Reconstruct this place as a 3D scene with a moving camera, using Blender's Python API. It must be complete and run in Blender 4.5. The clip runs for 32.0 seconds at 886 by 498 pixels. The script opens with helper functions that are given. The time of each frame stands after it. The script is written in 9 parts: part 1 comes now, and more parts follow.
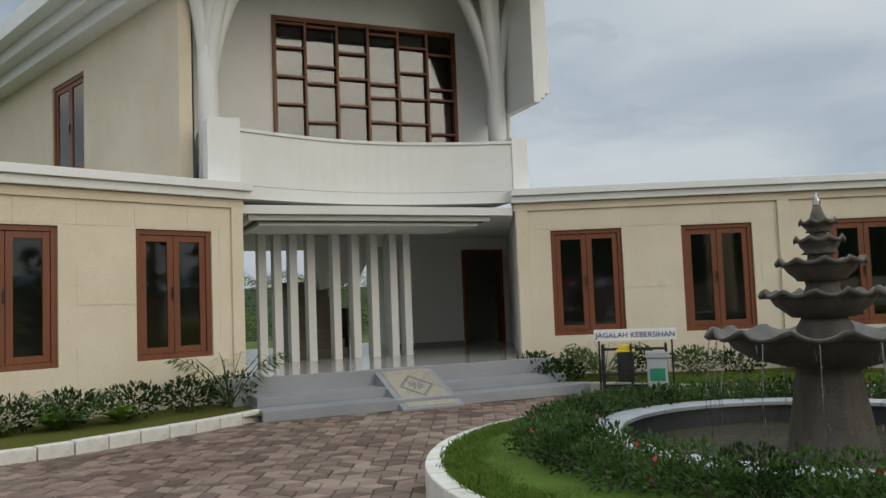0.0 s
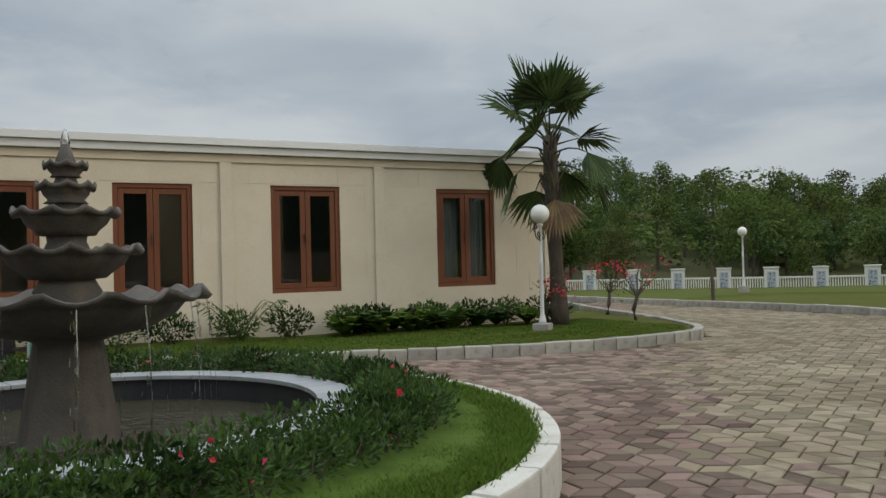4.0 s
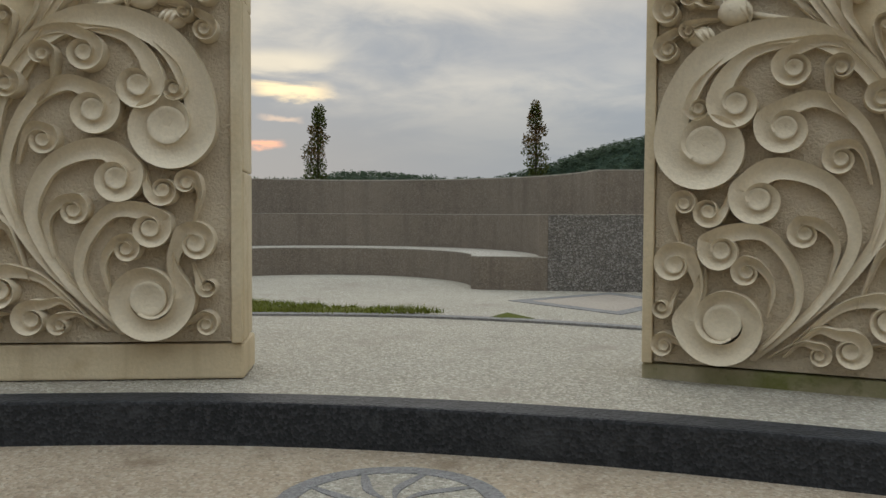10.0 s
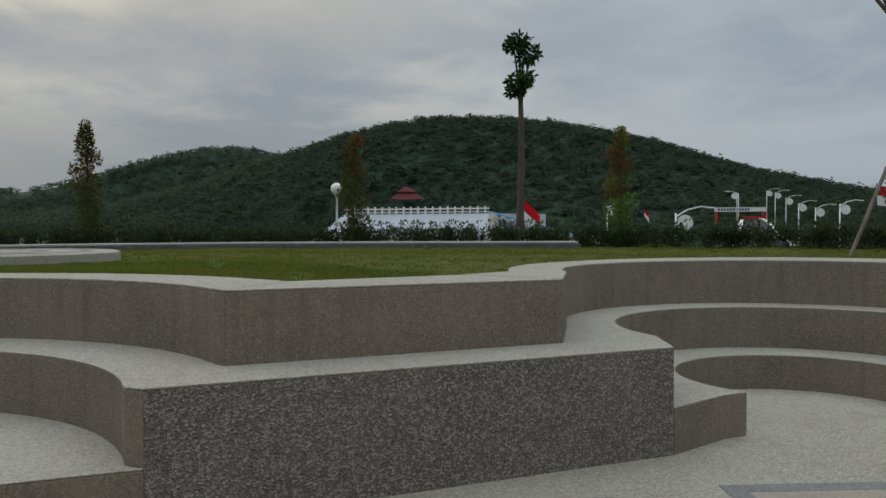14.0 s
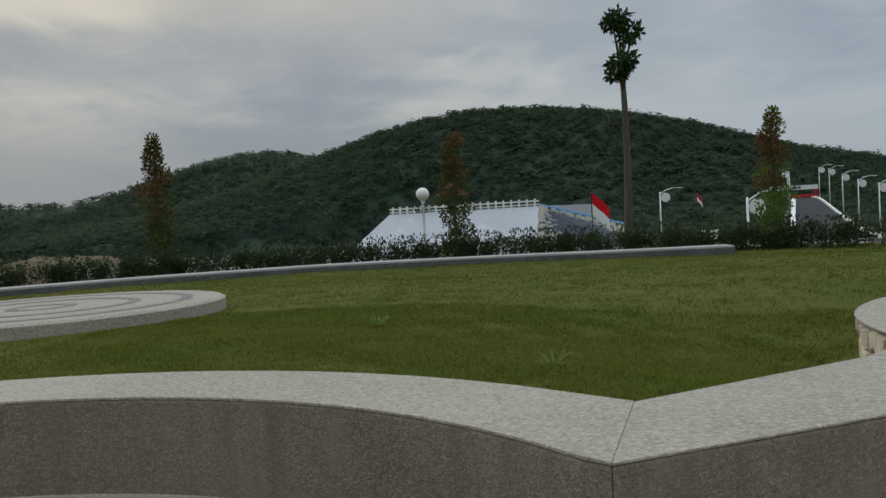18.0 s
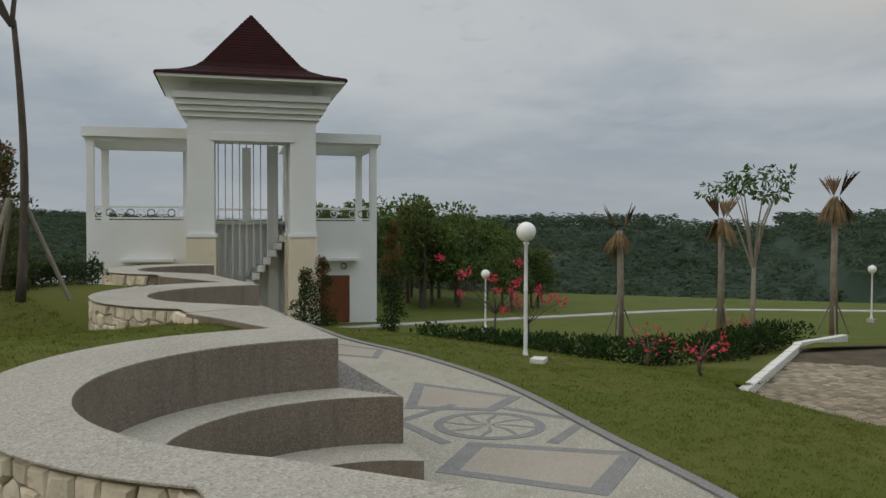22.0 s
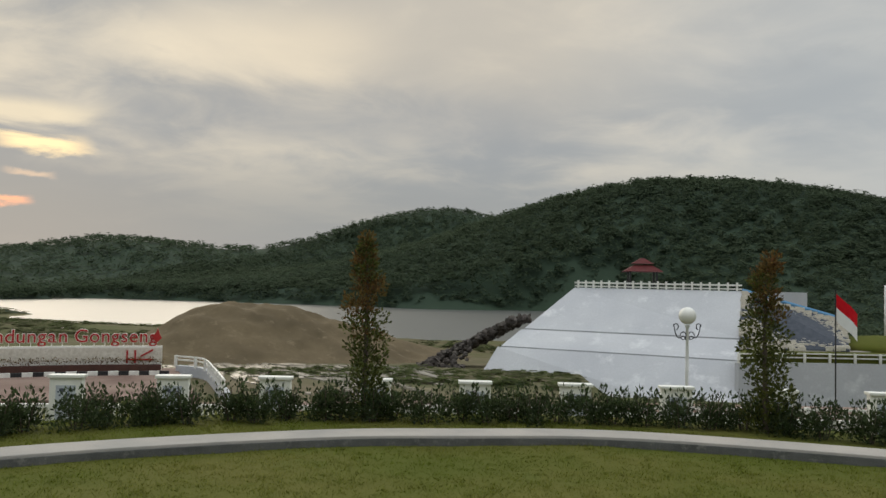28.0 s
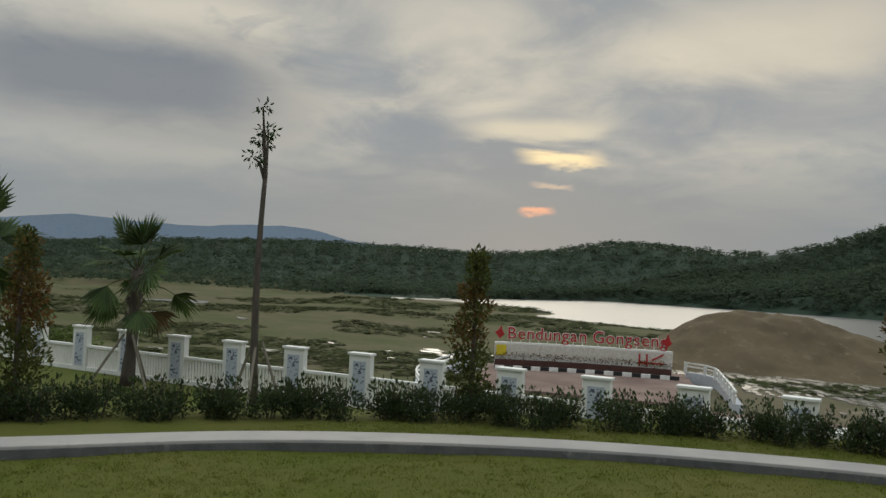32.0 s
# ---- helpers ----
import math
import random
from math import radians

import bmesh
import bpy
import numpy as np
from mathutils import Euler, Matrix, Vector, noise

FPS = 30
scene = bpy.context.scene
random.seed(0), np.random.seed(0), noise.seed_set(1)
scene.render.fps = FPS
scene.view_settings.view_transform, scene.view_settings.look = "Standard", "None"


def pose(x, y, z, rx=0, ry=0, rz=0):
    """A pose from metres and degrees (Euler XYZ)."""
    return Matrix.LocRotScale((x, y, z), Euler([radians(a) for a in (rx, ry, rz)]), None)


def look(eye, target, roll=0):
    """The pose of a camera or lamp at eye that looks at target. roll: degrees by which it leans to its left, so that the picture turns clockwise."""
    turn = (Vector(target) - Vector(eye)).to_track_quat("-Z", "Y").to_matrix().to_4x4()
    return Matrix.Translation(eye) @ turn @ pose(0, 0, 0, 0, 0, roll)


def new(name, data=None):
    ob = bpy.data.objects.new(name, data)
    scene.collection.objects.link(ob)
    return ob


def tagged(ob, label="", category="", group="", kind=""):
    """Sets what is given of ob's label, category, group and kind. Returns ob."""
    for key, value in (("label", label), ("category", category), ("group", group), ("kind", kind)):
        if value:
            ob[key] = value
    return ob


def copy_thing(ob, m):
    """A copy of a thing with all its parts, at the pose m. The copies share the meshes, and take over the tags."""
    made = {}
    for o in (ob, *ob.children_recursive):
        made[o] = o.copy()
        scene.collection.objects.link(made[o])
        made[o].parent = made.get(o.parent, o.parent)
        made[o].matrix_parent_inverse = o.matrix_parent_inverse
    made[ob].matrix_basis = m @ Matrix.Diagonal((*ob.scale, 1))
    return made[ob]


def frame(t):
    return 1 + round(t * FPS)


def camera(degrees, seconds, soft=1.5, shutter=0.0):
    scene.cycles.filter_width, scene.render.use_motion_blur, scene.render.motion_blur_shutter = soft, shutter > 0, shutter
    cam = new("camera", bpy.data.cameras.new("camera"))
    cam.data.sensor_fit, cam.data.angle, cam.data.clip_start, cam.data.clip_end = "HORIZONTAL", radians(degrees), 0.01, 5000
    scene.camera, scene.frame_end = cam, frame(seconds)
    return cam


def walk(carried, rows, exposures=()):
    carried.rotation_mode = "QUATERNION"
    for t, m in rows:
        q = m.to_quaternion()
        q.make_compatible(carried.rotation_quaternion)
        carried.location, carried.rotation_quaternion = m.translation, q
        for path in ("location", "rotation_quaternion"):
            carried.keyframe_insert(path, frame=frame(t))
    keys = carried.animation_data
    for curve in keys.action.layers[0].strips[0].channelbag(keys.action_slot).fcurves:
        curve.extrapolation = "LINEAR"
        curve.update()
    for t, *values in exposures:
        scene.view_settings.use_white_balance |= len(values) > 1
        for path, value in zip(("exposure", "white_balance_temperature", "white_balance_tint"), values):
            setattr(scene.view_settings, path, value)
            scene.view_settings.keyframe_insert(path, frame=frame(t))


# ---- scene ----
cam = camera(57.0, 32.0, soft=1.5)
PATH = [
    (0, (-0.653, -0.686, 1.624), (-0.711, 1.309, 1.757), -2.2),
    (0.5, (-0.368, -0.621, 1.603), (-0.216, 1.369, 1.731), -2.3),
    (1, (-0.102, -0.529, 1.573), (0.21, 1.444, 1.686), -2.1),
    (1.5, (0.133, -0.444, 1.57), (0.542, 1.511, 1.671), -1.6),
    (2, (0.379, -0.401, 1.565), (0.87, 1.536, 1.663), -1.3),
    (2.5, (0.709, -0.381, 1.555), (1.254, 1.541, 1.65), -0.7),
    (4.5, (2.486, 0.106, 1.433), (3.669, 1.719, 1.422), -0.9),
    (5, (2.821, 0.134, 1.448), (4.291, 1.491, 1.434), 0.1),
    (5.5, (3.122, 0.186, 1.453), (4.754, 1.343, 1.439), 0.5),
    (6, (3.372, 0.245, 1.45), (5.102, 1.248, 1.416), 0.4),
    (6.5, (3.693, 0.314, 1.477), (5.535, 1.093, 1.438), 0.7),
    (7, (3.995, 0.279, 1.47), (5.942, 0.732, 1.43), 1.0),
    (7.5, (4.338, 0.208, 1.524), (6.333, 0.342, 1.479), 0.8),
    (8, (4.719, 0.118, 1.504), (6.703, -0.134, 1.451), 0.1),
    (8.5, (5.039, -0.007, 1.501), (6.922, -0.677, 1.435), 0.0),
    (9, (5.341, -0.242, 1.515), (7.007, -1.346, 1.437), -0.3),
    (9.5, (5.598, -0.521, 1.502), (6.937, -2.005, 1.435), 0.7),
    (10, (5.864, -0.841, 1.535), (7.03, -2.464, 1.452), 0.3),
    (10.5, (6.199, -1.189, 1.559), (7.166, -2.937, 1.473), 0.1),
    (11, (6.454, -1.528, 1.646), (7.285, -3.346, 1.568), 0.5),
    (11.5, (6.73, -1.967, 1.854), (7.466, -3.825, 1.772), 1.5),
    (12, (6.981, -2.319, 1.996), (7.659, -4.199, 1.911), 2.4),
    (12.5, (7.245, -2.742, 2.117), (7.87, -4.641, 2.052), 2.4),
    (13, (7.386, -3.04, 2.248), (7.858, -4.983, 2.196), 1.6),
    (13.5, (7.504, -3.421, 2.28), (7.764, -5.404, 2.229), 0.9),
    (15.5, (8.43, -4.572, 2.69), (8.561, -6.567, 2.636), -1.1),
    (16, (8.654, -4.849, 2.689), (8.806, -6.842, 2.643), -1.1),
    (16.5, (8.883, -5.206, 2.751), (9.113, -7.192, 2.703), -1.6),
    (17, (9.136, -5.446, 2.761), (9.424, -7.425, 2.716), -1.9),
    (17.5, (9.359, -5.714, 2.789), (9.672, -7.688, 2.742), -2.8),
    (18, (9.549, -6.023, 2.737), (9.825, -8.003, 2.673), -3.1),
    (18.5, (9.732, -6.404, 2.825), (9.712, -8.402, 2.73), -2.0),
    (19, (9.803, -6.788, 2.765), (9.385, -8.742, 2.684), -0.4),
    (20, (10.042, -7.375, 2.777), (9.063, -9.118, 2.722), 0.5),
    (21, (10.103, -8.009, 2.794), (8.458, -9.146, 2.738), -0.0),
    (21.5, (10.238, -8.25, 2.907), (8.434, -9.111, 2.845), 0.0),
    (22, (10.374, -8.538, 3.021), (8.497, -9.229, 2.964), 0.2),
    (22.5, (10.401, -8.869, 3.116), (8.513, -9.527, 3.064), 0.2),
    (23, (10.579, -9.141, 3.221), (8.774, -10.001, 3.17), -0.1),
    (24, (11.124, -9.66, 3.499), (9.99, -11.307, 3.537), -0.4),
    (24.5, (11.418, -9.821, 3.628), (10.596, -11.643, 3.695), -0.1),
    (25, (11.646, -9.831, 3.84), (11.128, -11.761, 3.92), -0.2),
    (26, (11.838, -9.939, 4.002), (11.874, -11.937, 4.088), 0.2),
    (26.5, (11.952, -10.101, 3.921), (12.174, -12.086, 4.02), 0.1),
    (28.5, (12.062, -9.876, 4.044), (12.884, -11.697, 4.125), 1.5),
    (29, (12.184, -9.938, 4.084), (13.151, -11.687, 4.161), 1.5),
    (29.5, (12.094, -9.738, 4.062), (13.194, -11.407, 4.139), 1.9),
    (30, (12.132, -9.709, 4.057), (13.331, -11.309, 4.132), 1.8),
    (30.5, (12.153, -9.707, 4.058), (13.459, -11.22, 4.133), 1.9),
    (31, (12.198, -9.642, 4.078), (13.607, -11.06, 4.15), 2.1),
    (31.5, (12.085, -9.602, 4.1), (13.606, -10.899, 4.167), 2.4),
    (32, (12.072, -9.563, 4.12), (13.697, -10.728, 4.184), 2.6),
]
walk(cam, [(t, look(eye, target, roll)) for t, eye, target, roll in PATH], [(0.0, 0.2, 6350, 8), (2.0, 0.2, 6350, 8), (6.0, 0.05, 6600, 9), (8.0, 0.28, 6450, 9), (10.0, 0.1, 6350, 9), (11.0, -0.05, 6300, 9), (13.0, -0.2, 6250, 8), (16.0, -0.15, 6150, 7), (20.0, -0.2, 6300, 8), (22.0, -0.1, 6500, 9), (25.0, 0.05, 6850, 9), (29.0, 0.05, 6900, 9), (31.0, -0.05, 6550, 7), (32.0, -0.2, 6550, 7)])

# ---- light: an overcast evening, the low sun veiled by cloud ----
SUN_DIR = Vector((0.741, -0.666, 0.20)).normalized()
# height, half height, side, half side, colour and strength of the breaks in the cloud
STREAKS = (
    (0.178, 0.020, 0.0, 0.12, (0.95, 0.84, 0.64, 1), 0.75),
    (0.146, 0.011, -0.03, 0.060, (1.35, 1.05, 0.62, 1), 0.95),
    (0.113, 0.006, -0.02, 0.030, (0.85, 0.65, 0.50, 1), 0.7),
    (0.083, 0.008, -0.002, 0.026, (1.15, 0.58, 0.38, 1), 0.95),
    (0.275, 0.06, -0.24, 0.20, (0.92, 0.82, 0.66, 1), 0.65),
    (0.30, 0.06, 0.10, 0.14, (0.88, 0.80, 0.66, 1), 0.5),
    # pale cloud away from the sun
    (0.31, 0.17, -0.44, 0.34, (0.78, 0.70, 0.58, 1), 0.5),
    (0.31, 0.17, -0.80, 0.30, (0.60, 0.615, 0.62, 1), 0.35),
    # slate-coloured banks beside the sun
    (0.205, 0.085, 0.46, 0.26, (0.17, 0.205, 0.265, 1), 0.8),
    (0.37, 0.08, 0.44, 0.26, (0.17, 0.205, 0.265, 1), 0.75),
    (0.20, 0.05, -0.36, 0.24, (0.36, 0.385, 0.42, 1), 0.6),
)


def sky_world():
    w = bpy.data.worlds.new("sky")
    w.use_nodes = True
    scene.world = w
    nt = w.node_tree
    nt.nodes.clear()

    def nd(kind, **kw):
        n = nt.nodes.new(kind)
        for k, v in kw.items():
            if k.startswith("in_"):
                n.inputs[int(k[3:])].default_value = v
        return n

    def math_(op, a, b=None):
        n = nt.nodes.new("ShaderNodeMath")
        n.operation = op
        for i, s in enumerate((a, b)):
            if s is None:
                continue
            if hasattr(s, "links"):
                nt.links.new(s, n.inputs[i])
            else:
                n.inputs[i].default_value = s
        return n.outputs[0]

    def mix(fac, a, b):
        n = nt.nodes.new("ShaderNodeMix")
        n.data_type = "RGBA"
        for i, s in ((0, fac), (6, a), (7, b)):
            if hasattr(s, "links"):
                nt.links.new(s, n.inputs[i])
            else:
                n.inputs[i].default_value = s
        return n.outputs[2]

    def ramp(src, lo, hi):
        n = nt.nodes.new("ShaderNodeMapRange")
        n.interpolation_type = "SMOOTHSTEP"
        nt.links.new(src, n.inputs[0])
        n.inputs[1].default_value, n.inputs[2].default_value = lo, hi
        return n.outputs[0]

    sky = nt.nodes.new("ShaderNodeTexSky")
    sky.sky_type, sky.sun_disc = "NISHITA", False
    sky.sun_elevation, sky.sun_rotation = radians(6), math.atan2(SUN_DIR.x, SUN_DIR.y)
    sky.air_density, sky.dust_density = 1.0, 2.0
    co = nt.nodes.new("ShaderNodeTexCoord")
    sep = nt.nodes.new("ShaderNodeSeparateXYZ")
    nt.links.new(co.outputs["Generated"], sep.inputs[0])
    x, y, z = sep.outputs
    up = math_("MAXIMUM", z, 0.0)
    den = math_("ADD", up, 0.16)
    comb = nt.nodes.new("ShaderNodeCombineXYZ")
    nt.links.new(math_("DIVIDE", x, den), comb.inputs[0])
    nt.links.new(math_("DIVIDE", y, den), comb.inputs[1])

    def clouds(scale, detail, rough, seed, dist=0.4):
        n = nt.nodes.new("ShaderNodeTexNoise")
        n.noise_dimensions = "4D"
        n.inputs["W"].default_value = seed
        n.inputs["Scale"].default_value = scale
        n.inputs["Detail"].default_value = detail
        n.inputs["Roughness"].default_value = rough
        n.inputs["Distortion"].default_value = dist
        nt.links.new(comb.outputs[0], n.inputs["Vector"])
        return n.outputs[0]

    # nearness to the sun, seen from the ground
    dot = nt.nodes.new("ShaderNodeVectorMath")
    dot.operation = "DOT_PRODUCT"
    nt.links.new(co.outputs["Generated"], dot.inputs[0])
    dot.inputs[1].default_value = SUN_DIR
    near = ramp(dot.outputs["Value"], 0.45, 1.0)
    wide = ramp(dot.outputs["Value"], -0.5, 1.0)
    big = clouds(0.62, 4, 0.5, 3.0)
    fine = clouds(2.5, 9, 0.58, 9.0, 0.5)
    deck = mix(ramp(big, 0.38, 0.64), (0.335, 0.39, 0.455, 1), (0.545, 0.58, 0.605, 1))
    deck = mix(math_("MULTIPLY", ramp(fine, 0.4, 0.74), 0.38), deck, (0.605, 0.625, 0.64, 1))
    warm = mix(ramp(math_("ADD", big, math_("MULTIPLY", fine, 0.5)), 0.66, 0.92), (0.31, 0.33, 0.36, 1), (0.90, 0.79, 0.61, 1))
    deck = mix(math_("MULTIPLY", near, 0.62), deck, warm)
    deck = mix(math_("MULTIPLY", wide, 0.03), deck, (0.80, 0.70, 0.55, 1))
    # pale haze low over the horizon
    deck = mix(math_("MULTIPLY", math_("SUBTRACT", 1.0, ramp(up, 0.0, 0.20)), 0.72), deck, (0.385, 0.42, 0.455, 1))
    low = math_("MULTIPLY", near, math_("SUBTRACT", 1.0, ramp(up, 0.07, 0.19)))
    deck = mix(math_("MULTIPLY", low, 0.85), deck, (0.335, 0.355, 0.37, 1))
    # small torn wisps
    wisps = clouds(5.5, 8, 0.6, 21.0, 0.8)
    deck = mix(math_("MULTIPLY", ramp(wisps, 0.56, 0.70), math_("MULTIPLY", ramp(up, 0.10, 0.26), 0.34)), deck, (0.33, 0.365, 0.415, 1))
    # breaks in the cloud where the low sun shows: a yellow streak and a small red one below it
    across = math_("ADD", math_("MULTIPLY", x, 0.666), math_("MULTIPLY", y, 0.741))
    wob = math_("MULTIPLY", math_("SUBTRACT", fine, 0.5), 0.05)
    for c_up, half_up, c_side, half_side, tone, amount in STREAKS:
        du = math_("ABSOLUTE", math_("SUBTRACT", math_("ADD", z, wob), c_up))
        ds = math_("ABSOLUTE", math_("SUBTRACT", math_("ADD", across, wob), c_side))
        gap = math_("MULTIPLY", math_("SUBTRACT", 1.0, ramp(du, half_up * 0.15, half_up)), math_("SUBTRACT", 1.0, ramp(ds, half_side * 0.3, half_side)))
        deck = mix(math_("MULTIPLY", gap, amount), deck, tone)
    # an overcast sky is brightest overhead
    lift = math_("ADD", 1.0, math_("MULTIPLY", ramp(up, 0.40, 0.80), 1.9))
    grow = nt.nodes.new("ShaderNodeVectorMath")
    grow.operation = "SCALE"
    nt.links.new(deck, grow.inputs[0])
    nt.links.new(lift, grow.inputs["Scale"])
    deck = grow.outputs[0]
    thin = nt.nodes.new("ShaderNodeMix")
    thin.data_type, thin.blend_type = "RGBA", "MULTIPLY"
    thin.inputs[0].default_value = 1.0
    nt.links.new(sky.outputs[0], thin.inputs[6])
    thin.inputs[7].default_value = (0.02, 0.02, 0.02, 1)
    total = mix(0.06, deck, thin.outputs[2])
    bg = nt.nodes.new("ShaderNodeBackground")
    nt.links.new(total, bg.inputs[0])
    bg.inputs[1].default_value = 1.0
    out = nt.nodes.new("ShaderNodeOutputWorld")
    nt.links.new(bg.outputs[0], out.inputs[0])


sky_world()
sun = new("sun", bpy.data.lights.new("sun", "SUN"))
sun.data.energy, sun.data.angle, sun.data.color = 0.8, radians(35), (1.0, 0.90, 0.76)
sun.matrix_world = look((0, 0, 60), Vector((0, 0, 60)) - Vector((SUN_DIR.x, SUN_DIR.y, 0.32)))

# ---- materials ----
MATS = {}


def material(name, base, rough=0.8, alt=None, scale=4.0, fine=60.0, bump=0.2, bump_fine=0.5, spots=None, metal=0.0, rand=0.0,
             island=0.0, stretch=(1, 1, 1), cells=0.0, cell_col=None, coords="Object", spec=None, streak=None, trans=0.0):
    """A surface with broad stains, fine grain and relief; rand varies it from piece to piece."""
    m = bpy.data.materials.new(name)
    m.use_nodes = True
    nt = m.node_tree
    b = nt.nodes["Principled BSDF"]
    b.inputs["Roughness"].default_value = rough
    b.inputs["Metallic"].default_value = metal
    b.inputs["Specular IOR Level"].default_value = spec if spec is not None else (0.10 if rough > 0.78 else 0.25 if rough > 0.6 else 0.4)
    tc = nt.nodes.new("ShaderNodeTexCoord")
    mp = nt.nodes.new("ShaderNodeMapping")
    mp.inputs["Scale"].default_value = stretch
    nt.links.new(tc.outputs[coords], mp.inputs[0])

    def noise_(s, det=4.0, ro=0.55):
        n = nt.nodes.new("ShaderNodeTexNoise")
        n.inputs["Scale"].default_value, n.inputs["Detail"].default_value, n.inputs["Roughness"].default_value = s, det, ro
        nt.links.new(mp.outputs[0], n.inputs["Vector"])
        return n.outputs[0]

    def mixc(fac, a, c, blend="MIX"):
        n = nt.nodes.new("ShaderNodeMix")
        n.data_type, n.blend_type = "RGBA", blend
        for i, s in ((0, fac), (6, a), (7, c)):
            if hasattr(s, "links"):
                nt.links.new(s, n.inputs[i])
            else:
                n.inputs[i].default_value = s if not isinstance(s, tuple) or len(s) == 4 else (*s, 1)
        return n.outputs[2]

    def rng(src, lo, hi, a=0.0, c=1.0):
        n = nt.nodes.new("ShaderNodeMapRange")
        nt.links.new(src, n.inputs[0])
        for i, v in enumerate((lo, hi, a, c)):
            n.inputs[i + 1].default_value = v
        return n.outputs[0]

    broad, grain = noise_(scale, 5.0), noise_(fine, 3.0)
    alt = alt or tuple(v * 0.78 for v in base)
    col = mixc(rng(broad, 0.35, 0.68), base, alt)
    height = grain
    if cells:
        v = nt.nodes.new("ShaderNodeTexVoronoi")
        v.inputs["Scale"].default_value = cells
        nt.links.new(mp.outputs[0], v.inputs["Vector"])
        s = nt.nodes.new("ShaderNodeSeparateColor")
        nt.links.new(v.outputs["Color"], s.inputs[0])
        col = mixc(rng(s.outputs[1], 0.6, 0.95, 0.0, 0.5), col, tuple(c * 0.45 for c in base))
        col = mixc(rng(s.outputs[0], 0.48, 0.95, 0.0, 0.72), col, cell_col or tuple(min(1, c * 1.6) for c in base))
        height = v.outputs["Distance"]
    if spots:
        col = mixc(rng(noise_(scale * 3.3, 6.0, 0.65), 0.56, 0.72), col, spots)
    if streak:
        mp2 = nt.nodes.new("ShaderNodeMapping")
        mp2.inputs["Scale"].default_value = (9, 9, 0.7)
        nt.links.new(tc.outputs[coords], mp2.inputs[0])
        n2 = nt.nodes.new("ShaderNodeTexNoise")
        n2.inputs["Scale"].default_value, n2.inputs["Detail"].default_value = 1.1, 4
        nt.links.new(mp2.outputs[0], n2.inputs["Vector"])
        col = mixc(rng(n2.outputs[0], 0.52, 0.75, 0.0, 0.6), col, streak)
    col = mixc(rng(grain, 0.3, 0.7, 0.0, 0.28), col, tuple(v * 0.6 for v in base))
    if rand or island:
        if rand:
            r = nt.nodes.new("ShaderNodeObjectInfo").outputs["Random"]
        else:
            r = nt.nodes.new("ShaderNodeNewGeometry").outputs["Random Per Island"]
        k = rand or island
        hs = nt.nodes.new("ShaderNodeHueSaturation")
        nt.links.new(rng(r, 0, 1, 1 - k, 1 + k), hs.inputs["Value"])
        w = nt.nodes.new("ShaderNodeTexWhiteNoise")
        w.noise_dimensions = "1D"
        nt.links.new(r, w.inputs["W"])
        nt.links.new(rng(w.outputs["Value"], 0, 1, 0.5 - 0.035 * k, 0.5 + 0.035 * k), hs.inputs["Hue"])
        nt.links.new(col, hs.inputs["Color"])
        col = hs.outputs[0]
    nt.links.new(col, b.inputs["Base Color"])
    bp = nt.nodes.new("ShaderNodeBump")
    bp.inputs["Strength"].default_value, bp.inputs["Distance"].default_value = bump_fine, 0.01
    nt.links.new(height, bp.inputs["Height"])
    b2 = nt.nodes.new("ShaderNodeBump")
    b2.inputs["Strength"].default_value, b2.inputs["Distance"].default_value = bump, 0.05
    nt.links.new(broad, b2.inputs["Height"])
    nt.links.new(bp.outputs[0], b2.inputs["Normal"])
    nt.links.new(b2.outputs[0], b.inputs["Normal"])
    if trans:
        # thin leaves let a share of the light through
        tl = nt.nodes.new("ShaderNodeBsdfTranslucent")
        nt.links.new(col, tl.inputs["Color"])
        mx = nt.nodes.new("ShaderNodeMixShader")
        mx.inputs[0].default_value = trans
        nt.links.new(b.outputs[0], mx.inputs[1])
        nt.links.new(tl.outputs[0], mx.inputs[2])
        nt.links.new(mx.outputs[0], nt.nodes["Material Output"].inputs[0])
    MATS[name] = m
    return m


white = material("white_paint", (0.80, 0.80, 0.78), 0.55, (0.74, 0.74, 0.71), 0.8, 90, 0.03, 0.08)
fence_white = material("fence_white", (0.80, 0.79, 0.74), 0.6, (0.68, 0.67, 0.62), 1.2, 80, 0.05, 0.15)
sandstone = material("sandstone", (0.73, 0.645, 0.50), 0.88, (0.66, 0.575, 0.435), 0.9, 40, 0.12, 0.35, spots=(0.67, 0.56, 0.405))
carved = material("carved_stone", (0.75, 0.645, 0.475), 0.85, (0.66, 0.56, 0.40), 2.2, 70, 0.15, 0.35)
chiselled = material("chiselled_stone", (0.62, 0.52, 0.375), 0.95, (0.52, 0.425, 0.30), 3.0, 90, 0.3, 1.2, spots=(0.45, 0.36, 0.25))
slab_stone = material("slab_stone", (0.67, 0.56, 0.38), 0.85, (0.58, 0.45, 0.27), 1.3, 60, 0.12, 0.35, streak=(0.44, 0.33, 0.19), spots=(0.54, 0.42, 0.26), )
aggregate = material("washed_aggregate", (0.232, 0.192, 0.150), 0.9, (0.150, 0.122, 0.096), 0.9, 90, 0.15, 0.4, cells=120, cell_col=(0.33, 0.285, 0.228), spots=(0.25, 0.207, 0.160), streak=(0.145, 0.118, 0.094))
aggregate_top = material("washed_aggregate_top", (0.385, 0.350, 0.288), 0.9, (0.305, 0.272, 0.218), 0.8, 90, 0.1, 0.6, cells=75, cell_col=(0.50, 0.46, 0.385))
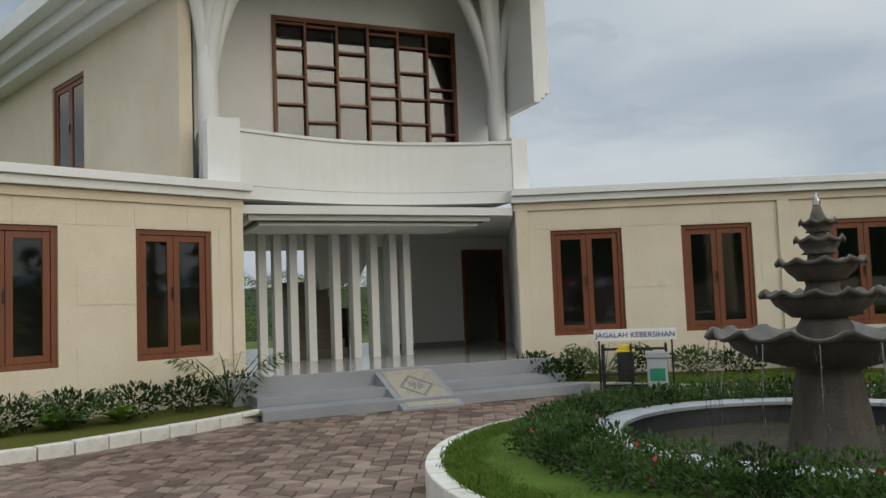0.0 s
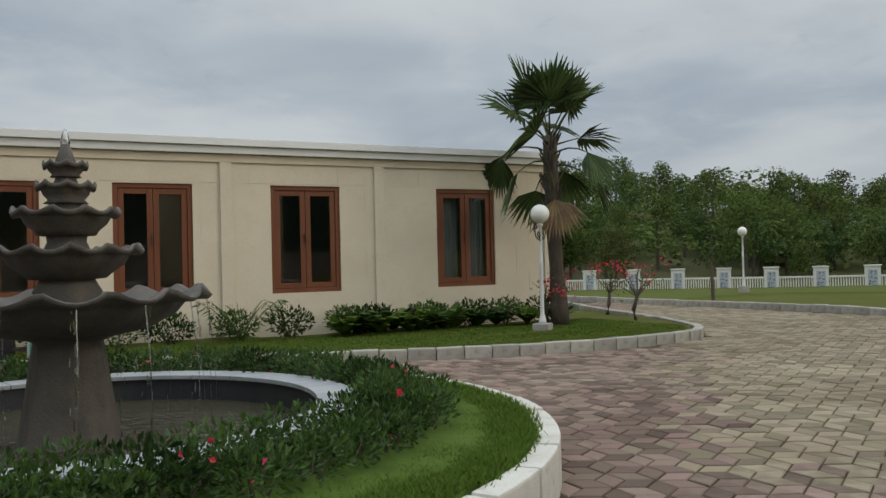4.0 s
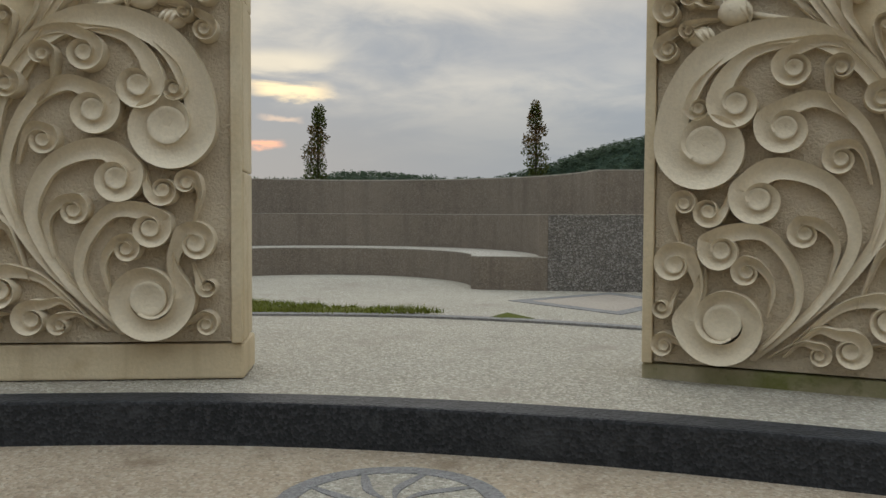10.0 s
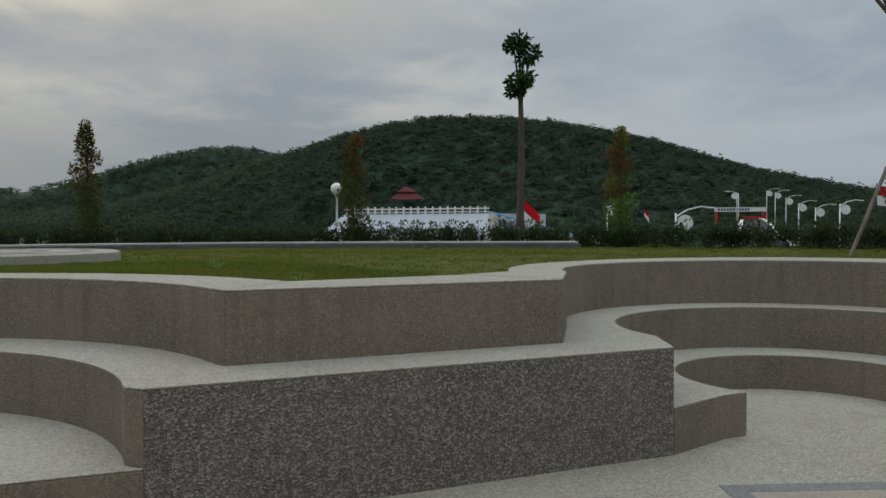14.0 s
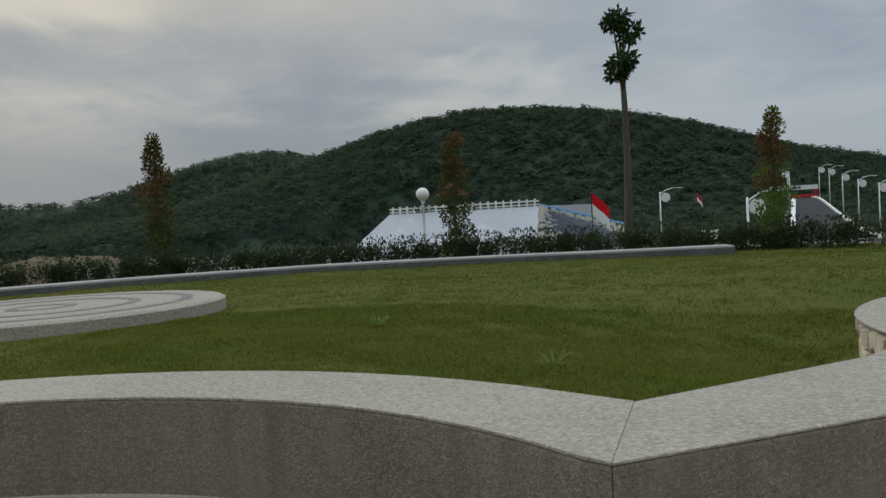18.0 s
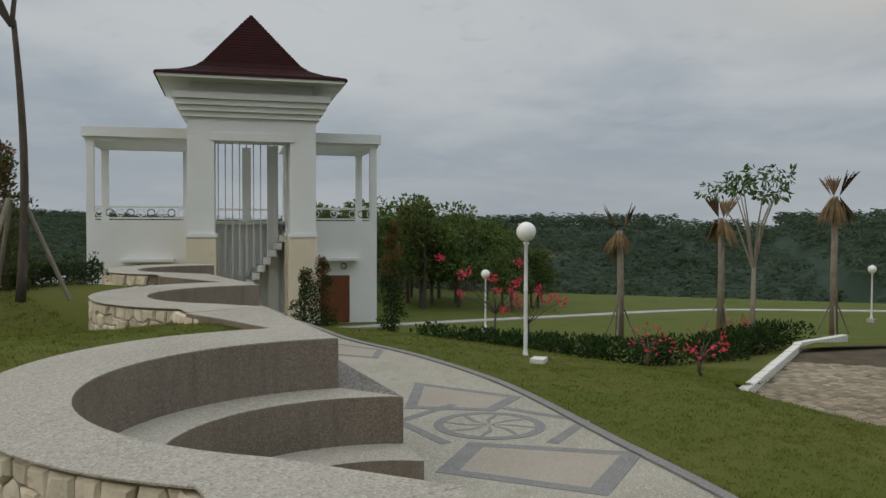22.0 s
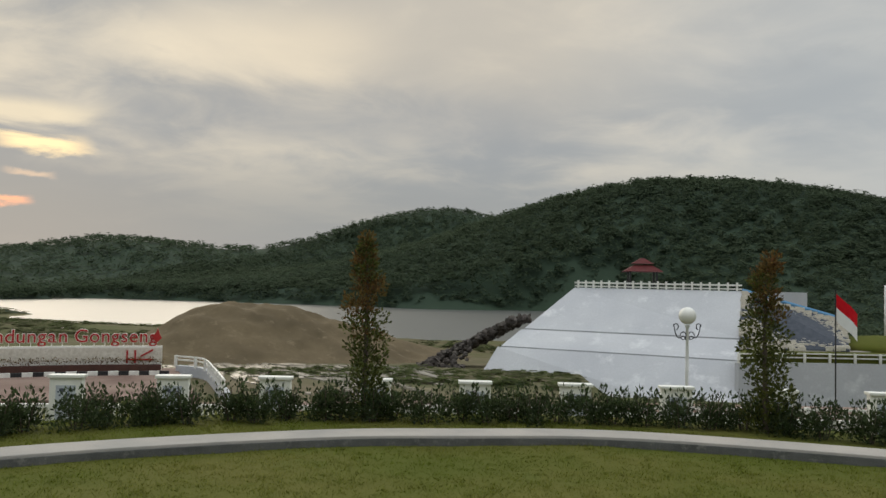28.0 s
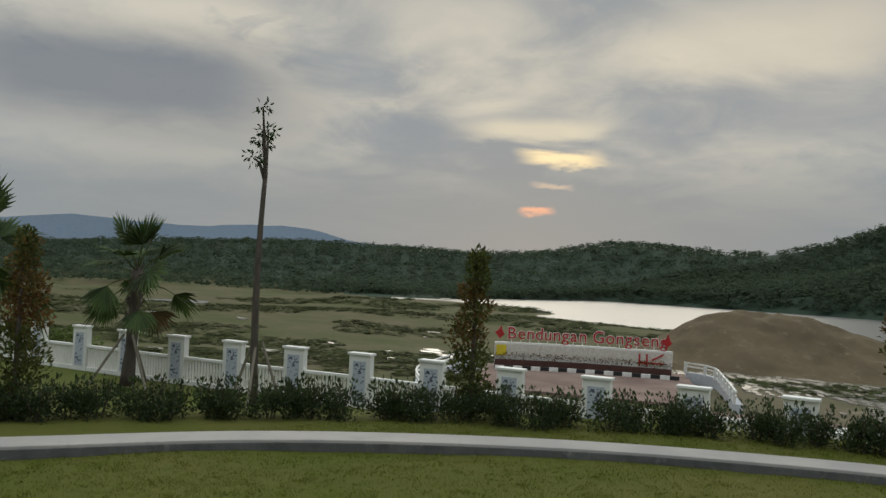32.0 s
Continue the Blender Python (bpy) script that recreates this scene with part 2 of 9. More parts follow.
plaza_mat = material("plaza_aggregate", (0.42, 0.38, 0.30), 0.88, (0.33, 0.295, 0.23), 0.7, 90, 0.1, 1.0, cells=90, cell_col=(0.63, 0.58, 0.48), spots=(0.33, 0.285, 0.225))
tread_mat = material("tread_aggregate", (0.45, 0.362, 0.258), 0.9, (0.34, 0.265, 0.18), 1.0, 80, 0.1, 1.0, cells=80, cell_col=(0.54, 0.46, 0.345), spots=(0.24, 0.18, 0.12))
pink_mat = material("pink_aggregate", (0.43, 0.375, 0.30), 0.9, (0.37, 0.315, 0.25), 1.0, 80, 0.1, 0.8, cells=110, cell_col=(0.5, 0.41, 0.34))
grey_inlay = material("grey_inlay", (0.265, 0.252, 0.235), 0.9, (0.21, 0.20, 0.19), 3.0, 80, 0.1, 0.8, cells=110, cell_col=(0.34, 0.325, 0.305))
black_stone = material("black_washed_stone", (0.019, 0.0195, 0.020), 0.72, (0.034, 0.034, 0.034), 2.2, 90, 0.2, 0.4, cells=80, cell_col=(0.055, 0.055, 0.057), spots=(0.06, 0.06, 0.06))
paver = material("paver", (0.300, 0.252, 0.180), 0.9, (0.190, 0.154, 0.104), 5.0, 70, 0.3, 0.7, rand=0.26, spots=(0.25, 0.21, 0.15))
paver_tan = material("paver_tan", (0.290, 0.243, 0.172), 0.9, (0.195, 0.155, 0.105), 0.5, 70, 0.3, 0.7, island=0.30, spots=(0.21, 0.165, 0.115))
paver_far = material("paver_far", (0.245, 0.185, 0.147), 0.9, (0.145, 0.098, 0.080), 0.30, 70, 0.3, 0.7, island=0.42, spots=(0.24, 0.165, 0.14))
paver_red = material("paver_red", (0.250, 0.190, 0.150), 0.9, (0.185, 0.130, 0.105), 5.0, 70, 0.3, 0.7, rand=0.38, spots=(0.20, 0.15, 0.125))
joint = material("sand_joint", (0.105, 0.082, 0.054), 0.95, (0.060, 0.048, 0.032), 2.0, 60, 0.2, 0.6)
kerb_mat = material("kerb_stone", (0.42, 0.40, 0.35), 0.9, (0.28, 0.26, 0.22), 2.5, 60, 0.25, 0.5, rand=0.15, spots=(0.20, 0.19, 0.16))
kerb_white = material("kerb_white", (0.68, 0.66, 0.60), 0.85, (0.52, 0.49, 0.42), 2.0, 60, 0.2, 0.4, spots=(0.42, 0.39, 0.33))
concrete = material("concrete", (0.42, 0.385, 0.345), 0.85, (0.30, 0.29, 0.27), 0.8, 60, 0.1, 0.35, spots=(0.30, 0.29, 0.27))
step_grey = material("step_granite", (0.30, 0.305, 0.315), 0.5, (0.25, 0.255, 0.265), 1.5, 120, 0.03, 0.15)
grass_mat = material("grass_soil", (0.078, 0.091, 0.015), 0.95, (0.108, 0.104, 0.025), 0.55, 26, 0.5, 1.0, spots=(0.074, 0.090, 0.016))
grass_far = material("far_lawn", (0.082, 0.104, 0.020), 0.95, (0.102, 0.108, 0.027), 0.25, 9, 0.6, 1.0, spots=(0.058, 0.074, 0.015))
grass_bright = material("island_grass", (0.070, 0.118, 0.018), 0.95, (0.085, 0.125, 0.024), 0.8, 16, 0.5, 1.0, spots=(0.055, 0.09, 0.015))
blade_bright = material("island_blade", (0.100, 0.165, 0.024), 0.8, (0.115, 0.170, 0.030), 0.6, 20, 0.0, 0.0, island=0.3, trans=0.4)
blade_mat = material("grass_blade", (0.116, 0.145, 0.021), 0.85, (0.156, 0.158, 0.032), 0.55, 20, 0.0, 0.0, island=0.30, trans=0.4)
wood = material("brown_wood", (0.20, 0.065, 0.025), 0.45, (0.14, 0.043, 0.016), 3.0, 70, 0.05, 0.25, stretch=(1, 1, 0.15))
fount = material("fountain_stone", (0.095, 0.083, 0.068), 0.6, (0.062, 0.054, 0.045), 5.0, 60, 0.3, 0.5, spots=(0.12, 0.10, 0.075), streak=(0.13, 0.095, 0.06))
pool_dark = material("pool_lining", (0.045, 0.047, 0.05), 0.5, (0.03, 0.031, 0.034), 3.0, 60, 0.1, 0.3)
pool_cap = material("pool_rim_granite", (0.36, 0.37, 0.38), 0.55, (0.28, 0.29, 0.30), 3.0, 90, 0.05, 0.25, rand=0.12)
leaf = material("leaf_green", (0.065, 0.125, 0.022), 0.5, (0.035, 0.07, 0.016), 3.0, 30, 0, 0, island=0.45, trans=0.35)
leaf_dark = material("leaf_dark", (0.034, 0.063, 0.016), 0.8, (0.024, 0.045, 0.013), 3.0, 30, 0, 0, island=0.5, trans=0.3)
leaf_bright = material("leaf_bright", (0.13, 0.21, 0.028), 0.5, (0.09, 0.16, 0.025), 3.0, 30, 0, 0, island=0.35, trans=0.35)
leaf_olive = material("leaf_olive", (0.092, 0.104, 0.024), 0.7, (0.056, 0.070, 0.018), 3.0, 30, 0, 0, island=0.5, trans=0.35)
leaf_rust = material("leaf_rust", (0.115, 0.092, 0.026), 0.7, (0.155, 0.070, 0.026), 2.2, 30, 0, 0, island=0.5, trans=0.35)
palm_leaf = material("palm_leaf", (0.066, 0.098, 0.030), 0.65, (0.040, 0.064, 0.021), 3.0, 30, 0, 0, island=0.45, spec=0.2, trans=0.25)
palm_dry = material("palm_dry", (0.17, 0.115, 0.06), 0.8, (0.11, 0.075, 0.042), 3.0, 30, 0, 0, island=0.3)
flower = material("bougainvillea", (0.62, 0.035, 0.085), 0.6, (0.72, 0.07, 0.10), 3.0, 30, 0, 0, island=0.35, trans=0.4)
bark = material("bark", (0.115, 0.095, 0.075), 0.95, (0.07, 0.058, 0.047), 6.0, 50, 0.6, 0.8, stretch=(1, 1, 0.35), spots=(0.17, 0.15, 0.12))
bark_pale = material("bark_pale", (0.27, 0.24, 0.19), 0.95, (0.17, 0.145, 0.11), 6.0, 50, 0.5, 0.8, stretch=(1, 1, 0.4))
# far woods: green greyed towards blue, distance haze put into the colour
forest = material("hazy_forest_crowns", (0.076, 0.102, 0.060), 0.95, (0.060, 0.084, 0.052), 0.012, 0.9, 0.1, 0.4, island=0.16, spots=(0.052, 0.074, 0.042), trans=0.5)
forest_near = material("forest_near_crowns", (0.120, 0.165, 0.042), 0.8, (0.070, 0.105, 0.032), 0.12, 6, 0.6, 0.6, island=0.5, trans=0.4)
forest_floor = material("forest_floor", (0.036, 0.056, 0.036), 0.95, (0.030, 0.048, 0.033), 0.02, 0.5, 0.4, 0.4)
scrub_mat = material("shore_scrub_leaf", (0.058, 0.076, 0.022), 0.9, (0.072, 0.078, 0.030), 0.06, 3, 0.2, 0.3, island=0.3, trans=0.4)
# bluish haze of distance is put into this base colour
hazy_ridge = material("hazy_ridge", (0.235, 0.285, 0.345), 1.0, (0.22, 0.27, 0.325), 0.004, 0.1, 0.2, 0.2)
field = material("field_soil", (0.066, 0.080, 0.024), 0.95, (0.125, 0.102, 0.060), 0.045, 0.9, 0.8, 1.0, spots=(0.058, 0.080, 0.022), stretch=(1, 1.6, 1))
mud = material("mud", (0.150, 0.115, 0.070), 0.9, (0.090, 0.070, 0.042), 0.16, 1.6, 1.0, 1.2, spots=(0.20, 0.155, 0.10))
shore_mud = material("shore_mud", (0.120, 0.100, 0.060), 0.85, (0.070, 0.078, 0.030), 0.09, 0.8, 0.8, 1.0, spots=(0.20, 0.17, 0.115))
spill_mat = material("spillway_concrete", (0.54, 0.55, 0.57), 0.8, (0.45, 0.46, 0.49), 0.12, 6, 0.05, 0.2, spots=(0.66, 0.67, 0.68))
asphalt = material("asphalt", (0.045, 0.045, 0.048), 0.9, (0.06, 0.06, 0.062), 0.2, 10, 0.1, 0.5)
roof_tile = material("maroon_tile", (0.034, 0.009, 0.009), 0.8, (0.024, 0.007, 0.007), 1.5, 30, 0.1, 0.3)
stair_brown = material("stair_brown", (0.20, 0.165, 0.125), 0.5, (0.15, 0.12, 0.09), 2.0, 60, 0.05, 0.2)
# dark version of the room paint; the upper room's dimness is in the colour
room_dark = material("room_darkened", (0.13, 0.128, 0.12), 0.85, (0.11, 0.108, 0.10), 0.6, 60, 0.02, 0.05)
ceiling_mat = material("ceiling_paint", (0.74, 0.74, 0.71), 0.7, (0.70, 0.70, 0.67), 0.6, 60, 0.02, 0.05)
tile_floor = material("polished_floor", (0.50, 0.485, 0.45), 0.12, (0.46, 0.445, 0.41), 0.5, 60, 0.0, 0.02)
dark_metal = material("dark_metal", (0.03, 0.03, 0.032), 0.5, (0.045, 0.045, 0.045), 4, 60, 0.05, 0.1, metal=0.6)
pole_white = material("white_pole", (0.74, 0.74, 0.73), 0.45, (0.64, 0.64, 0.62), 2, 60, 0.02, 0.05)
globe_mat = material("globe_glass", (0.82, 0.81, 0.76), 0.25, (0.78, 0.77, 0.72), 2, 60, 0.0, 0.0)
red_flag = material("flag_red", (0.62, 0.012, 0.02), 0.8, (0.52, 0.01, 0.018), 3, 90, 0.05, 0.1)
white_flag = material("flag_white", (0.80, 0.80, 0.79), 0.8, (0.74, 0.74, 0.73), 3, 90, 0.05, 0.1)
yellow = material("yellow_plastic", (0.72, 0.56, 0.03), 0.5, (0.6, 0.46, 0.03), 3, 60, 0.05, 0.1)
green_plastic = material("green_plastic", (0.025, 0.22, 0.12), 0.5, (0.02, 0.17, 0.10), 3, 60, 0.05, 0.1)
grey_plastic = material("grey_plastic", (0.38, 0.40, 0.41), 0.5, (0.32, 0.34, 0.35), 3, 60, 0.05, 0.1)
red_letter = material("red_letter", (0.45, 0.025, 0.025), 0.5, (0.38, 0.02, 0.02), 2, 60, 0, 0.05)
navy = material("navy_print", (0.02, 0.035, 0.10), 0.6, (0.03, 0.045, 0.12), 3, 60, 0, 0.05)
mosaic = material("mosaic_blue", (0.50, 0.53, 0.57), 0.6, (0.40, 0.43, 0.49), 9, 60, 0.1, 0.2)
mosaic_dark = material("mosaic_slate", (0.10, 0.115, 0.155), 0.6, (0.06, 0.07, 0.10), 9, 60, 0.1, 0.2)
rubble = material("rubble_limestone", (0.66, 0.60, 0.48), 0.92, (0.47, 0.40, 0.29), 4.0, 40, 0.4, 0.6, rand=0.22, spots=(0.36, 0.29, 0.19))
rubble_pale = material("rubble_pale", (0.76, 0.715, 0.63), 0.92, (0.58, 0.53, 0.44), 4.0, 40, 0.4, 0.6, rand=0.18, spots=(0.34, 0.30, 0.24))
mortar = material("mortar", (0.34, 0.295, 0.23), 0.95, (0.18, 0.15, 0.12), 3.0, 50, 0.3, 0.5)
riprap_mat = material("riprap", (0.12, 0.105, 0.095), 0.95, (0.075, 0.067, 0.062), 1.0, 12, 0.4, 0.5, island=0.4)
inside_mat = material("room_paint", (0.46, 0.45, 0.42), 0.8, (0.42, 0.41, 0.38), 0.6, 60, 0.02, 0.05)
curtain = material("curtain", (0.58, 0.60, 0.62), 0.9, (0.48, 0.50, 0.52), 8, 40, 0.3, 0.1, stretch=(1, 1, 0.08))


def glass_material(name, tint, rough=0.03, alpha=0.25):
    m = bpy.data.materials.new(name)
    m.use_nodes = True
    nt = m.node_tree
    nt.nodes.clear()
    fr = nt.nodes.new("ShaderNodeFresnel")
    fr.inputs[0].default_value = 1.5
    gl = nt.nodes.new("ShaderNodeBsdfGlossy")
    gl.inputs["Roughness"].default_value = rough
    tr = nt.nodes.new("ShaderNodeBsdfTransparent")
    tr.inputs[0].default_value = (*tint, 1)
    ad = nt.nodes.new("ShaderNodeMath")
    ad.operation, ad.use_clamp = "ADD", True
    nt.links.new(fr.outputs[0], ad.inputs[0])
    ad.inputs[1].default_value = alpha
    mx = nt.nodes.new("ShaderNodeMixShader")
    nt.links.new(ad.outputs[0], mx.inputs[0])
    nt.links.new(tr.outputs[0], mx.inputs[1])
    nt.links.new(gl.outputs[0], mx.inputs[2])
    out = nt.nodes.new("ShaderNodeOutputMaterial")
    nt.links.new(mx.outputs[0], out.inputs[0])
    return m


# darker copy of the window glass, added to dim the upper room behind it
pane_darkened = glass_material("darkened_glass", (0.60, 0.61, 0.60), 0.03, 0.03)
pane_mat = glass_material("window_glass", (0.72, 0.74, 0.72), 0.03, 0.04)


def water_material(name, base, rough, scale, strength):
    m = bpy.data.materials.new(name)
    m.use_nodes = True
    nt = m.node_tree
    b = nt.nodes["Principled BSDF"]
    b.inputs["Base Color"].default_value = (*base, 1)
    b.inputs["Roughness"].default_value = rough
    b.inputs["IOR"].default_value = 1.33
    b.inputs["Specular IOR Level"].default_value = 0.5
    n = nt.nodes.new("ShaderNodeTexNoise")
    n.inputs["Scale"].default_value, n.inputs["Detail"].default_value = scale, 3
    tc = nt.nodes.new("ShaderNodeTexCoord")
    nt.links.new(tc.outputs["Object"], n.inputs["Vector"])
    bp = nt.nodes.new("ShaderNodeBump")
    bp.inputs["Strength"].default_value, bp.inputs["Distance"].default_value = strength, 0.02
    nt.links.new(n.outputs[0], bp.inputs["Height"])
    nt.links.new(bp.outputs[0], b.inputs["Normal"])
    return m


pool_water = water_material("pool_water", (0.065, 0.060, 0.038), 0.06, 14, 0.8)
lake_water = water_material("lake_water", (0.08, 0.085, 0.08), 0.34, 0.5, 0.9)


# ---- mesh tools ----
class Mesh:
    """Collects vertices and faces of one part."""

    def __init__(self):
        self.v, self.f = [], []

    def add(self, vs, fs):
        k = len(self.v)
        self.v.extend([tuple(p) for p in vs])
        self.f.extend([tuple(i + k for i in face) for face in fs])
        return self

    def box(self, x0, x1, y0, y1, z0, z1, m=None):
        vs = [(x, y, z) for z in (z0, z1) for x, y in ((x0, y0), (x1, y0), (x1, y1), (x0, y1))]
        if m is not None:
            vs = [m @ Vector(p) for p in vs]
        return self.add(vs, [(3, 2, 1, 0), (4, 5, 6, 7), (0, 1, 5, 4), (1, 2, 6, 5), (2, 3, 7, 6), (3, 0, 4, 7)])

    def prism(self, poly, z0, z1, m=None):
        """A right prism over a polygon; z0 and z1 may be functions of x and y."""
        a = sum(p[0] * q[1] - q[0] * p[1] for p, q in zip(poly, poly[1:] + poly[:1]))
        poly = poly if a > 0 else poly[::-1]
        zz = lambda z, p: z(p[0], p[1]) if callable(z) else z  # noqa: E731
        n = len(poly)
        vs = [(p[0], p[1], zz(z0, p)) for p in poly] + [(p[0], p[1], zz(z1, p)) for p in poly]
        if m is not None:
            vs = [m @ Vector(p) for p in vs]
        return self.add(vs, [tuple(range(n))[::-1], tuple(range(n, 2 * n))] + [(i, (i + 1) % n, n + (i + 1) % n, n + i) for i in range(n)])

    def band(self, inner, outer, z0, z1):
        """A solid between two polylines of the same length."""
        zz = lambda z, p: z(p[0], p[1]) if callable(z) else z  # noqa: E731
        n = len(inner)
        vs = [(*p, zz(z, p)) for z in (z0, z1) for line in (inner, outer) for p in line]
        a, b, c, d = 0, n, 2 * n, 3 * n
        fs = [(0, b, d, c), (n - 1, c + n - 1, d + n - 1, b + n - 1)]
        for i in range(n - 1):
            j = i + 1
            fs += [(a + i, a + j, b + j, b + i), (c + i, d + i, d + j, c + j), (a + i, c + i, c + j, a + j), (b + i, b + j, d + j, d + i)]
        return self.add(vs, fs)

    def tube(self, pts, radii, n=8, cap=True):
        pts = [Vector(p) for p in pts]
        if not hasattr(radii, "__len__"):
            radii = [radii] * len(pts)
        k = len(self.v)
        up = Vector((0.13, 0.09, 1)).normalized()
        for i, p in enumerate(pts):
            d = (pts[min(i + 1, len(pts) - 1)] - pts[max(i - 1, 0)]).normalized()
            s = d.cross(up)
            s = s.normalized() if s.length > 1e-4 else Vector((1, 0, 0))
            t = s.cross(d)
            for j in range(n):
                a = 2 * math.pi * j / n
                self.v.append(tuple(p + radii[i] * (math.cos(a) * s + math.sin(a) * t)))
        for i in range(len(pts) - 1):
            for j in range(n):
                j2 = (j + 1) % n
                self.f.append((k + i * n + j, k + i * n + j2, k + (i + 1) * n + j2, k + (i + 1) * n + j))
        if cap:
            self.f.append(tuple(k + j for j in range(n))[::-1])
            self.f.append(tuple(k + (len(pts) - 1) * n + j for j in range(n)))
        return self

    def lathe(self, prof, n=32, c=(0, 0), wave=None):
        """Turns a profile of (radius, height) pairs; wave(angle, i) scales the radius and lifts the height."""
        k = len(self.v)
        for i, (r, z) in enumerate(prof):
            for j in range(n):
                a = 2 * math.pi * j / n
                s, dz = wave(a, i) if wave else (1, 0)
                self.v.append((c[0] + r * s * math.cos(a), c[1] + r * s * math.sin(a), z + dz))
        for i in range(len(prof) - 1):
            for j in range(n):
                j2 = (j + 1) % n
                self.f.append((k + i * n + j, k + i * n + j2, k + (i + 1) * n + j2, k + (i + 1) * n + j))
        self.f.append(tuple(k + j for j in range(n))[::-1])
        self.f.append(tuple(k + (len(prof) - 1) * n + j for j in range(n)))
        return self

    def ball(self, c, r, n=16, m=10, s=(1, 1, 1)):
        prof = [(max(1e-4, math.sin(math.pi * i / m)), -math.cos(math.pi * i / m)) for i in range(m + 1)]
        k = len(self.v)
        self.lathe(prof, n)
        for i in range(k, len(self.v)):
            p = self.v[i]
            self.v[i] = (c[0] + r * s[0] * p[0], c[1] + r * s[1] * p[1], c[2] + r * s[2] * p[2])
        return self


def part(name, mesh, mat, parent=None, label="", smooth=False, bevel=0.0, kind="", category="", group="", place=None):
    """Links one mesh as one object, under a thing or as a piece of the setting."""
    me = bpy.data.meshes.new(name)
    me.from_pydata(mesh.v, [], mesh.f)
    if bevel:
        bm = bmesh.new()
        bm.from_mesh(me)
        bmesh.ops.bevel(bm, geom=[e for e in bm.edges if e.calc_face_angle(0) > 0.5], offset=bevel, segments=2, affect="EDGES", profile=0.6)
        bm.to_mesh(me)
        bm.free()
    me.materials.append(mat)
    if smooth:
        me.shade_smooth()
    ob = new(name, me)
    if parent is not None:
        ob.parent = parent
    if place is not None:
        ob.matrix_basis = place
    return tagged(ob, label, category, group, kind)


def share(name, data, parent, place, **tags):
    """Another object on mesh data that is in use already."""
    ob = new(name, data)
    ob.parent = parent
    ob.matrix_basis = place
    return tagged(ob, **tags) if tags else ob


def thing(name, x, y, z, label, category, group="", rz=0.0, kind=""):
    ob = new(name)
    ob.matrix_basis = pose(x, y, z, 0, 0, rz)
    return tagged(ob, label, category, group, kind)


def setting(name, mesh, mat, label, category="", smooth=False, bevel=0.0):
    return part(name, mesh, mat, None, label, smooth, bevel, "structure", category or name.replace("_", " "))


def arc(cx, cy, r, a0, a1, n=24):
    return [(cx + r * math.cos(radians(a0 + (a1 - a0) * i / (n - 1))), cy + r * math.sin(radians(a0 + (a1 - a0) * i / (n - 1)))) for i in range(n)]


def smooth_line(pts, n=8):
    """A Catmull-Rom line through plan points."""
    out = []
    p = [pts[0]] + list(pts) + [pts[-1]]
    for i in range(1, len(p) - 2):
        for j in range(n):
            t = j / n
            out.append(tuple(0.5 * (2 * p[i][k] + (p[i + 1][k] - p[i - 1][k]) * t + (2 * p[i - 1][k] - 5 * p[i][k] + 4 * p[i + 1][k] - p[i + 2][k]) * t * t
                                    + (3 * p[i][k] - p[i - 1][k] - 3 * p[i + 1][k] + p[i + 2][k]) * t ** 3) for k in range(2)))
    out.append(tuple(pts[-1]))
    return out


def even(line, step):
    """Points at even steps along a line, each with its heading."""
    line = [Vector(p) for p in line]
    out, left = [], 0.0
    for a, b in zip(line, line[1:]):
        seg = (b - a).length
        while left <= seg and seg > 0:
            q = a + (b - a) * (left / seg)
            out.append((q.x, q.y, math.atan2((b - a).y, (b - a).x)))
            left += step
        left -= seg
    return out


def offset_line(line, d):
    """The line moved to its left by d."""
    out = []
    for i, p in enumerate(line):
        a, b = line[max(i - 1, 0)], line[min(i + 1, len(line) - 1)]
        t = Vector((b[0] - a[0], b[1] - a[1])).normalized()
        out.append((p[0] - t.y * d, p[1] + t.x * d))
    return out


def step01(t):
    t = min(1.0, max(0.0, t))
    return t * t * (3 - 2 * t)


def inside(poly, x, y):
    hit = False
    for (x0, y0), (x1, y1) in zip(poly, poly[1:] + poly[:1]):
        if (y0 > y) != (y1 > y) and x < (x1 - x0) * (y - y0) / (y1 - y0) + x0:
            hit = not hit
    return hit


def away(line, x, y):
    """Distance of a point from a line."""
    best = 1e9
    for (x0, y0), (x1, y1) in zip(line, line[1:]):
        dx, dy = x1 - x0, y1 - y0
        t = min(1, max(0, ((x - x0) * dx + (y - y0) * dy) / (dx * dx + dy * dy + 1e-12)))
        best = min(best, math.hypot(x - x0 - t * dx, y - y0 - t * dy))
    return best

# ---- plan ----
FC = (2.38, 6.42)                      # middle of the fountain and its island
ST = (4.4, 3.6)                        # centre of the curved steps
PZ = 0.82                              # level of the plaza above the drive
T1, T2, T3 = 1.14, 1.55, 2.0           # the seat tiers
RIGHT_KERB = smooth_line([(9.38, 2.24), (9.92, 3.12), (10.44, 3.95), (11.84, 5.37), (14.8, 6.38), (17.07, 8.35), (19.15, 11.8), (19.2, 15.1), (18.7, 19.8), (18.6, 27)], 8)
GARDEN_KERB = smooth_line([(17.2, 27), (17.0, 21.5), (15.2, 16.5), (13.9, 12.6), (12.8, 10.72), (11.2, 10.2), (8.83, 10.35), (6.84, 11.0), (3.71, 12.33), (1.6, 13.35), (0.8, 13.8)], 8)
LEFT_KERB = smooth_line([(-4.0, 11.35), (-4.9, 9.9), (-6.1, 8.5), (-8.5, 6.4), (-11.6, 3.0), (-13.3, -3)], 6)
STEP_FOOT = arc(*ST, 5.0, -118, -17.5, 28)
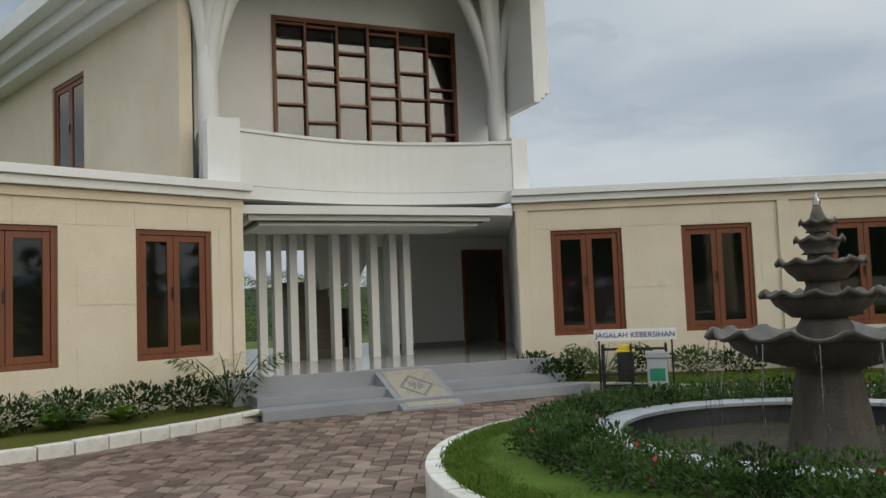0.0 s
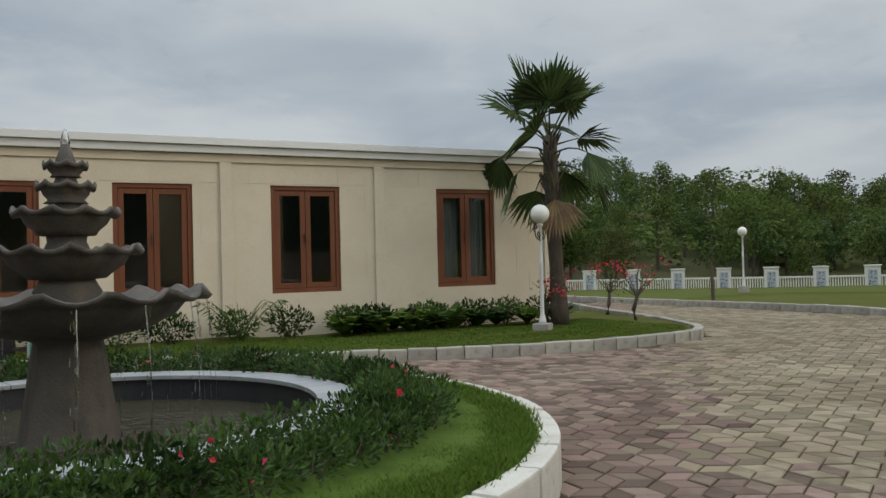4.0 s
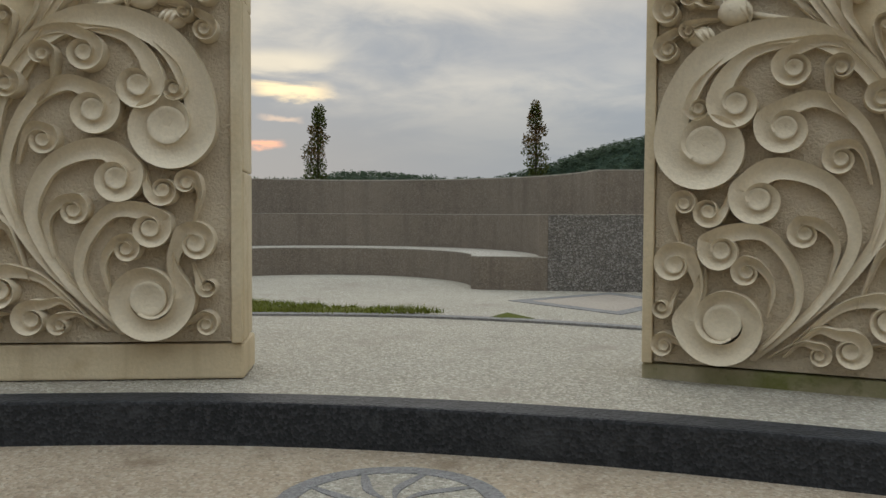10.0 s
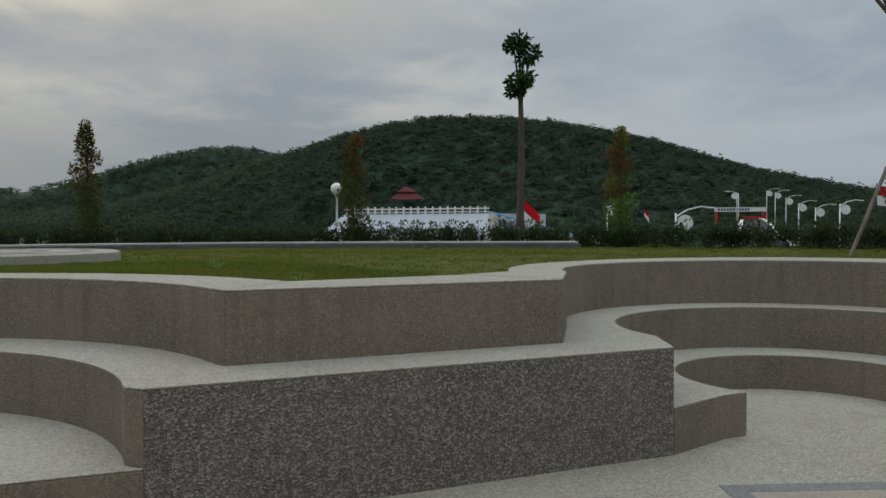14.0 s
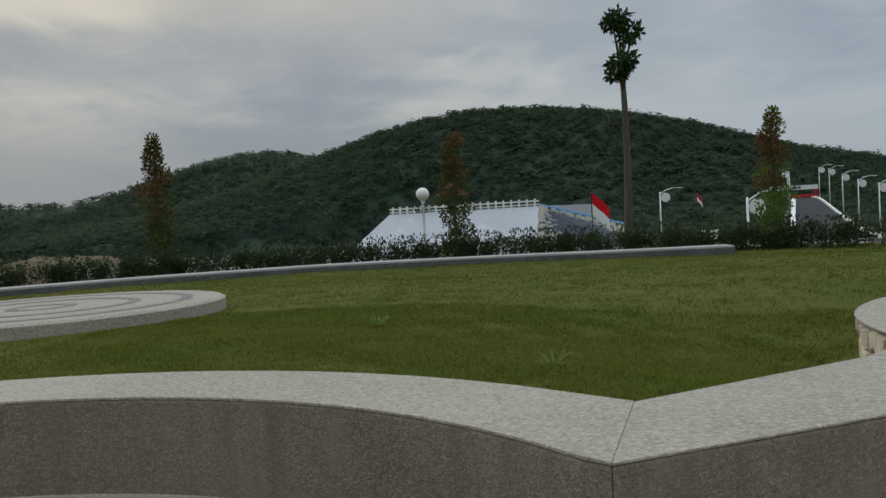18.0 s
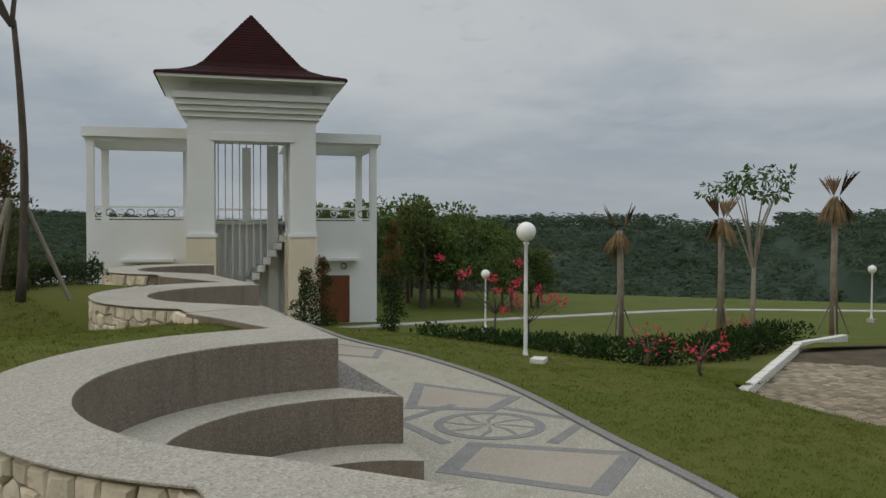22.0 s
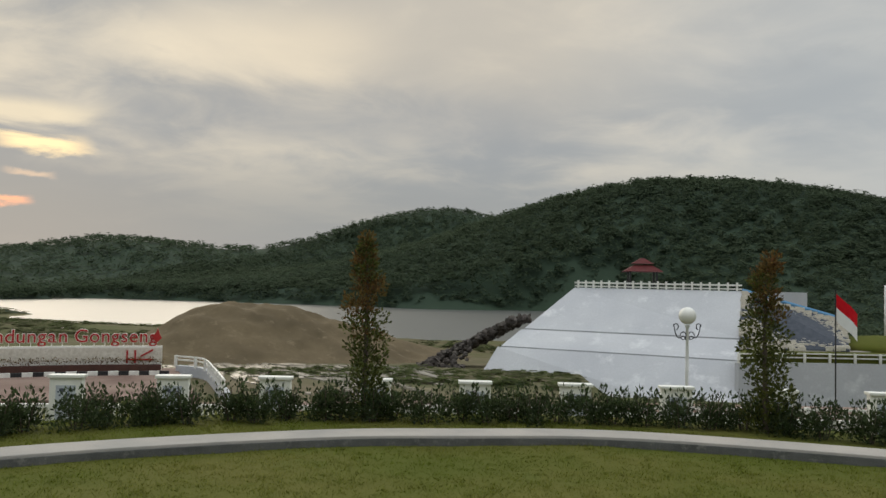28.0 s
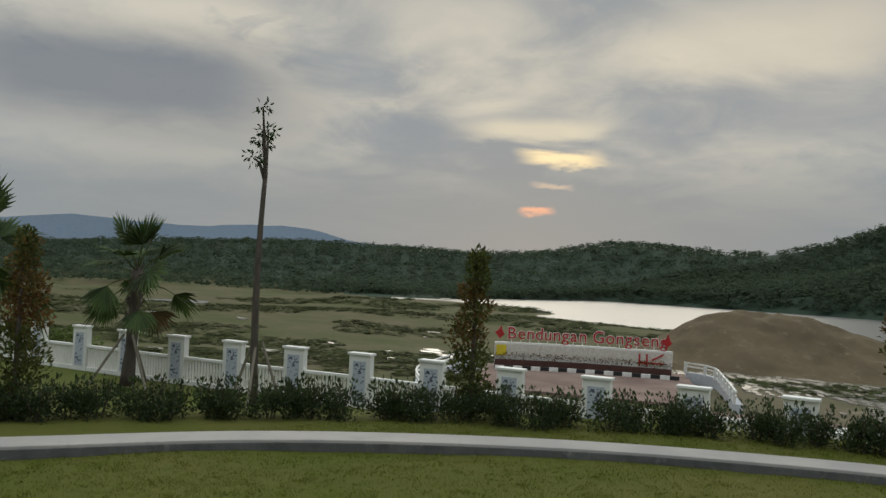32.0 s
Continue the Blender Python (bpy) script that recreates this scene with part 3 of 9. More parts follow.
DRIVE = LEFT_KERB + [(-13.5, -6.0), (-11.7, -7.1), (-3.5, -8.7), (-0.2, -4.6), (1.6, -1.6)] + STEP_FOOT + RIGHT_KERB + GARDEN_KERB + [(0.57, 13.25), (-3.85, 11.15)]
LIGHT_DRIVE = DRIVE[::3]
BA, BB = (11.7, -6.75), (5.35, -10.75)  # centres of the seat bays
SHIFT_C, SHIFT_D = (-5.55, -4.45), (-11.0, -9.3)


def moved(line, s):
    return [(x + s[0], y + s[1]) for x, y in line]


def bay(line, s):
    """The second bay's lines as they recur, a little smaller, further along."""
    k = 1.0 if s == (0, 0) else 0.88
    return [(BB[0] + k * (x - BB[0]) + s[0], BB[1] + k * (y - BB[1]) + s[1]) for x, y in line]


A3 = [(9.42, -8.45)] + arc(*BA, 2.82, 219, 370, 30)
A2 = [(9.6, -7.76)] + arc(*BA, 2.24, 208, 370, 30)
A1 = [(10.19, -7.46)] + arc(*BA, 1.58, 208, 370, 30)
B3 = [(7.38, -9.55)] + arc(*BB, 1.97, 8, -142, 30)
B2 = [(6.64, -9.4)] + arc(*BB, 1.52, 30, -160, 30)
B1 = [(6.2, -9.85)] + arc(*BB, 1.02, 50, -171, 30)


def widening(r0, r1, a0, a1, n):
    """An arc about the second bay whose radius grows along it."""
    out = []
    for i in range(n):
        q = i / (n - 1)
        a = a0 + (a1 - a0) * q
        r = r0 + (r1 - r0) * min(1, max(0, (-45 - a) / 65))
        a = radians(a)
        out.append((5.35 + r * math.cos(a), -10.86 + r * math.sin(a)))
    return out


B_OUT = widening(2.36, 2.74, 6, -128, 28)
WIDE_OUT = widening(2.68, 2.9, 6, -128, 28)
C_OUT, D_OUT = bay(WIDE_OUT, SHIFT_C), bay(WIDE_OUT, SHIFT_D)
TERRACE_EDGE = [(24.5, -3.6), (20.0, -2.2), (17.4, -2.3), (16.6, -4.3), (15.8, -6.0), (15.25, -6.2)] + arc(*BA, 3.3, 368, 226, 18) + [(9.4, -9.1), (8.0, -9.8)] + arc(5.35, -10.86, 2.36, 6, -128, 14) + bay([(7.7, -9.8)] + arc(5.35, -10.86, 2.36, 6, -128, 14), SHIFT_C) + bay([(7.7, -9.8)] + arc(5.35, -10.86, 2.36, 6, -128, 14), SHIFT_D) + [(-9.5, -26)]
TERRACE = TERRACE_EDGE + [(-9.5, -60), (60, -60), (60, -9)]
HEDGE = smooth_line([(27.5, -6.5), (25.2, -9.0), (23.9, -12.5), (22.3, -16.4), (19.6, -19.6), (17.0, -21.4), (13.6, -22.6), (10.2, -22.9), (6.2, -22.0), (2.2, -20.6), (-1.6, -19.9)], 6)
FENCE_S = smooth_line([(52, -8.5), (45, -11.6), (38.73, -14.69), (34.12, -16.95), (29.4, -19.5), (24.29, -22.06), (20.7, -23.85), (16.93, -25.2), (13.1, -26.46), (9.42, -27.48), (4.0, -29.0)], 10)
FENCE_E = smooth_line([(20.5, 33.5), (24.63, 30.53), (28.03, 27.83), (31.81, 23.91), (35.07, 19.33), (37.6, 13.6), (39.0, 7.0), (39.2, 0.6), (39.0, -5.0), (41, -10.5), (45, -11.6)], 10)
PLATFORM_BACK = smooth_line([(11.2, 0.7), (11.85, -0.3), (12.0, -1.5), (11.75, -3.2), (10.6, -4.6), (9.2, -5.5), (7.6, -5.85), (5.6, -5.9), (3.0, -5.4), (0.9, -4.2)], 6)
platform = [p for p in arc(*ST, 7.62, -118, -45, 40)] + [(10.35, -0.75), (10.83, 0.1), (11.05, 0.6)] + PLATFORM_BACK
plaza = [(12.9, -4.6), (9.6, -5.55), (7.6, -5.95), (5.6, -6.0), (3.4, -6.6), (4.9, -7.6), (3.38, -8.58), (1.93, -9.68), (-0.55, -11.58), (-2.4, -13.6), (-3.83, -15.68), (-5.6, -17.6), (-8.6, -21.4), (-7.4, -23.0), (-4.5, -21.0), (0.2, -17.6), (4, -13.5), (7.4, -11.5), (9.5, -9.4), (12, -9.3), (14.3, -8.2), (14.6, -6.2)]
PLAZA_EDGE = smooth_line([(3.4, -6.5), (4.9, -7.6), (3.38, -8.58), (1.93, -9.68), (-0.55, -11.58), (-2.4, -13.6), (-3.83, -15.68), (-5.6, -17.6), (-8.6, -21.4)], 4)
STEPS_AREA = arc(*ST, 4.6, -119, -18.5, 30) + arc(*ST, 7.75, -22, -119, 30)
HLIGHT, TLIGHT = HEDGE[::2], TERRACE_EDGE


def lawn_z(x, y):
    """Height of the park's ground."""
    low = 0.13 + 0.72 * step01((9.5 - y) / 10.5) if x > 6 else 0.14
    if x > 6:
        low += 0.35 * step01((x - 16) / 16) * step01((12 - y) / 12)
        low -= 0.35 * step01((y - 12) / 16)
    if x <= 6 and y < 2:
        low = 0.74 - 0.62 * step01((away(PLAZA_EDGE, x, y) - 1.5) / 5.5)
    low -= 1.15 * step01((-3.5 - x) / 13.0) * max(step01((-4 - y) / 8.0), step01((-14 - x) / 9.0))
    for area in (platform, plaza):
        if inside(area, x, y):
            low = 0.25 if away(area + area[:1], x, y) > 0.3 else min(low, PZ - 0.06)
    if inside(STEPS_AREA, x, y):
        return -0.25
    d_drive = away(LIGHT_DRIVE + LIGHT_DRIVE[:1], x, y)
    if inside(DRIVE, x, y):
        low = -0.25 if d_drive > 0.05 else -0.1
    elif d_drive < 0.25:
        low = min(low, 0.11)
    elif d_drive < 3 and x > 5:
        low = min(low, 0.13 + (d_drive - 0.25) * 0.30)
    if inside(TERRACE, x, y):
        high = 1.94 - 0.42 * math.exp(-((x - 7.4) ** 2 + (y + 12.3) ** 2) / 4.5) - 0.35 * math.exp(-((x - 2.2) ** 2 + (y + 17.0) ** 2) / 3.5)
        if y < -15 or x > 20:
            dh = away(HLIGHT, x, y)
            out = (x - 12) ** 2 + (y + 9) ** 2 > 12.6 ** 2 and dh > 0.6
            if out:
                high -= 1.05 * step01((dh - 0.6) / 3.4)
        if x > 16.4:
            e = away(TLIGHT[:4], x, y)
            high = low + (high - low) * step01((e + 0.1) / (1.5 if x < 20 else 1.5 + 0.5 * (x - 20)))
        if x < -1:
            high -= 1.9 * step01((-1 - x) / 9)
        return high
    return low


def turf_z(x, y):
    """The lawn's height with its small unevenness."""
    return lawn_z(x, y) + noise.noise(Vector((x * 0.5, y * 0.5, 0))) * 0.035 + noise.noise(Vector((x * 2.1, y * 2.1, 3))) * 0.012


def nearest(line, x, y):
    """The point of a line nearest to a place."""
    best, at = 1e9, (x, y)
    for (x0, y0), (x1, y1) in zip(line, line[1:]):
        dx, dy = x1 - x0, y1 - y0
        t = min(1, max(0, ((x - x0) * dx + (y - y0) * dy) / (dx * dx + dy * dy + 1e-12)))
        d = math.hypot(x - x0 - t * dx, y - y0 - t * dy)
        if d < best:
            best, at = d, (x0 + t * dx, y0 + t * dy)
    return at


def park_mesh(x0, x1, y0, y1, step, skip=None):
    nx, ny = int((x1 - x0) / step) + 1, int((y1 - y0) / step) + 1
    m = Mesh()
    grid = {}
    for i in range(nx):
        for j in range(ny):
            x, y = x0 + i * step, y0 + j * step
            if skip and skip(x, y):
                continue
            grid[i, j] = len(m.v)
            if inside(DRIVE, x, y):
                if away(STEP_FOOT, x, y) < 0.5:
                    m.v.append((x, y, -0.3))
                else:
                    m.v.append((*nearest(DRIVE + DRIVE[:1], x, y), 0.1))
                continue
            m.v.append((x, y, turf_z(x, y)))
    for (i, j), k in grid.items():
        q = (grid.get((i + 1, j)), grid.get((i + 1, j + 1)), grid.get((i, j + 1)))
        if None not in q:
            m.f.append((k, *q))
    return m


PARK_BOX = (-14.0, 27.0, -27.0, 21.0)
setting("lawn", park_mesh(*PARK_BOX, 0.3, lambda x, y: inside(DRIVE, x, y) and away(LIGHT_DRIVE + LIGHT_DRIVE[:1], x, y) > 0.45), grass_mat, "mown green lawn with worn and mossy patches", "lawn", smooth=True)


# the country around: one sheet to the horizon
PARK = FENCE_E[::5] + FENCE_S[10::5] + [(-14, -33), (-30, -38), (-30, 36), (10, 40)]
def shore_near(w):
    return float(np.interp(w, (-300, -105, -79, -38, 0, 18, 72, 120, 300), (170, 165, 172, 262, 335, 355, 375, 380, 300)))


def shore_far(w):
    return float(np.interp(w, (-300, -200, -150, -50, 0, 70, 210, 400), (400, 430, 500, 590, 530, 415, 384, 370)))


def country_z(x, y):
    r = math.hypot(x - 5, y)
    if PARK_BOX[0] < x < PARK_BOX[1] and PARK_BOX[2] < y < PARK_BOX[3]:
        z = -1.3
    else:
        z = lawn_z(x, y) - 0.06 if r < 58 else -1.0
    south = -y - 0.35 * x
    # the ground falls beyond the southern fence to the drained shore
    ds = 0.0
    if x > -14 and y < 5:
        ds = step01((0.42 * (x - 20.7) + 0.907 * (-y - 23.85) * 1.0) / 26.0 + 0.02) if y < -8 else 0
        ds = step01(((x - 14.0) * 0.44 + (-y - 26.8) * 0.9) / 24.0)
    drop = step01((r - 75) / 70) if x > 25 else step01((r - 74) / 20)
    z = z * (1 - ds) + (-4.2 - 3.2 * drop) * ds
    if x <= -14:
        z = -1.1 - 3.0 * step01((r - 40) / 90)
        if r < 58:
            z = min(lawn_z(x, y) - 0.06, -0.2)
        z += (-4.2 - 3.0 * step01((r - 84) / 14) - z) * step01((-y - 37) / 14.0)
        z -= 7.0 * step01((-37 - x) / 30.0) * step01((y + 52) / 16)
    if y > 8 and r > 42:
        z = -1.0 - 4 * step01((r - 42) / 60)
    # lake bed
    u, w = 0.741 * x - 0.666 * y, 0.666 * x + 0.741 * y
    wob = 10 * noise.noise(Vector((w * 0.03, 1.7, 0)))
    lake = step01((u - shore_near(w) - wob) / 20) * step01((shore_far(w) - u) / 25) * step01((w + 340) / 70) * step01((420 - w) / 80)
    z -= 6.0 * lake
    flat = z
    # wooded hills to the south, low ridges to the east
    def hill(cx, cy, h, sx, sy, a):
        c, s = math.cos(radians(a)), math.sin(radians(a))
        dx, dy = x - cx, y - cy
        return h * math.exp(-((c * dx + s * dy) / sx) ** 2 - ((-s * dx + c * dy) / sy) ** 2)
    z += hill(45, -640, 93, 260 if x < 45 else 230, 150, 0) + hill(328, -890, 95, 195, 140, 20) + hill(-420, -560, 13, 190, 140, -15)
    z += hill(900, -560, 38, 420, 220, 50) + hill(980, -120, 16, 260, 420, 10) + hill(600, -690, 33, 190, 110, -40) + hill(700, 420, 20, 260, 240, 0) + hill(-520, -80, 11, 220, 500, 0)
    z += hill(-60, 300, 13, 260, 90, 0) + hill(50, 76, 11.5, 60, 26, -38)
    z = flat + (z - flat) * (1 - lake)
    if r > 160:
        z += 3.0 * (1 - lake) * noise.noise(Vector((x * 0.012, y * 0.012, 5))) * step01((r - 160) / 120)
    return z


def country_mesh():
    m = Mesh()
    radii = [1.0, 6, 11, 16, 20] + [24 + 1.1 * i for i in range(28)] + [55 * 1.055 ** i for i in range(84)]
    n = 220
    for r in radii:
        for j in range(n):
            a = 2 * math.pi * j / n
            x, y = 5 + r * math.cos(a), r * math.sin(a)
            m.v.append((x, y, country_z(x, y)))
    for i in range(len(radii) - 1):
        for j in range(n):
            j2 = (j + 1) % n
            m.f.append((i * n + j, (i + 1) * n + j, (i + 1) * n + j2, i * n + j2))
    return m


ground = setting("ground", country_mesh(), field, "wide muddy green valley floor and wooded slopes", "ground", smooth=True)
ground.data.materials.append(forest_floor)
ground.data.materials.append(grass_far)
ground.data.materials.append(shore_mud)
for face in ground.data.polygons:
    c = face.center
    wooded = math.hypot(c.x, c.y) > 165 and (c.z > -3.5 or c.y < -225) or c.x < -40 and c.y > -60
    if c.x < -13 and -45 < c.y < 20 and c.x > -40 or inside(PARK, c.x, c.y):
        face.material_index = 2
        continue
    if 22 < c.x < 82 and -135 < c.y < -58 and c.z < -2:
        face.material_index = 3
        continue
    face.material_index = 1 if wooded or (c.x < -30 and c.y < -45 and c.z > -4.0) else 0
lake = Mesh().prism([(150, 0), (30, -150), (20, -520), (220, -860), (820, -860), (920, -200), (600, 420), (200, 300)], -9.4, -8.6)
setting("lake", lake, lake_water, "calm pale grey reservoir water under evening sky", "water")

# ---- drive of rhombic pavers ----
setting("drive_bed", Mesh().prism([p for p in DRIVE], -0.12, -0.012), joint, "dark sandy bed of the paved drive", "drive")


def rhomb_tiles():
    """Centres and turns of a tumbling-block pattern over the drive."""
    s = 0.2
    out = []
    v1 = Vector((s * math.sqrt(3), 0))
    v2 = Vector((s * math.sqrt(3) / 2, s * 1.5))
    for j in range(-80, 160):
        for i in range(-160, 200):
            c = v1 * i + v2 * j
            if not (-9.5 < c.x < 19 and -8.6 < c.y < 21):
                continue
            if (c.x - FC[0]) ** 2 + (c.y - FC[1]) ** 2 < 3.45 ** 2 or not inside(DRIVE, c.x, c.y):
                continue
            for k in range(3):
                a = radians(30 + 120 * k)
                out.append((c.x + s * 0.5 * math.cos(a), c.y + s * 0.5 * math.sin(a), a, s))
    return out


def rhomb(x, y, a, s, z=0.0, h=0.03, k=0.925):
    """One paver: a rhomb with a small chamfer."""
    # long half diagonal across, short half diagonal along
    p, q = s * math.sqrt(3) / 2 * k, s * 0.5 * k
    ca, sa = math.cos(a), math.sin(a)
    ring = [(q, 0), (0, p), (-q, 0), (0, -p)]
    vs = []
    for f, dz in ((1.0, -h), (1.0, -0.006), (0.9, 0.0)):
        vs += [(x + f * (u * ca - w * sa), y + f * (u * sa + w * ca), z + dz) for u, w in ring]
    fs = [(8, 9, 10, 11)]
    for o in (0, 4):
        fs += [(o + i, o + (i + 1) % 4, o + 4 + (i + 1) % 4, o + 4 + i) for i in range(4)]
    return vs, fs


# ---- kerbs ----
def kerb_run(name, line, z0, z1, width, length, mat, label, side=1, skip=None):
    t = thing(name, 0, 0, 0, label, "kerb", kind="structure")
    bm = bmesh.new()
    bmesh.ops.create_cube(bm, size=1.0)
    bmesh.ops.scale(bm, vec=(length - 0.015, width, z1 - z0), verts=bm.verts)
    bmesh.ops.bevel(bm, geom=[e for e in bm.edges if all(v.co.z > 0 for v in e.verts)], offset=0.022, segments=2, affect="EDGES", profile=0.6)
    me = bpy.data.meshes.new("kerb_stone")
    bm.to_mesh(me)
    bm.free()
    me.materials.append(mat)
    for i, (x, y, a) in enumerate(even(offset_line(line, side * width / 2), length)):
        if skip and skip(x, y):
            continue
        j = random.uniform(-0.008, 0.008)
        share("kerb_stone", me, t, pose(x, y, (z0 + z1) / 2 + j, random.uniform(-1, 1), random.uniform(-1, 1), math.degrees(a) + random.uniform(-1.2, 1.2)))
    return t


kerb_run("kerb_lawn_side", RIGHT_KERB, -0.1, 0.17, 0.16, 0.42, kerb_mat, "weathered grey stone kerb round the lawn", -1, lambda x, y: y < 2.4)
kerb_run("kerb_garden_side", GARDEN_KERB, -0.1, 0.17, 0.16, 0.42, kerb_mat, "weathered pale kerb stones along the garden bed", -1)
kerb_run("kerb_wing_side", LEFT_KERB, -0.1, 0.16, 0.16, 0.42, kerb_white, "pale stone kerb before the wing's flower bed", 1)
kerb_run("kerb_forecourt", [(-13.5, -6.0), (-11.7, -7.1), (-3.5, -8.7), (-0.2, -4.6), (1.6, -1.6)], -0.1, 0.16, 0.18, 0.42, kerb_white, "pale kerb stones round the forecourt", -1)

# ---- curved steps and platform ----
steps = thing("curved_steps", 0, 0, 0, "curved stone steps with black risers and brown pebble treads", "steps", kind="structure")
# the risers are no true circles: they draw together towards the lawn
RISER_A = (-118, -60, -45, -35, -27, -19)
RISERS = ((4.95, 4.95, 4.85, 4.80, 4.95, 5.30), (5.45, 5.45, 5.22, 5.20, 5.40, 5.85), (5.97, 5.90, 5.70, 5.74, 5.95, 6.30), (6.60, 6.50, 6.42, 6.45, 6.55, 6.70), (7.50, 7.58, 7.45, 7.22, 7.05, 6.80))


def riser_line(i, off, a1, n=60):
    out = []
    for k in range(n):
        a = -118 + (a1 + 118) * k / (n - 1)
        r = sum(float(np.interp(a + q, RISER_A, RISERS[i])) for q in (-4, -2, 0, 2, 4)) / 5 + off
        out.append((ST[0] + r * math.cos(radians(a)), ST[1] + r * math.sin(radians(a))))
    return out


for i in range(5):
    z0, z1 = (0 if i == 0 else PZ * i / 5), PZ * (i + 1) / 5
    a1 = (-17.5, -18.8, -20.0, -21.8, -23.0)[i]
    part("riser", Mesh().band(riser_line(i, 0, a1), riser_line(i, 0.17, a1), z0 - 0.1, z1), black_stone, steps, "black washed-stone riser", bevel=0.012)
    if i < 4:
        part("tread", Mesh().band(riser_line(i, 0.17, a1), riser_line(i + 1, 0.02, a1), z0 - 0.05, z1 - 0.004), tread_mat, steps, "brown pebble-wash tread")
for corners, z1 in (([(9.34, 1.66), (9.28, 2.02), (9.42, 2.30), (10.10, 2.50), (10.42, 2.12), (9.8, 1.55)], 0.385), ([(9.55, 1.78), (10.15, 2.06), (10.46, 1.72), (9.9, 1.3)], 0.50),
                    ([(9.95, 1.55), (10.33, 1.69), (10.72, 1.22), (10.2, 0.9)], 0.665), ([(10.5, 0.95), (10.82, 1.07), (11.32, 0.5), (11.16, 0.3)], 0.83)):
    part("end_block", Mesh().prism(corners, -0.1, z1), black_stone, steps, "black washed-stone end block", bevel=0.015)
setting("platform", Mesh().prism(platform, PZ - 0.4, PZ - 0.004), plaza_mat, "pale pebble-wash platform behind the carved slabs", "platform")
edge = offset_line(PLATFORM_BACK, -0.1)
setting("platform_edge", Mesh().band(PLATFORM_BACK, edge, PZ - 0.4, PZ + 0.012), grey_inlay, "dark grey edging round the platform", "edging")
setting("plaza", Mesh().prism(plaza, PZ - 0.4, PZ - 0.006), plaza_mat, "pale pebble-wash plaza floor below the seat tiers", "plaza")
setting("plaza_edge", Mesh().band(PLAZA_EDGE, offset_line(PLAZA_EDGE, 0.12), PZ - 0.4, PZ + 0.02), grey_inlay, "grey edging along the plaza", "edging")


def disc_inlay(name, x, y, z, r, rot, spokes, label):
    """A round floor inlay: dark ring, pale field and leaf-shaped spokes."""
    t = thing(name, x, y, z, label, "floor inlay", "round floor inlays", rot)
    part("field", Mesh().lathe([(r * 0.82, 0.0), (r * 0.82, 0.003)], 40), plaza_mat, t, "pale pebble field")
    ring = Mesh().band(arc(0, 0, r * 0.82, 0, 360, 49), arc(0, 0, r, 0, 360, 49), 0, 0.006)
    part("ring", ring, grey_inlay, t, "dark grey pebble ring")
    for k in range(spokes):
        a = 360.0 * k / spokes
        inner = [(0.03, 0), (r * 0.35, r * 0.10), (r * 0.6, r * 0.06), (r * 0.82, -r * 0.02)]
        lens = smooth_line(inner, 4)
        low = smooth_line([(0.03, -0.004), (r * 0.35, r * 0.02), (r * 0.6, -r * 0.03), (r * 0.82, -r * 0.07)], 4)
        part("spoke", Mesh().band(low, lens, 0.002, 0.0065), grey_inlay, t, place=pose(0, 0, 0, 0, 0, a))
    return t


disc_inlay("round_inlay", 9.05, -1.6, PZ * 4 / 5 - 0.004, 0.245, 20, 4, "small round dark-ringed floor inlay on the wide tread")
disc_inlay("round_inlay", 7.42, -2.74, PZ * 4 / 5 - 0.004, 0.36, 50, 9, "round dark-ringed floor inlay with leaf spokes on the tread")
disc_inlay("round_inlay", 1.77, -11.15, PZ - 0.006, 0.62, 10, 8, "round grey star inlay in the plaza floor")
disc_inlay("round_inlay", 7.15, -7.85, PZ - 0.006, 0.62, 40, 8, "round grey star inlay in the plaza floor before the seats")


def rhomb_inlay(*c):
    """A rhomb set in the floor, given by its four corners."""
    x, y = sum(p[0] for p in c) / 4, sum(p[1] for p in c) / 4
    t = thing("rhomb_inlay", x, y, PZ - 0.006, "pinkish rhomb floor inlay framed in dark grey pebbles", "floor inlay", "rhomb floor inlays")
    c = [(p[0] - x, p[1] - y) for p in c]
    inn = [(p[0] * 0.77, p[1] * 0.77) for p in c]
    part("frame", Mesh().band(inn + inn[:1], c + c[:1], 0, 0.005), grey_inlay, t)
    part("field", Mesh().prism(inn, 0, 0.003), pink_mat, t)


rhomb_inlay((9.42, -6.74), (9.04, -7.96), (8.23, -7.58), (8.26, -6.4))
rhomb_inlay((6.35, -7.6), (6.5, -8.75), (5.45, -8.9), (5.2, -7.75))
rhomb_inlay((2.53, -11.14), (2.28, -9.42), (3.7, -9.55), (3.6, -11.1))
rhomb_inlay((-0.2, -12.84), (0.18, -11.19), (1.1, -11.28), (1.35, -12.35))
rhomb_inlay((-3.2, -15.7), (-2.8, -14.5), (-1.9, -14.2), (-2.0, -15.4))

def chevron_inlay(*c):
    """A bent grey bar in the floor, given by its three corners."""
    t = thing("chevron_inlay", c[1][0], c[1][1], PZ - 0.006, "grey pebble chevron beside the star inlay", "floor inlay", "chevron floor inlays")
    line = [(p[0] - c[1][0], p[1] - c[1][1]) for p in c]
    part("bar", Mesh().band(line, offset_line(line, 0.13), 0, 0.0042), grey_inlay, t)


chevron_inlay((0.95, -11.25), (1.24, -10.25), (2.25, -10.4))
chevron_inlay((2.6, -11.3), (1.95, -12.1), (0.95, -11.8))

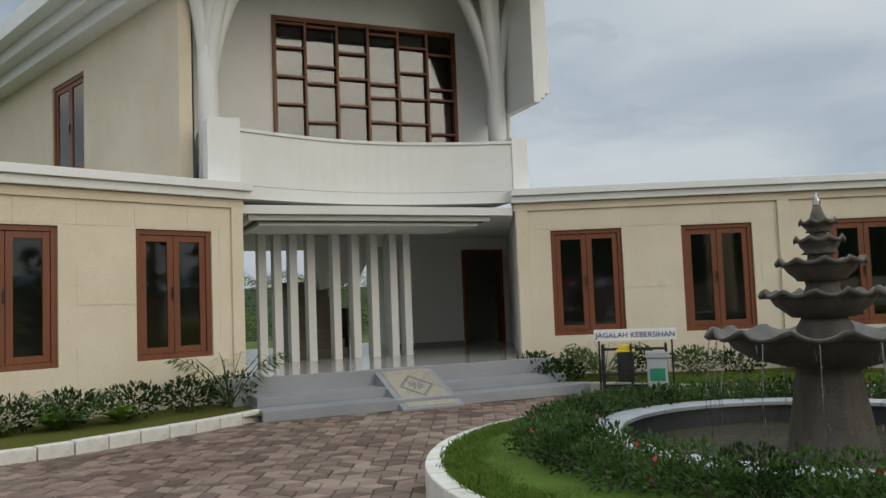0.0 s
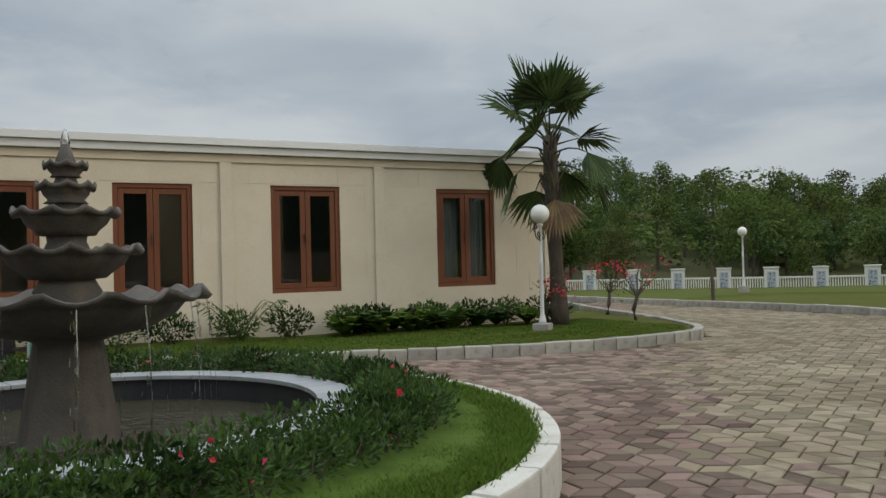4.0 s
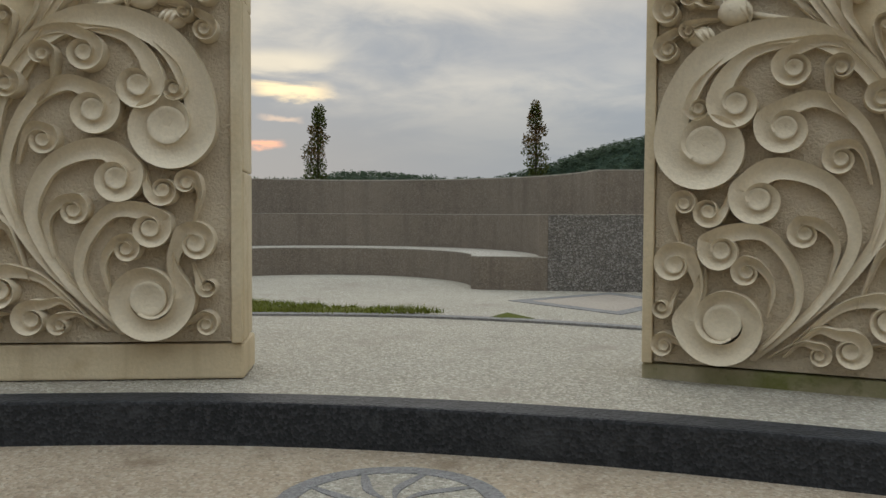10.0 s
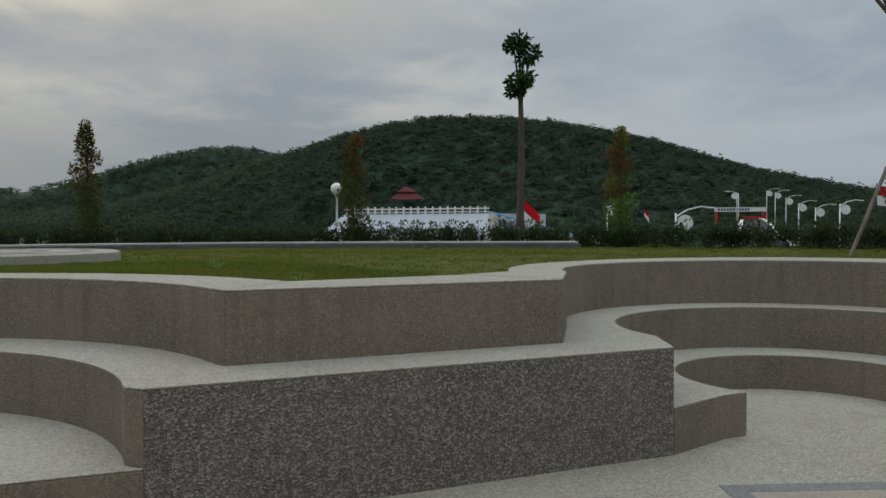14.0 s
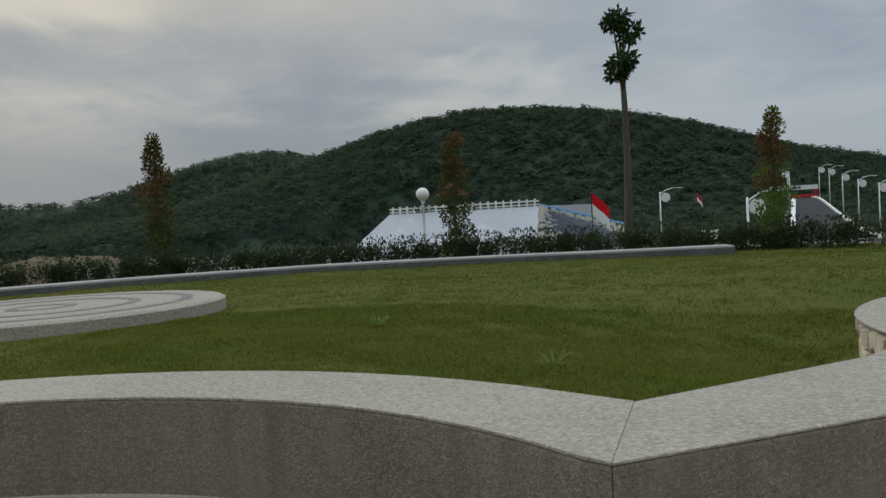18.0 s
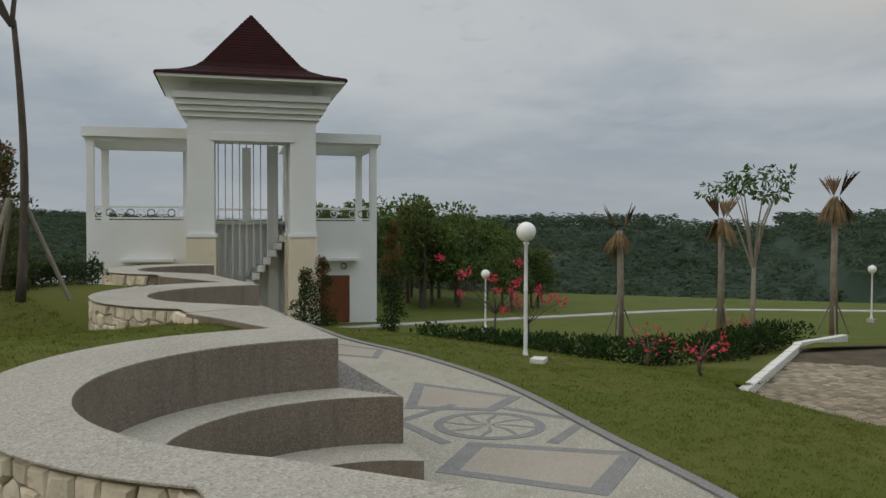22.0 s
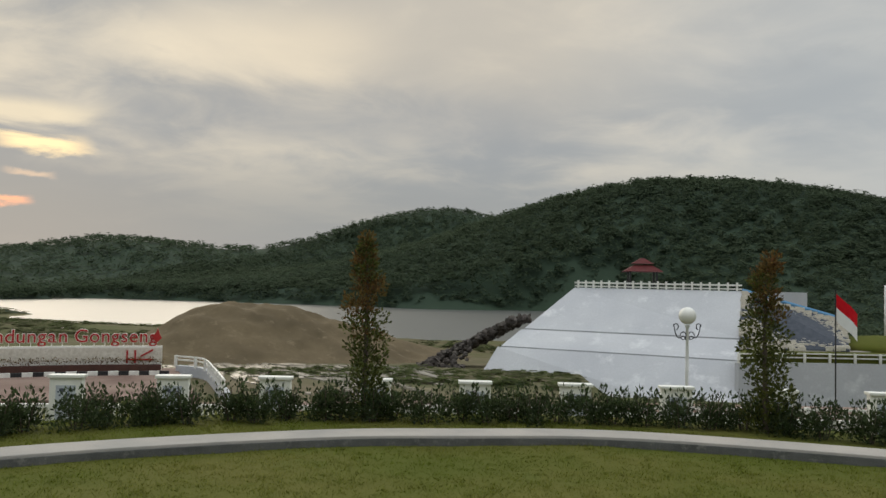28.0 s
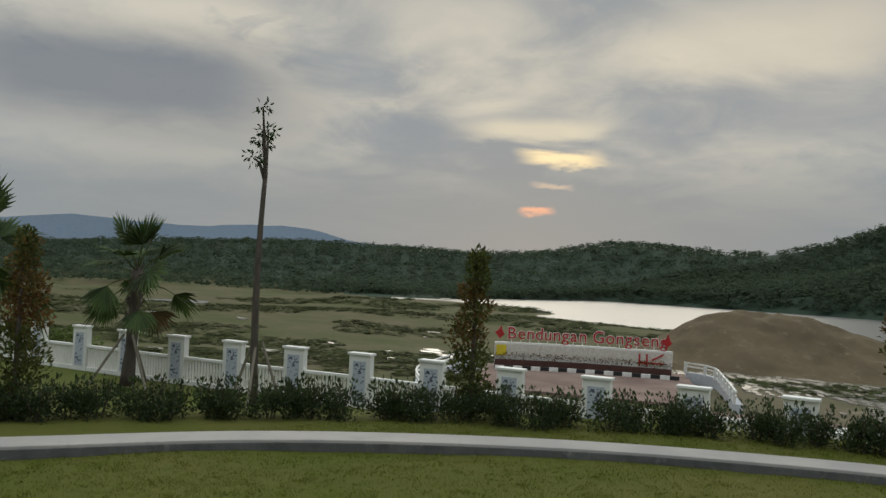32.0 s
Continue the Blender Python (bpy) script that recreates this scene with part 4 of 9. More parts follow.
# ---- seat tiers ----
def seat_bay(t, l1, l2, l3, out, pier):
    n = len(l1)
    part("seat_riser", Mesh().band(l1, l2, PZ - 0.1, T1 - 0.008), aggregate, t, "brown washed-aggregate lower tier", bevel=0.012)
    part("seat_top", Mesh().band(l1, l2, T1 - 0.008, T1), aggregate_top, t, "pale seat surface", bevel=0.003)
    part("seat_riser", Mesh().band(l2, l3, PZ - 0.1, T2 - 0.008), aggregate, t, "brown washed-aggregate upper tier", bevel=0.012)
    part("seat_top", Mesh().band(l2, l3, T2 - 0.008, T2), aggregate_top, t, "pale seat surface", bevel=0.003)


seats_a = thing("seat_bay", 0, 0, 0, "curved three-tier bench of brown washed aggregate", "bench", "curved seat bays", kind="structure")
seat_bay(seats_a, A1, A2, A3, None, None)
inner_a = A3
outer_a = [(9.28, -9.25)] + arc(*BA, 3.46, 231, 370, 30)
part("back_wall", Mesh().band(inner_a, outer_a, 0.3, T3 - 0.008), aggregate, seats_a, "brown washed-aggregate back wall", bevel=0.012)
part("wall_cap", Mesh().band(inner_a, outer_a, T3 - 0.008, T3 + 0.005), aggregate_top, seats_a, "pale pebble cap", bevel=0.003)


def flat_pier(s, first=False):
    t = thing("flat_pier", 0, 0, 0, "straight rough pebble-wash pier between two seat bays", "wall", "seat piers", kind="structure")
    p2 = moved([(9.6, -7.76), (6.64, -9.4), (7.38, -9.55), (9.42, -8.45)], s) if first else moved([(8.6, -6.88), (6.64, -9.4), (7.38, -9.55), (8.5, -7.6)], s)
    if first:
        p3 = moved([(9.42, -8.45), (7.38, -9.55), (7.41, -10.46), (8.1, -10.1), (9.28, -9.25)], s)
    else:
        p3 = moved([(8.5, -7.6), (7.38, -9.55), (7.41, -10.46), (8.1, -10.1), (8.05, -8.6)], s)
    part("front_block", Mesh().prism(p2, PZ - 0.1, T2 - 0.008), aggregate_grey, t, "rough grey pebble-wash face", bevel=0.012)
    part("seat_top", Mesh().prism(p2, T2 - 0.008, T2 + 0.002), aggregate_top, t, "pale seat surface", bevel=0.003)
    part("back_wall", Mesh().prism(p3, 0.3, T3 - 0.008), aggregate, t, "brown washed-aggregate wall", bevel=0.012)
    part("wall_cap", Mesh().prism(p3, T3 - 0.008, T3 + 0.002), aggregate_top, t, "pale pebble cap", bevel=0.003)


aggregate_grey = material("rough_aggregate", (0.19, 0.172, 0.148), 0.92, (0.145, 0.13, 0.112), 1.1, 90, 0.15, 1.2, cells=80, cell_col=(0.44, 0.41, 0.365))
flat_pier((0, 0), True)
for s in ((0, 0), SHIFT_C, SHIFT_D):
    t = thing("seat_bay", 0, 0, 0, "curved three-tier bench of brown washed aggregate", "bench", "curved seat bays", kind="structure")
    b1, b2, b3 = bay(B1, s), bay(B2, s), bay(B3, s)
    seat_bay(t, b1, b2, b3, None, None)
    first = s == (0, 0)
    wide = (2.36, 2.74) if first else (2.68, 2.9)
    start = [(8.1, -10.1)] if first else [(8.45, -10.05)]
    o = bay(start + widening(*wide, 8, -137, 30), s)
    o_cap = bay(start + widening(wide[0] + 0.07, wide[1] + 0.07, 8, -137, 30), s)
    part("back_wall", Mesh().band(b3, o, 0.3, T3 - 0.008), aggregate, t, "brown washed-aggregate back wall", bevel=0.012)
    part("wall_cap", Mesh().band(b3, o_cap, T3 - 0.008, T3 + 0.005), aggregate_top, t, "pale pebble cap", bevel=0.003)
    if s != (0, 0):
        # straight pier that leads from the bay before
        before = (0, 0) if s == SHIFT_C else SHIFT_C
        e = bay([B3[-1], B2[-1], B1[-1]], before)
        p = thing("flat_pier", 0, 0, 0, "straight pebble-wash pier between two seat bays", "wall", "seat piers", kind="structure")
        a0, b0 = Vector(e[0]), Vector(b3[0])
        a_, b_ = Vector(e[1]), Vector(b2[0])
        oo = Vector(bay([(8.52, -10.03)], s)[0])
        part("front_block", Mesh().prism([tuple(a_), tuple(b_), tuple(b0), tuple(a0)], PZ - 0.1, T2 - 0.008), aggregate_grey, p, "rough grey pebble-wash face", bevel=0.01)
        plan = [tuple(a0), tuple(b0), tuple(oo)] + ([(2.90, -13.85), (3.40, -12.93)] if before == (0, 0) else [bay(widening(2.68, 2.9, 8, -137, 30), before)[-2]])
        part("back_wall", Mesh().prism(plan, 0.3, T3 - 0.008), aggregate, p, bevel=0.01)
        part("wall_cap", Mesh().prism(plan, T3 - 0.008, T3 + 0.003), aggregate_top, p, "pale pebble cap", bevel=0.003)

# path and round disc on the upper lawn
rough_face = material("rough_kerb_face", (0.15, 0.15, 0.145), 0.95, (0.085, 0.088, 0.085), 2.5, 60, 0.5, 1.2, spots=(0.23, 0.225, 0.21))
PATH_FRONT = smooth_line([(26.2, -3.5), (22.8, -7.5), (21.94, -10.92), (21.12, -13.82), (19.32, -16.74), (17.0, -19.05), (15.3, -20.05), (13.4, -20.85), (10.4, -21.05), (8.24, -20.85), (6.45, -20.92)], 8)
setting("upper_path", Mesh().band(PATH_FRONT, offset_line(PATH_FRONT, 0.55), 1.7, 2.07), concrete, "narrow grey concrete kerb path on the upper lawn", "path", bevel=0.02)
setting("upper_path_face", Mesh().band(offset_line(PATH_FRONT, -0.02), offset_line(PATH_FRONT, 0.004), 1.7, 2.035), rough_face, "rough dark grey face of the kerb path", "kerb", bevel=0.006)
disc = thing("round_platform", 15.0, -14.0, 1.9, "low round pale pebble platform on the lawn", "platform")
part("drum", Mesh().lathe([(1.9, -0.1), (1.9, 0.15), (1.86, 0.17)], 64), aggregate_top, disc)
for r in (1.55, 1.0, 0.35):
    part("ring", Mesh().band(arc(0, 0, r - 0.12, 0, 360, 65), arc(0, 0, r, 0, 360, 65), 0.16, 0.175), grey_inlay, disc, "dark grey ring inlay")

# ---- rubble walls: mortar core with single close-set stones ----
def rubble_wall(name, line, z0, z1, mat, label, size=0.24, side=1, depth=0.05, bed=None, fill=0.95):
    t = thing(name, 0, 0, 0, label, "stone wall", kind="structure")
    part("core", Mesh().band(offset_line(line, -side * 0.01), offset_line(line, -side * 0.25), z0, z1 - 0.01), bed or mortar, t, "mortar core")
    rows = max(1, round((z1 - z0) / (size * 0.78)))
    dz = (z1 - z0) / rows
    pts = even(line, 0.05)
    rnd = random.Random(len(label))
    jit = {}

    def corner(k, r):
        if (k, r) not in jit:
            ju, jz = rnd.uniform(-0.33, 0.33) * size * 0.5, rnd.uniform(-0.36, 0.36) * dz
            if r in (0, rows):
                jz = 0
            jit[k, r] = (k * size / 2 + ju, z0 + r * dz + jz)
        return jit[k, r]

    n = int(len(pts) * 0.05 / size)
    for r in range(rows):
        for i in range(n):
            k = 2 * i + (r % 2)
            ring = [corner(k, r), corner(k + 1, r), corner(k + 2, r), corner(k + 2, r + 1), corner(k + 1, r + 1), corner(k, r + 1)]
            cu, cz = sum(p[0] for p in ring) / 6, sum(p[1] for p in ring) / 6
            d0 = depth * rnd.uniform(0.6, 1.2)
            vs = []
            for f, d in ((fill, -0.03), (fill - 0.02, d0 * 0.6), (fill - 0.25, d0)):
                for u, z in ring:
                    u, z = cu + (u - cu) * f, cz + (z - cz) * f
                    x, y, a = pts[min(len(pts) - 1, max(0, int(u / 0.05)))]
                    e = (u / 0.05 - int(u / 0.05)) * 0.05
                    dd = d + (rnd.uniform(-0.008, 0.008) if f < 0.9 else 0)
                    vs.append((x + e * math.cos(a) - side * dd * math.sin(a), y + e * math.sin(a) + side * dd * math.cos(a), z))
            fs = [(12, 13, 14, 15, 16, 17)] + [(o + q, o + (q + 1) % 6, o + 6 + (q + 1) % 6, o + 6 + q) for o in (0, 6) for q in range(6)]
            part("stone", Mesh().add(vs, fs if side < 0 else [f[::-1] for f in fs]), mat, t)
    return t


rubble_wall("rubble_wall_seats", [(8.1, -10.1)] + B_OUT, 1.2, T3 - 0.03, rubble, "cream rubble limestone wall below the seat cap", 0.16)
rubble_wall("rubble_wall_far_bay", [(3.3, -12.95), (2.82, -13.85)] + bay([(8.45, -10.05)], SHIFT_C) + C_OUT, 1.3, T3 - 0.03, rubble, "cream rubble limestone wall of the next seat bay", 0.18)
rubble_wall("rubble_wall_last_bay", D_OUT, 1.1, T3 - 0.03, rubble, "cream rubble limestone wall of the farthest seat bay", 0.30)
mortar_pale = material("mortar_pale", (0.46, 0.42, 0.35), 0.95, (0.32, 0.28, 0.22), 3.0, 50, 0.3, 0.5)
TWALL = [(14.55, -6.15), (15.25, -5.85), (15.8, -5.0), (16.2, -4.2), (16.6, -3.5)]
rubble_wall("rubble_wall_terrace", TWALL, 0.7, T3 + 0.05, rubble_pale, "pale rubble limestone retaining wall below the upper lawn", 0.135, 1, 0.03, mortar_pale, 1.02)
setting("terrace_wall_cap", Mesh().band(offset_line(TWALL, 0.05), offset_line(TWALL, -0.35), T3 + 0.055, T3 + 0.09), concrete, "grey cap of the retaining wall", "wall cap")

# ---- the house: two low wings with a two-storey entrance block between ----
FLOOR = 0.55


def wall_with_openings(t, m, length, z0, z1, holes, mat, thick=0.25, name="wall", label="cream sandstone cladding"):
    """A wall along local x from 0 to length, face at y = 0, with rectangular holes (x0, x1, z0, z1)."""
    xs = sorted({0.0, length, *[h[0] for h in holes], *[h[1] for h in holes]})
    zs = sorted({z0, z1, *[h[2] for h in holes], *[h[3] for h in holes]})
    solid = {(i, j) for i in range(len(xs) - 1) for j in range(len(zs) - 1)
             if not any(h[0] < (xs[i] + xs[i + 1]) / 2 < h[1] and h[2] < (zs[j] + zs[j + 1]) / 2 < h[3] for h in holes)}
    out = Mesh()
    ids = {}

    def vert(i, j, k):
        if (i, j, k) not in ids:
            ids[i, j, k] = len(out.v)
            out.v.append(tuple(m @ Vector((xs[i], thick * k, zs[j]))))
        return ids[i, j, k]

    for i, j in solid:
        out.f.append((vert(i, j, 0), vert(i + 1, j, 0), vert(i + 1, j + 1, 0), vert(i, j + 1, 0)))
        out.f.append((vert(i, j + 1, 1), vert(i + 1, j + 1, 1), vert(i + 1, j, 1), vert(i, j, 1)))
        for (di, dj), (a, b) in (((-1, 0), ((i, j + 1), (i, j))), ((1, 0), ((i + 1, j), (i + 1, j + 1))), ((0, -1), ((i, j), (i + 1, j))), ((0, 1), ((i + 1, j + 1), (i, j + 1)))):
            if (i + di, j + dj) not in solid:
                out.f.append((vert(*b, 0), vert(*a, 0), vert(*a, 1), vert(*b, 1)))
    return part(name, out, mat, t, label)


def french_window(m, w, h, group="tall brown windows", drapes=False):
    """A two-leaf window in a brown wooden frame; local x along the wall, y into it, origin at its lower left corner."""
    t = new("window_unit")
    t.matrix_basis = m
    tagged(t, "tall two-leaf window with brown wooden frame" + (" and pale curtains" if drapes else " and dark panes"), "window", group)
    fw = 0.085
    fr = Mesh()
    fr.box(0, fw, -0.03, 0.1, 0, h).box(w - fw, w, -0.03, 0.1, 0, h).box(fw, w - fw, -0.03, 0.1, h - fw, h).box(fw, w - fw, -0.03, 0.1, 0, fw)
    part("window_frame", fr, wood, t, bevel=0.006)
    half = (w - 2 * fw) / 2
    for k in range(2):
        x0 = fw + k * half
        s = 0.105
        lf = Mesh()
        lf.box(x0 + 0.004, x0 + s, -0.005, 0.05, fw + 0.004, h - fw - 0.004).box(x0 + half - s, x0 + half - 0.004, -0.005, 0.05, fw + 0.004, h - fw - 0.004)
        lf.box(x0 + s, x0 + half - s, -0.005, 0.05, h - fw - s, h - fw - 0.004).box(x0 + s, x0 + half - s, -0.005, 0.05, fw + 0.004, fw + s)
        leaf_ob = part("window_leaf", lf, wood, t, bevel=0.006)
        pn = part("pane", Mesh().box(x0 + s - 0.01, x0 + half - s + 0.01, 0.018, 0.026, fw + s - 0.01, h - fw - s + 0.01), pane_mat, leaf_ob)
        pn.visible_shadow = False
        if drapes:
            c = Mesh()
            n = 14
            for i in range(n + 1):
                x = x0 + s + (half - 2 * s) * i / n
                y = 0.16 + 0.02 * math.sin(i * 2.3)
                c.v += [(x, y, fw), (x, y, h - fw)]
            c.f = [(2 * i, 2 * i + 2, 2 * i + 3, 2 * i + 1) for i in range(n)]
            part("curtain", c, curtain, t, "pale hanging curtain")
    hd = Mesh().box(fw + half - 0.035, fw + half - 0.02, -0.035, -0.01, h * 0.46, h * 0.55)
    part("handle", hd, dark_metal, t, "small dark handle")
    return t


def low_wing(name, m, length, wins, pilasters, label, drapes=()):
    """A one-storey wing; local x runs along its front, y into the house."""
    t = new(name)
    t.matrix_basis = m
    tagged(t, label, "building", "", "")
    I = Matrix.Identity(4)
    holes = [(a, b, 0.91, 2.97) for a, b in wins]
    wall_with_openings(t, I, length, -0.2, 3.52, holes, sandstone)
    # stone panels joints as thin raised slabs
    rows = [0.0, 0.6, 1.2, 1.8, 2.4, 3.0, 3.36]
    for i, (a, b) in enumerate(zip(rows, rows[1:])):
        x = 0.32 * (i % 2)
        while x < length - 0.05:
            x2 = min(x + 0.88, length)
            if not any(h[0] - 0.01 < x2 and x < h[1] + 0.01 and h[2] - 0.01 < b and a < h[3] + 0.01 for h in holes):
                part("stone_panel", Mesh().box(x + 0.0015, x2 - 0.0015, -0.006, 0.0, a + 0.0015, b - 0.0015), sandstone, t)
            x = x2
    part("frieze", Mesh().box(-0.02, length + 0.02, -0.05, 0, 3.38, 3.52), sandstone, t, "plain sandstone frieze")
    for p in pilasters:
        part("pilaster", Mesh().box(p, p + 0.22, -0.055, 0, 0.0, 3.378), sandstone, t, "flat sandstone pilaster", bevel=0.006)
    part("cornice", Mesh().box(-0.06, length + 0.1, -0.16, 0.3, 3.53, 3.66).box(-0.06, length + 0.1, -0.24, 0.3, 3.665, 3.80), white, t, "white painted cornice", bevel=0.008)
    part("roof", Mesh().box(0.02, length - 0.02, 0.27, 6.0, 3.5, 3.7), concrete, t, "flat roof")
    part("back_wall", Mesh().box(0, length, 5.75, 6.0, -0.2, 3.5), inside_mat, t)
    part("end_wall", Mesh().box(0, 0.2, 0.26, 5.74, -0.2, 3.5), white, t)
    part("end_wall", Mesh().box(length - 0.2, length, 0.26, 5.74, -0.2, 3.49), sandstone, t)
    part("room_floor", Mesh().box(0.21, length - 0.21, 0.26, 5.74, -0.1, 0.3), tile_floor, t)
    for i, (a, b) in enumerate(wins):
        french_window(m @ pose(a, 0.07, 0.91), b - a, 2.06, drapes=i in drapes)
    return t


RW = pose(0.32, 15.38, 0, 0, 0, -1.15)
low_wing("garden_wing", RW, 12.4, [(0.68, 2.07), (3.22, 4.58), (6.02, 7.4), (9.52, 10.92)], [0.02, 5.07, 8.12, 12.15], "long one-storey wing in cream sandstone with four brown windows", (3,))
LW = pose(-4.5, 13.15, 0, 0, 0, 46.2)
LWX = LW @ pose(-11.0, 0, 0)
low_wing("forecourt_wing", LWX, 11.0, [(1.0, 2.4), (4.2, 5.6), (6.6, 7.98), (9.14, 10.43)], [0.02, 3.2, 10.78], "one-storey cream sandstone wing with white cornice beside the steps")

# entrance block in its own frame: u along the front, v into the house
ENT = Matrix.Translation((-2.1, 14.26, 0)) @ Matrix.Rotation(math.atan2(0.42, 0.907), 4, "Z")
ent = new("entrance_block")
ent.matrix_basis = ENT
tagged(ent, "white two-storey entrance block with curved balcony and tall columns", "building")
HW = 2.64


def eb(name, mesh, mat, label="", **kw):
    return part(name, mesh, mat, ent, label, **kw)


eb("hall_floor", Mesh().prism([(-3.0, -0.85), (2.6, -0.85), (2.6, 0.0), (5.6, 5.6), (6.4, 9.0), (-5.2, 9.0), (-5.2, 5.2), (-3.4, 0.0)], 0.1, FLOOR), tile_floor, "polished pale stone floor")
eb("floor_nosing", Mesh().box(-3.0, 2.75, -1.0, -0.84, 0.0, FLOOR + 0.004), step_grey, "grey granite edge", bevel=0.01)
for i, v in enumerate((-2.15, -1.6, -1.0)):
    z1 = 0.16 + 0.14 * i
    if i < 2:
        eb("step", Mesh().box(-2.75 + 0.02 * i, 2.72 - 0.02 * i, v, -0.9, z1 - 0.16 if i == 0 else z1 - 0.14, z1), step_grey, "grey granite step", bevel=0.008)
rp = Mesh()
rp.v = [(-0.66, -2.35, 0.0), (0.36, -2.35, 0.0), (0.36, -0.86, 0.0), (-0.66, -0.86, 0.0), (-0.66, -2.35, 0.03), (0.36, -2.35, 0.03), (0.36, -0.86, FLOOR + 0.01), (-0.66, -0.86, FLOOR + 0.01)]
rp.f = [(3, 2, 1, 0), (4, 5, 6, 7), (0, 1, 5, 4), (1, 2, 6, 5), (2, 3, 7, 6), (3, 0, 4, 7)]
eb("ramp", rp, step_grey, "grey granite ramp over the steps")
slope = math.atan2(FLOOR - 0.02, 1.49)
RAMP = pose(-0.15, -1.6, 0.295, math.degrees(slope))
rm = Mesh().box(-0.41, 0.41, -0.74, 0.70, 0.0, 0.012, RAMP)
eb("ramp_inset", rm, plaza_mat, "cream pebble inset")
c4 = [(0.3, 0), (0, 0.42), (-0.3, 0), (0, -0.42)]
ci = [(0.24, 0), (0, 0.34), (-0.24, 0), (0, -0.34)]
mm = Mesh().band(ci + ci[:1], c4 + c4[:1], 0.012, 0.018)
mm.v = [tuple(RAMP @ Vector(p)) for p in mm.v]
eb("ramp_rhomb", mm, grey_inlay, "dark rhomb inlay")
for k in range(8):
    a = math.pi * k / 4
    st_ = Mesh().prism([(0.02 * math.cos(a), 0.02 * math.sin(a)), (0.09 * math.cos(a + 0.2), 0.11 * math.sin(a + 0.2)), (0.15 * math.cos(a), 0.19 * math.sin(a)), (0.09 * math.cos(a - 0.2), 0.11 * math.sin(a - 0.2))], 0.012, 0.018)
    st_.v = [tuple(RAMP @ Vector(p)) for p in st_.v]
    eb("ramp_star_ray", st_, grey_inlay)
# screen of slender posts
for k, u in enumerate((-1.87, -1.56, -1.24, -0.87, -0.34, 0.08, 0.49, 0.92, 1.23)):
    eb("screen_post", Mesh().box(u - 0.08, u + 0.08, 2.3, 2.62, FLOOR, 3.28), white, "slender white post", bevel=0.008)
# stair at the back of the hall, with the white slope of the upper flight over it
for k in range(9):
    eb("stair_step", Mesh().box(-0.95, 0.15, 3.3 + 0.22 * k, 5.15, FLOOR + 0.19 * k, FLOOR + 0.19 * (k + 1)), stair_brown, "brown stone stair step", bevel=0.008)
eb("stair_balustrade", Mesh().box(0.16, 0.2, 3.35, 5.1, FLOOR, FLOOR + 1.0).box(0.15, 0.21, 3.3, 5.15, FLOOR + 1.0, FLOOR + 1.05), dark_metal, "dark stair balustrade")
eb("upper_flight", Mesh().prism([(-0.2, 3.3), (1.4, 3.3), (0.85, 2.27), (-0.1, 2.05)], 4.6, 4.95, Matrix(((1, 0, 0, 0), (0, 0, 1, 0), (0, 1, 0, 0), (0, 0, 0, 1)))), white, "white sloping underside of the upper flight")
# hall walls
eb("hall_wall", Mesh().box(1.75, 3.9, 5.2, 5.4, FLOOR, 3.3).box(3.9, 4.95, 5.2, 5.4, 2.94, 3.3).box(4.95, 6.4, 5.2, 5.4, FLOOR, 3.3), white, "white hall wall")
eb("hall_wall", Mesh().box(-5.2, -3.3, 5.2, 5.4, FLOOR, 3.3), white, "white hall wall")
eb("hall_side_wall", Mesh().box(-3.05, -2.85, 0.2, 5.18, FLOOR, 3.3), white, "white side wall")
eb("skirting", Mesh().box(1.76, 3.85, 5.17, 5.2, FLOOR, FLOOR + 0.1), step_grey, "grey skirting")
eb("inner_room", Mesh().box(2.6, 6.4, 8.0, 8.2, FLOOR, 3.3).box(2.5, 2.6, 5.41, 8.2, FLOOR, 3.3).box(6.3, 6.4, 5.41, 8.0, FLOOR, 3.3), inside_mat, "dim inner room")
df = Mesh().box(3.84, 3.93, 5.14, 5.42, FLOOR, 3.0).box(4.92, 5.01, 5.14, 5.42, FLOOR, 3.0).box(3.93, 4.92, 5.14, 5.42, 2.91, 3.0)
eb("door_frame", df, wood, "dark brown door frame", bevel=0.006)
eb("ceiling", Mesh().prism([(-3.0, 0.0), (2.62, 0.0), (5.2, 5.2), (-3.0, 5.2)], 3.3, 3.45), ceiling_mat, "white ceiling")
eb("ceiling_back", Mesh().box(-5.2, 6.4, 5.2, 9.0, 3.3, 3.45), ceiling_mat, "white ceiling")
eb("ceiling_tray", Mesh().box(-2.5, 2.2, 0.15, 2.2, 3.2, 3.298).box(-2.3, 2.0, 0.3, 2.0, 3.12, 3.2), ceiling_mat, "stepped ceiling tray", bevel=0.02)
# solid dark strip in place of the shade in the tray's recess
eb("tray_groove", Mesh().box(-2.4, 2.1, 0.2, 2.1, 3.185, 3.215), dark_metal, "dark strip standing in for the shade under the tray's edge")
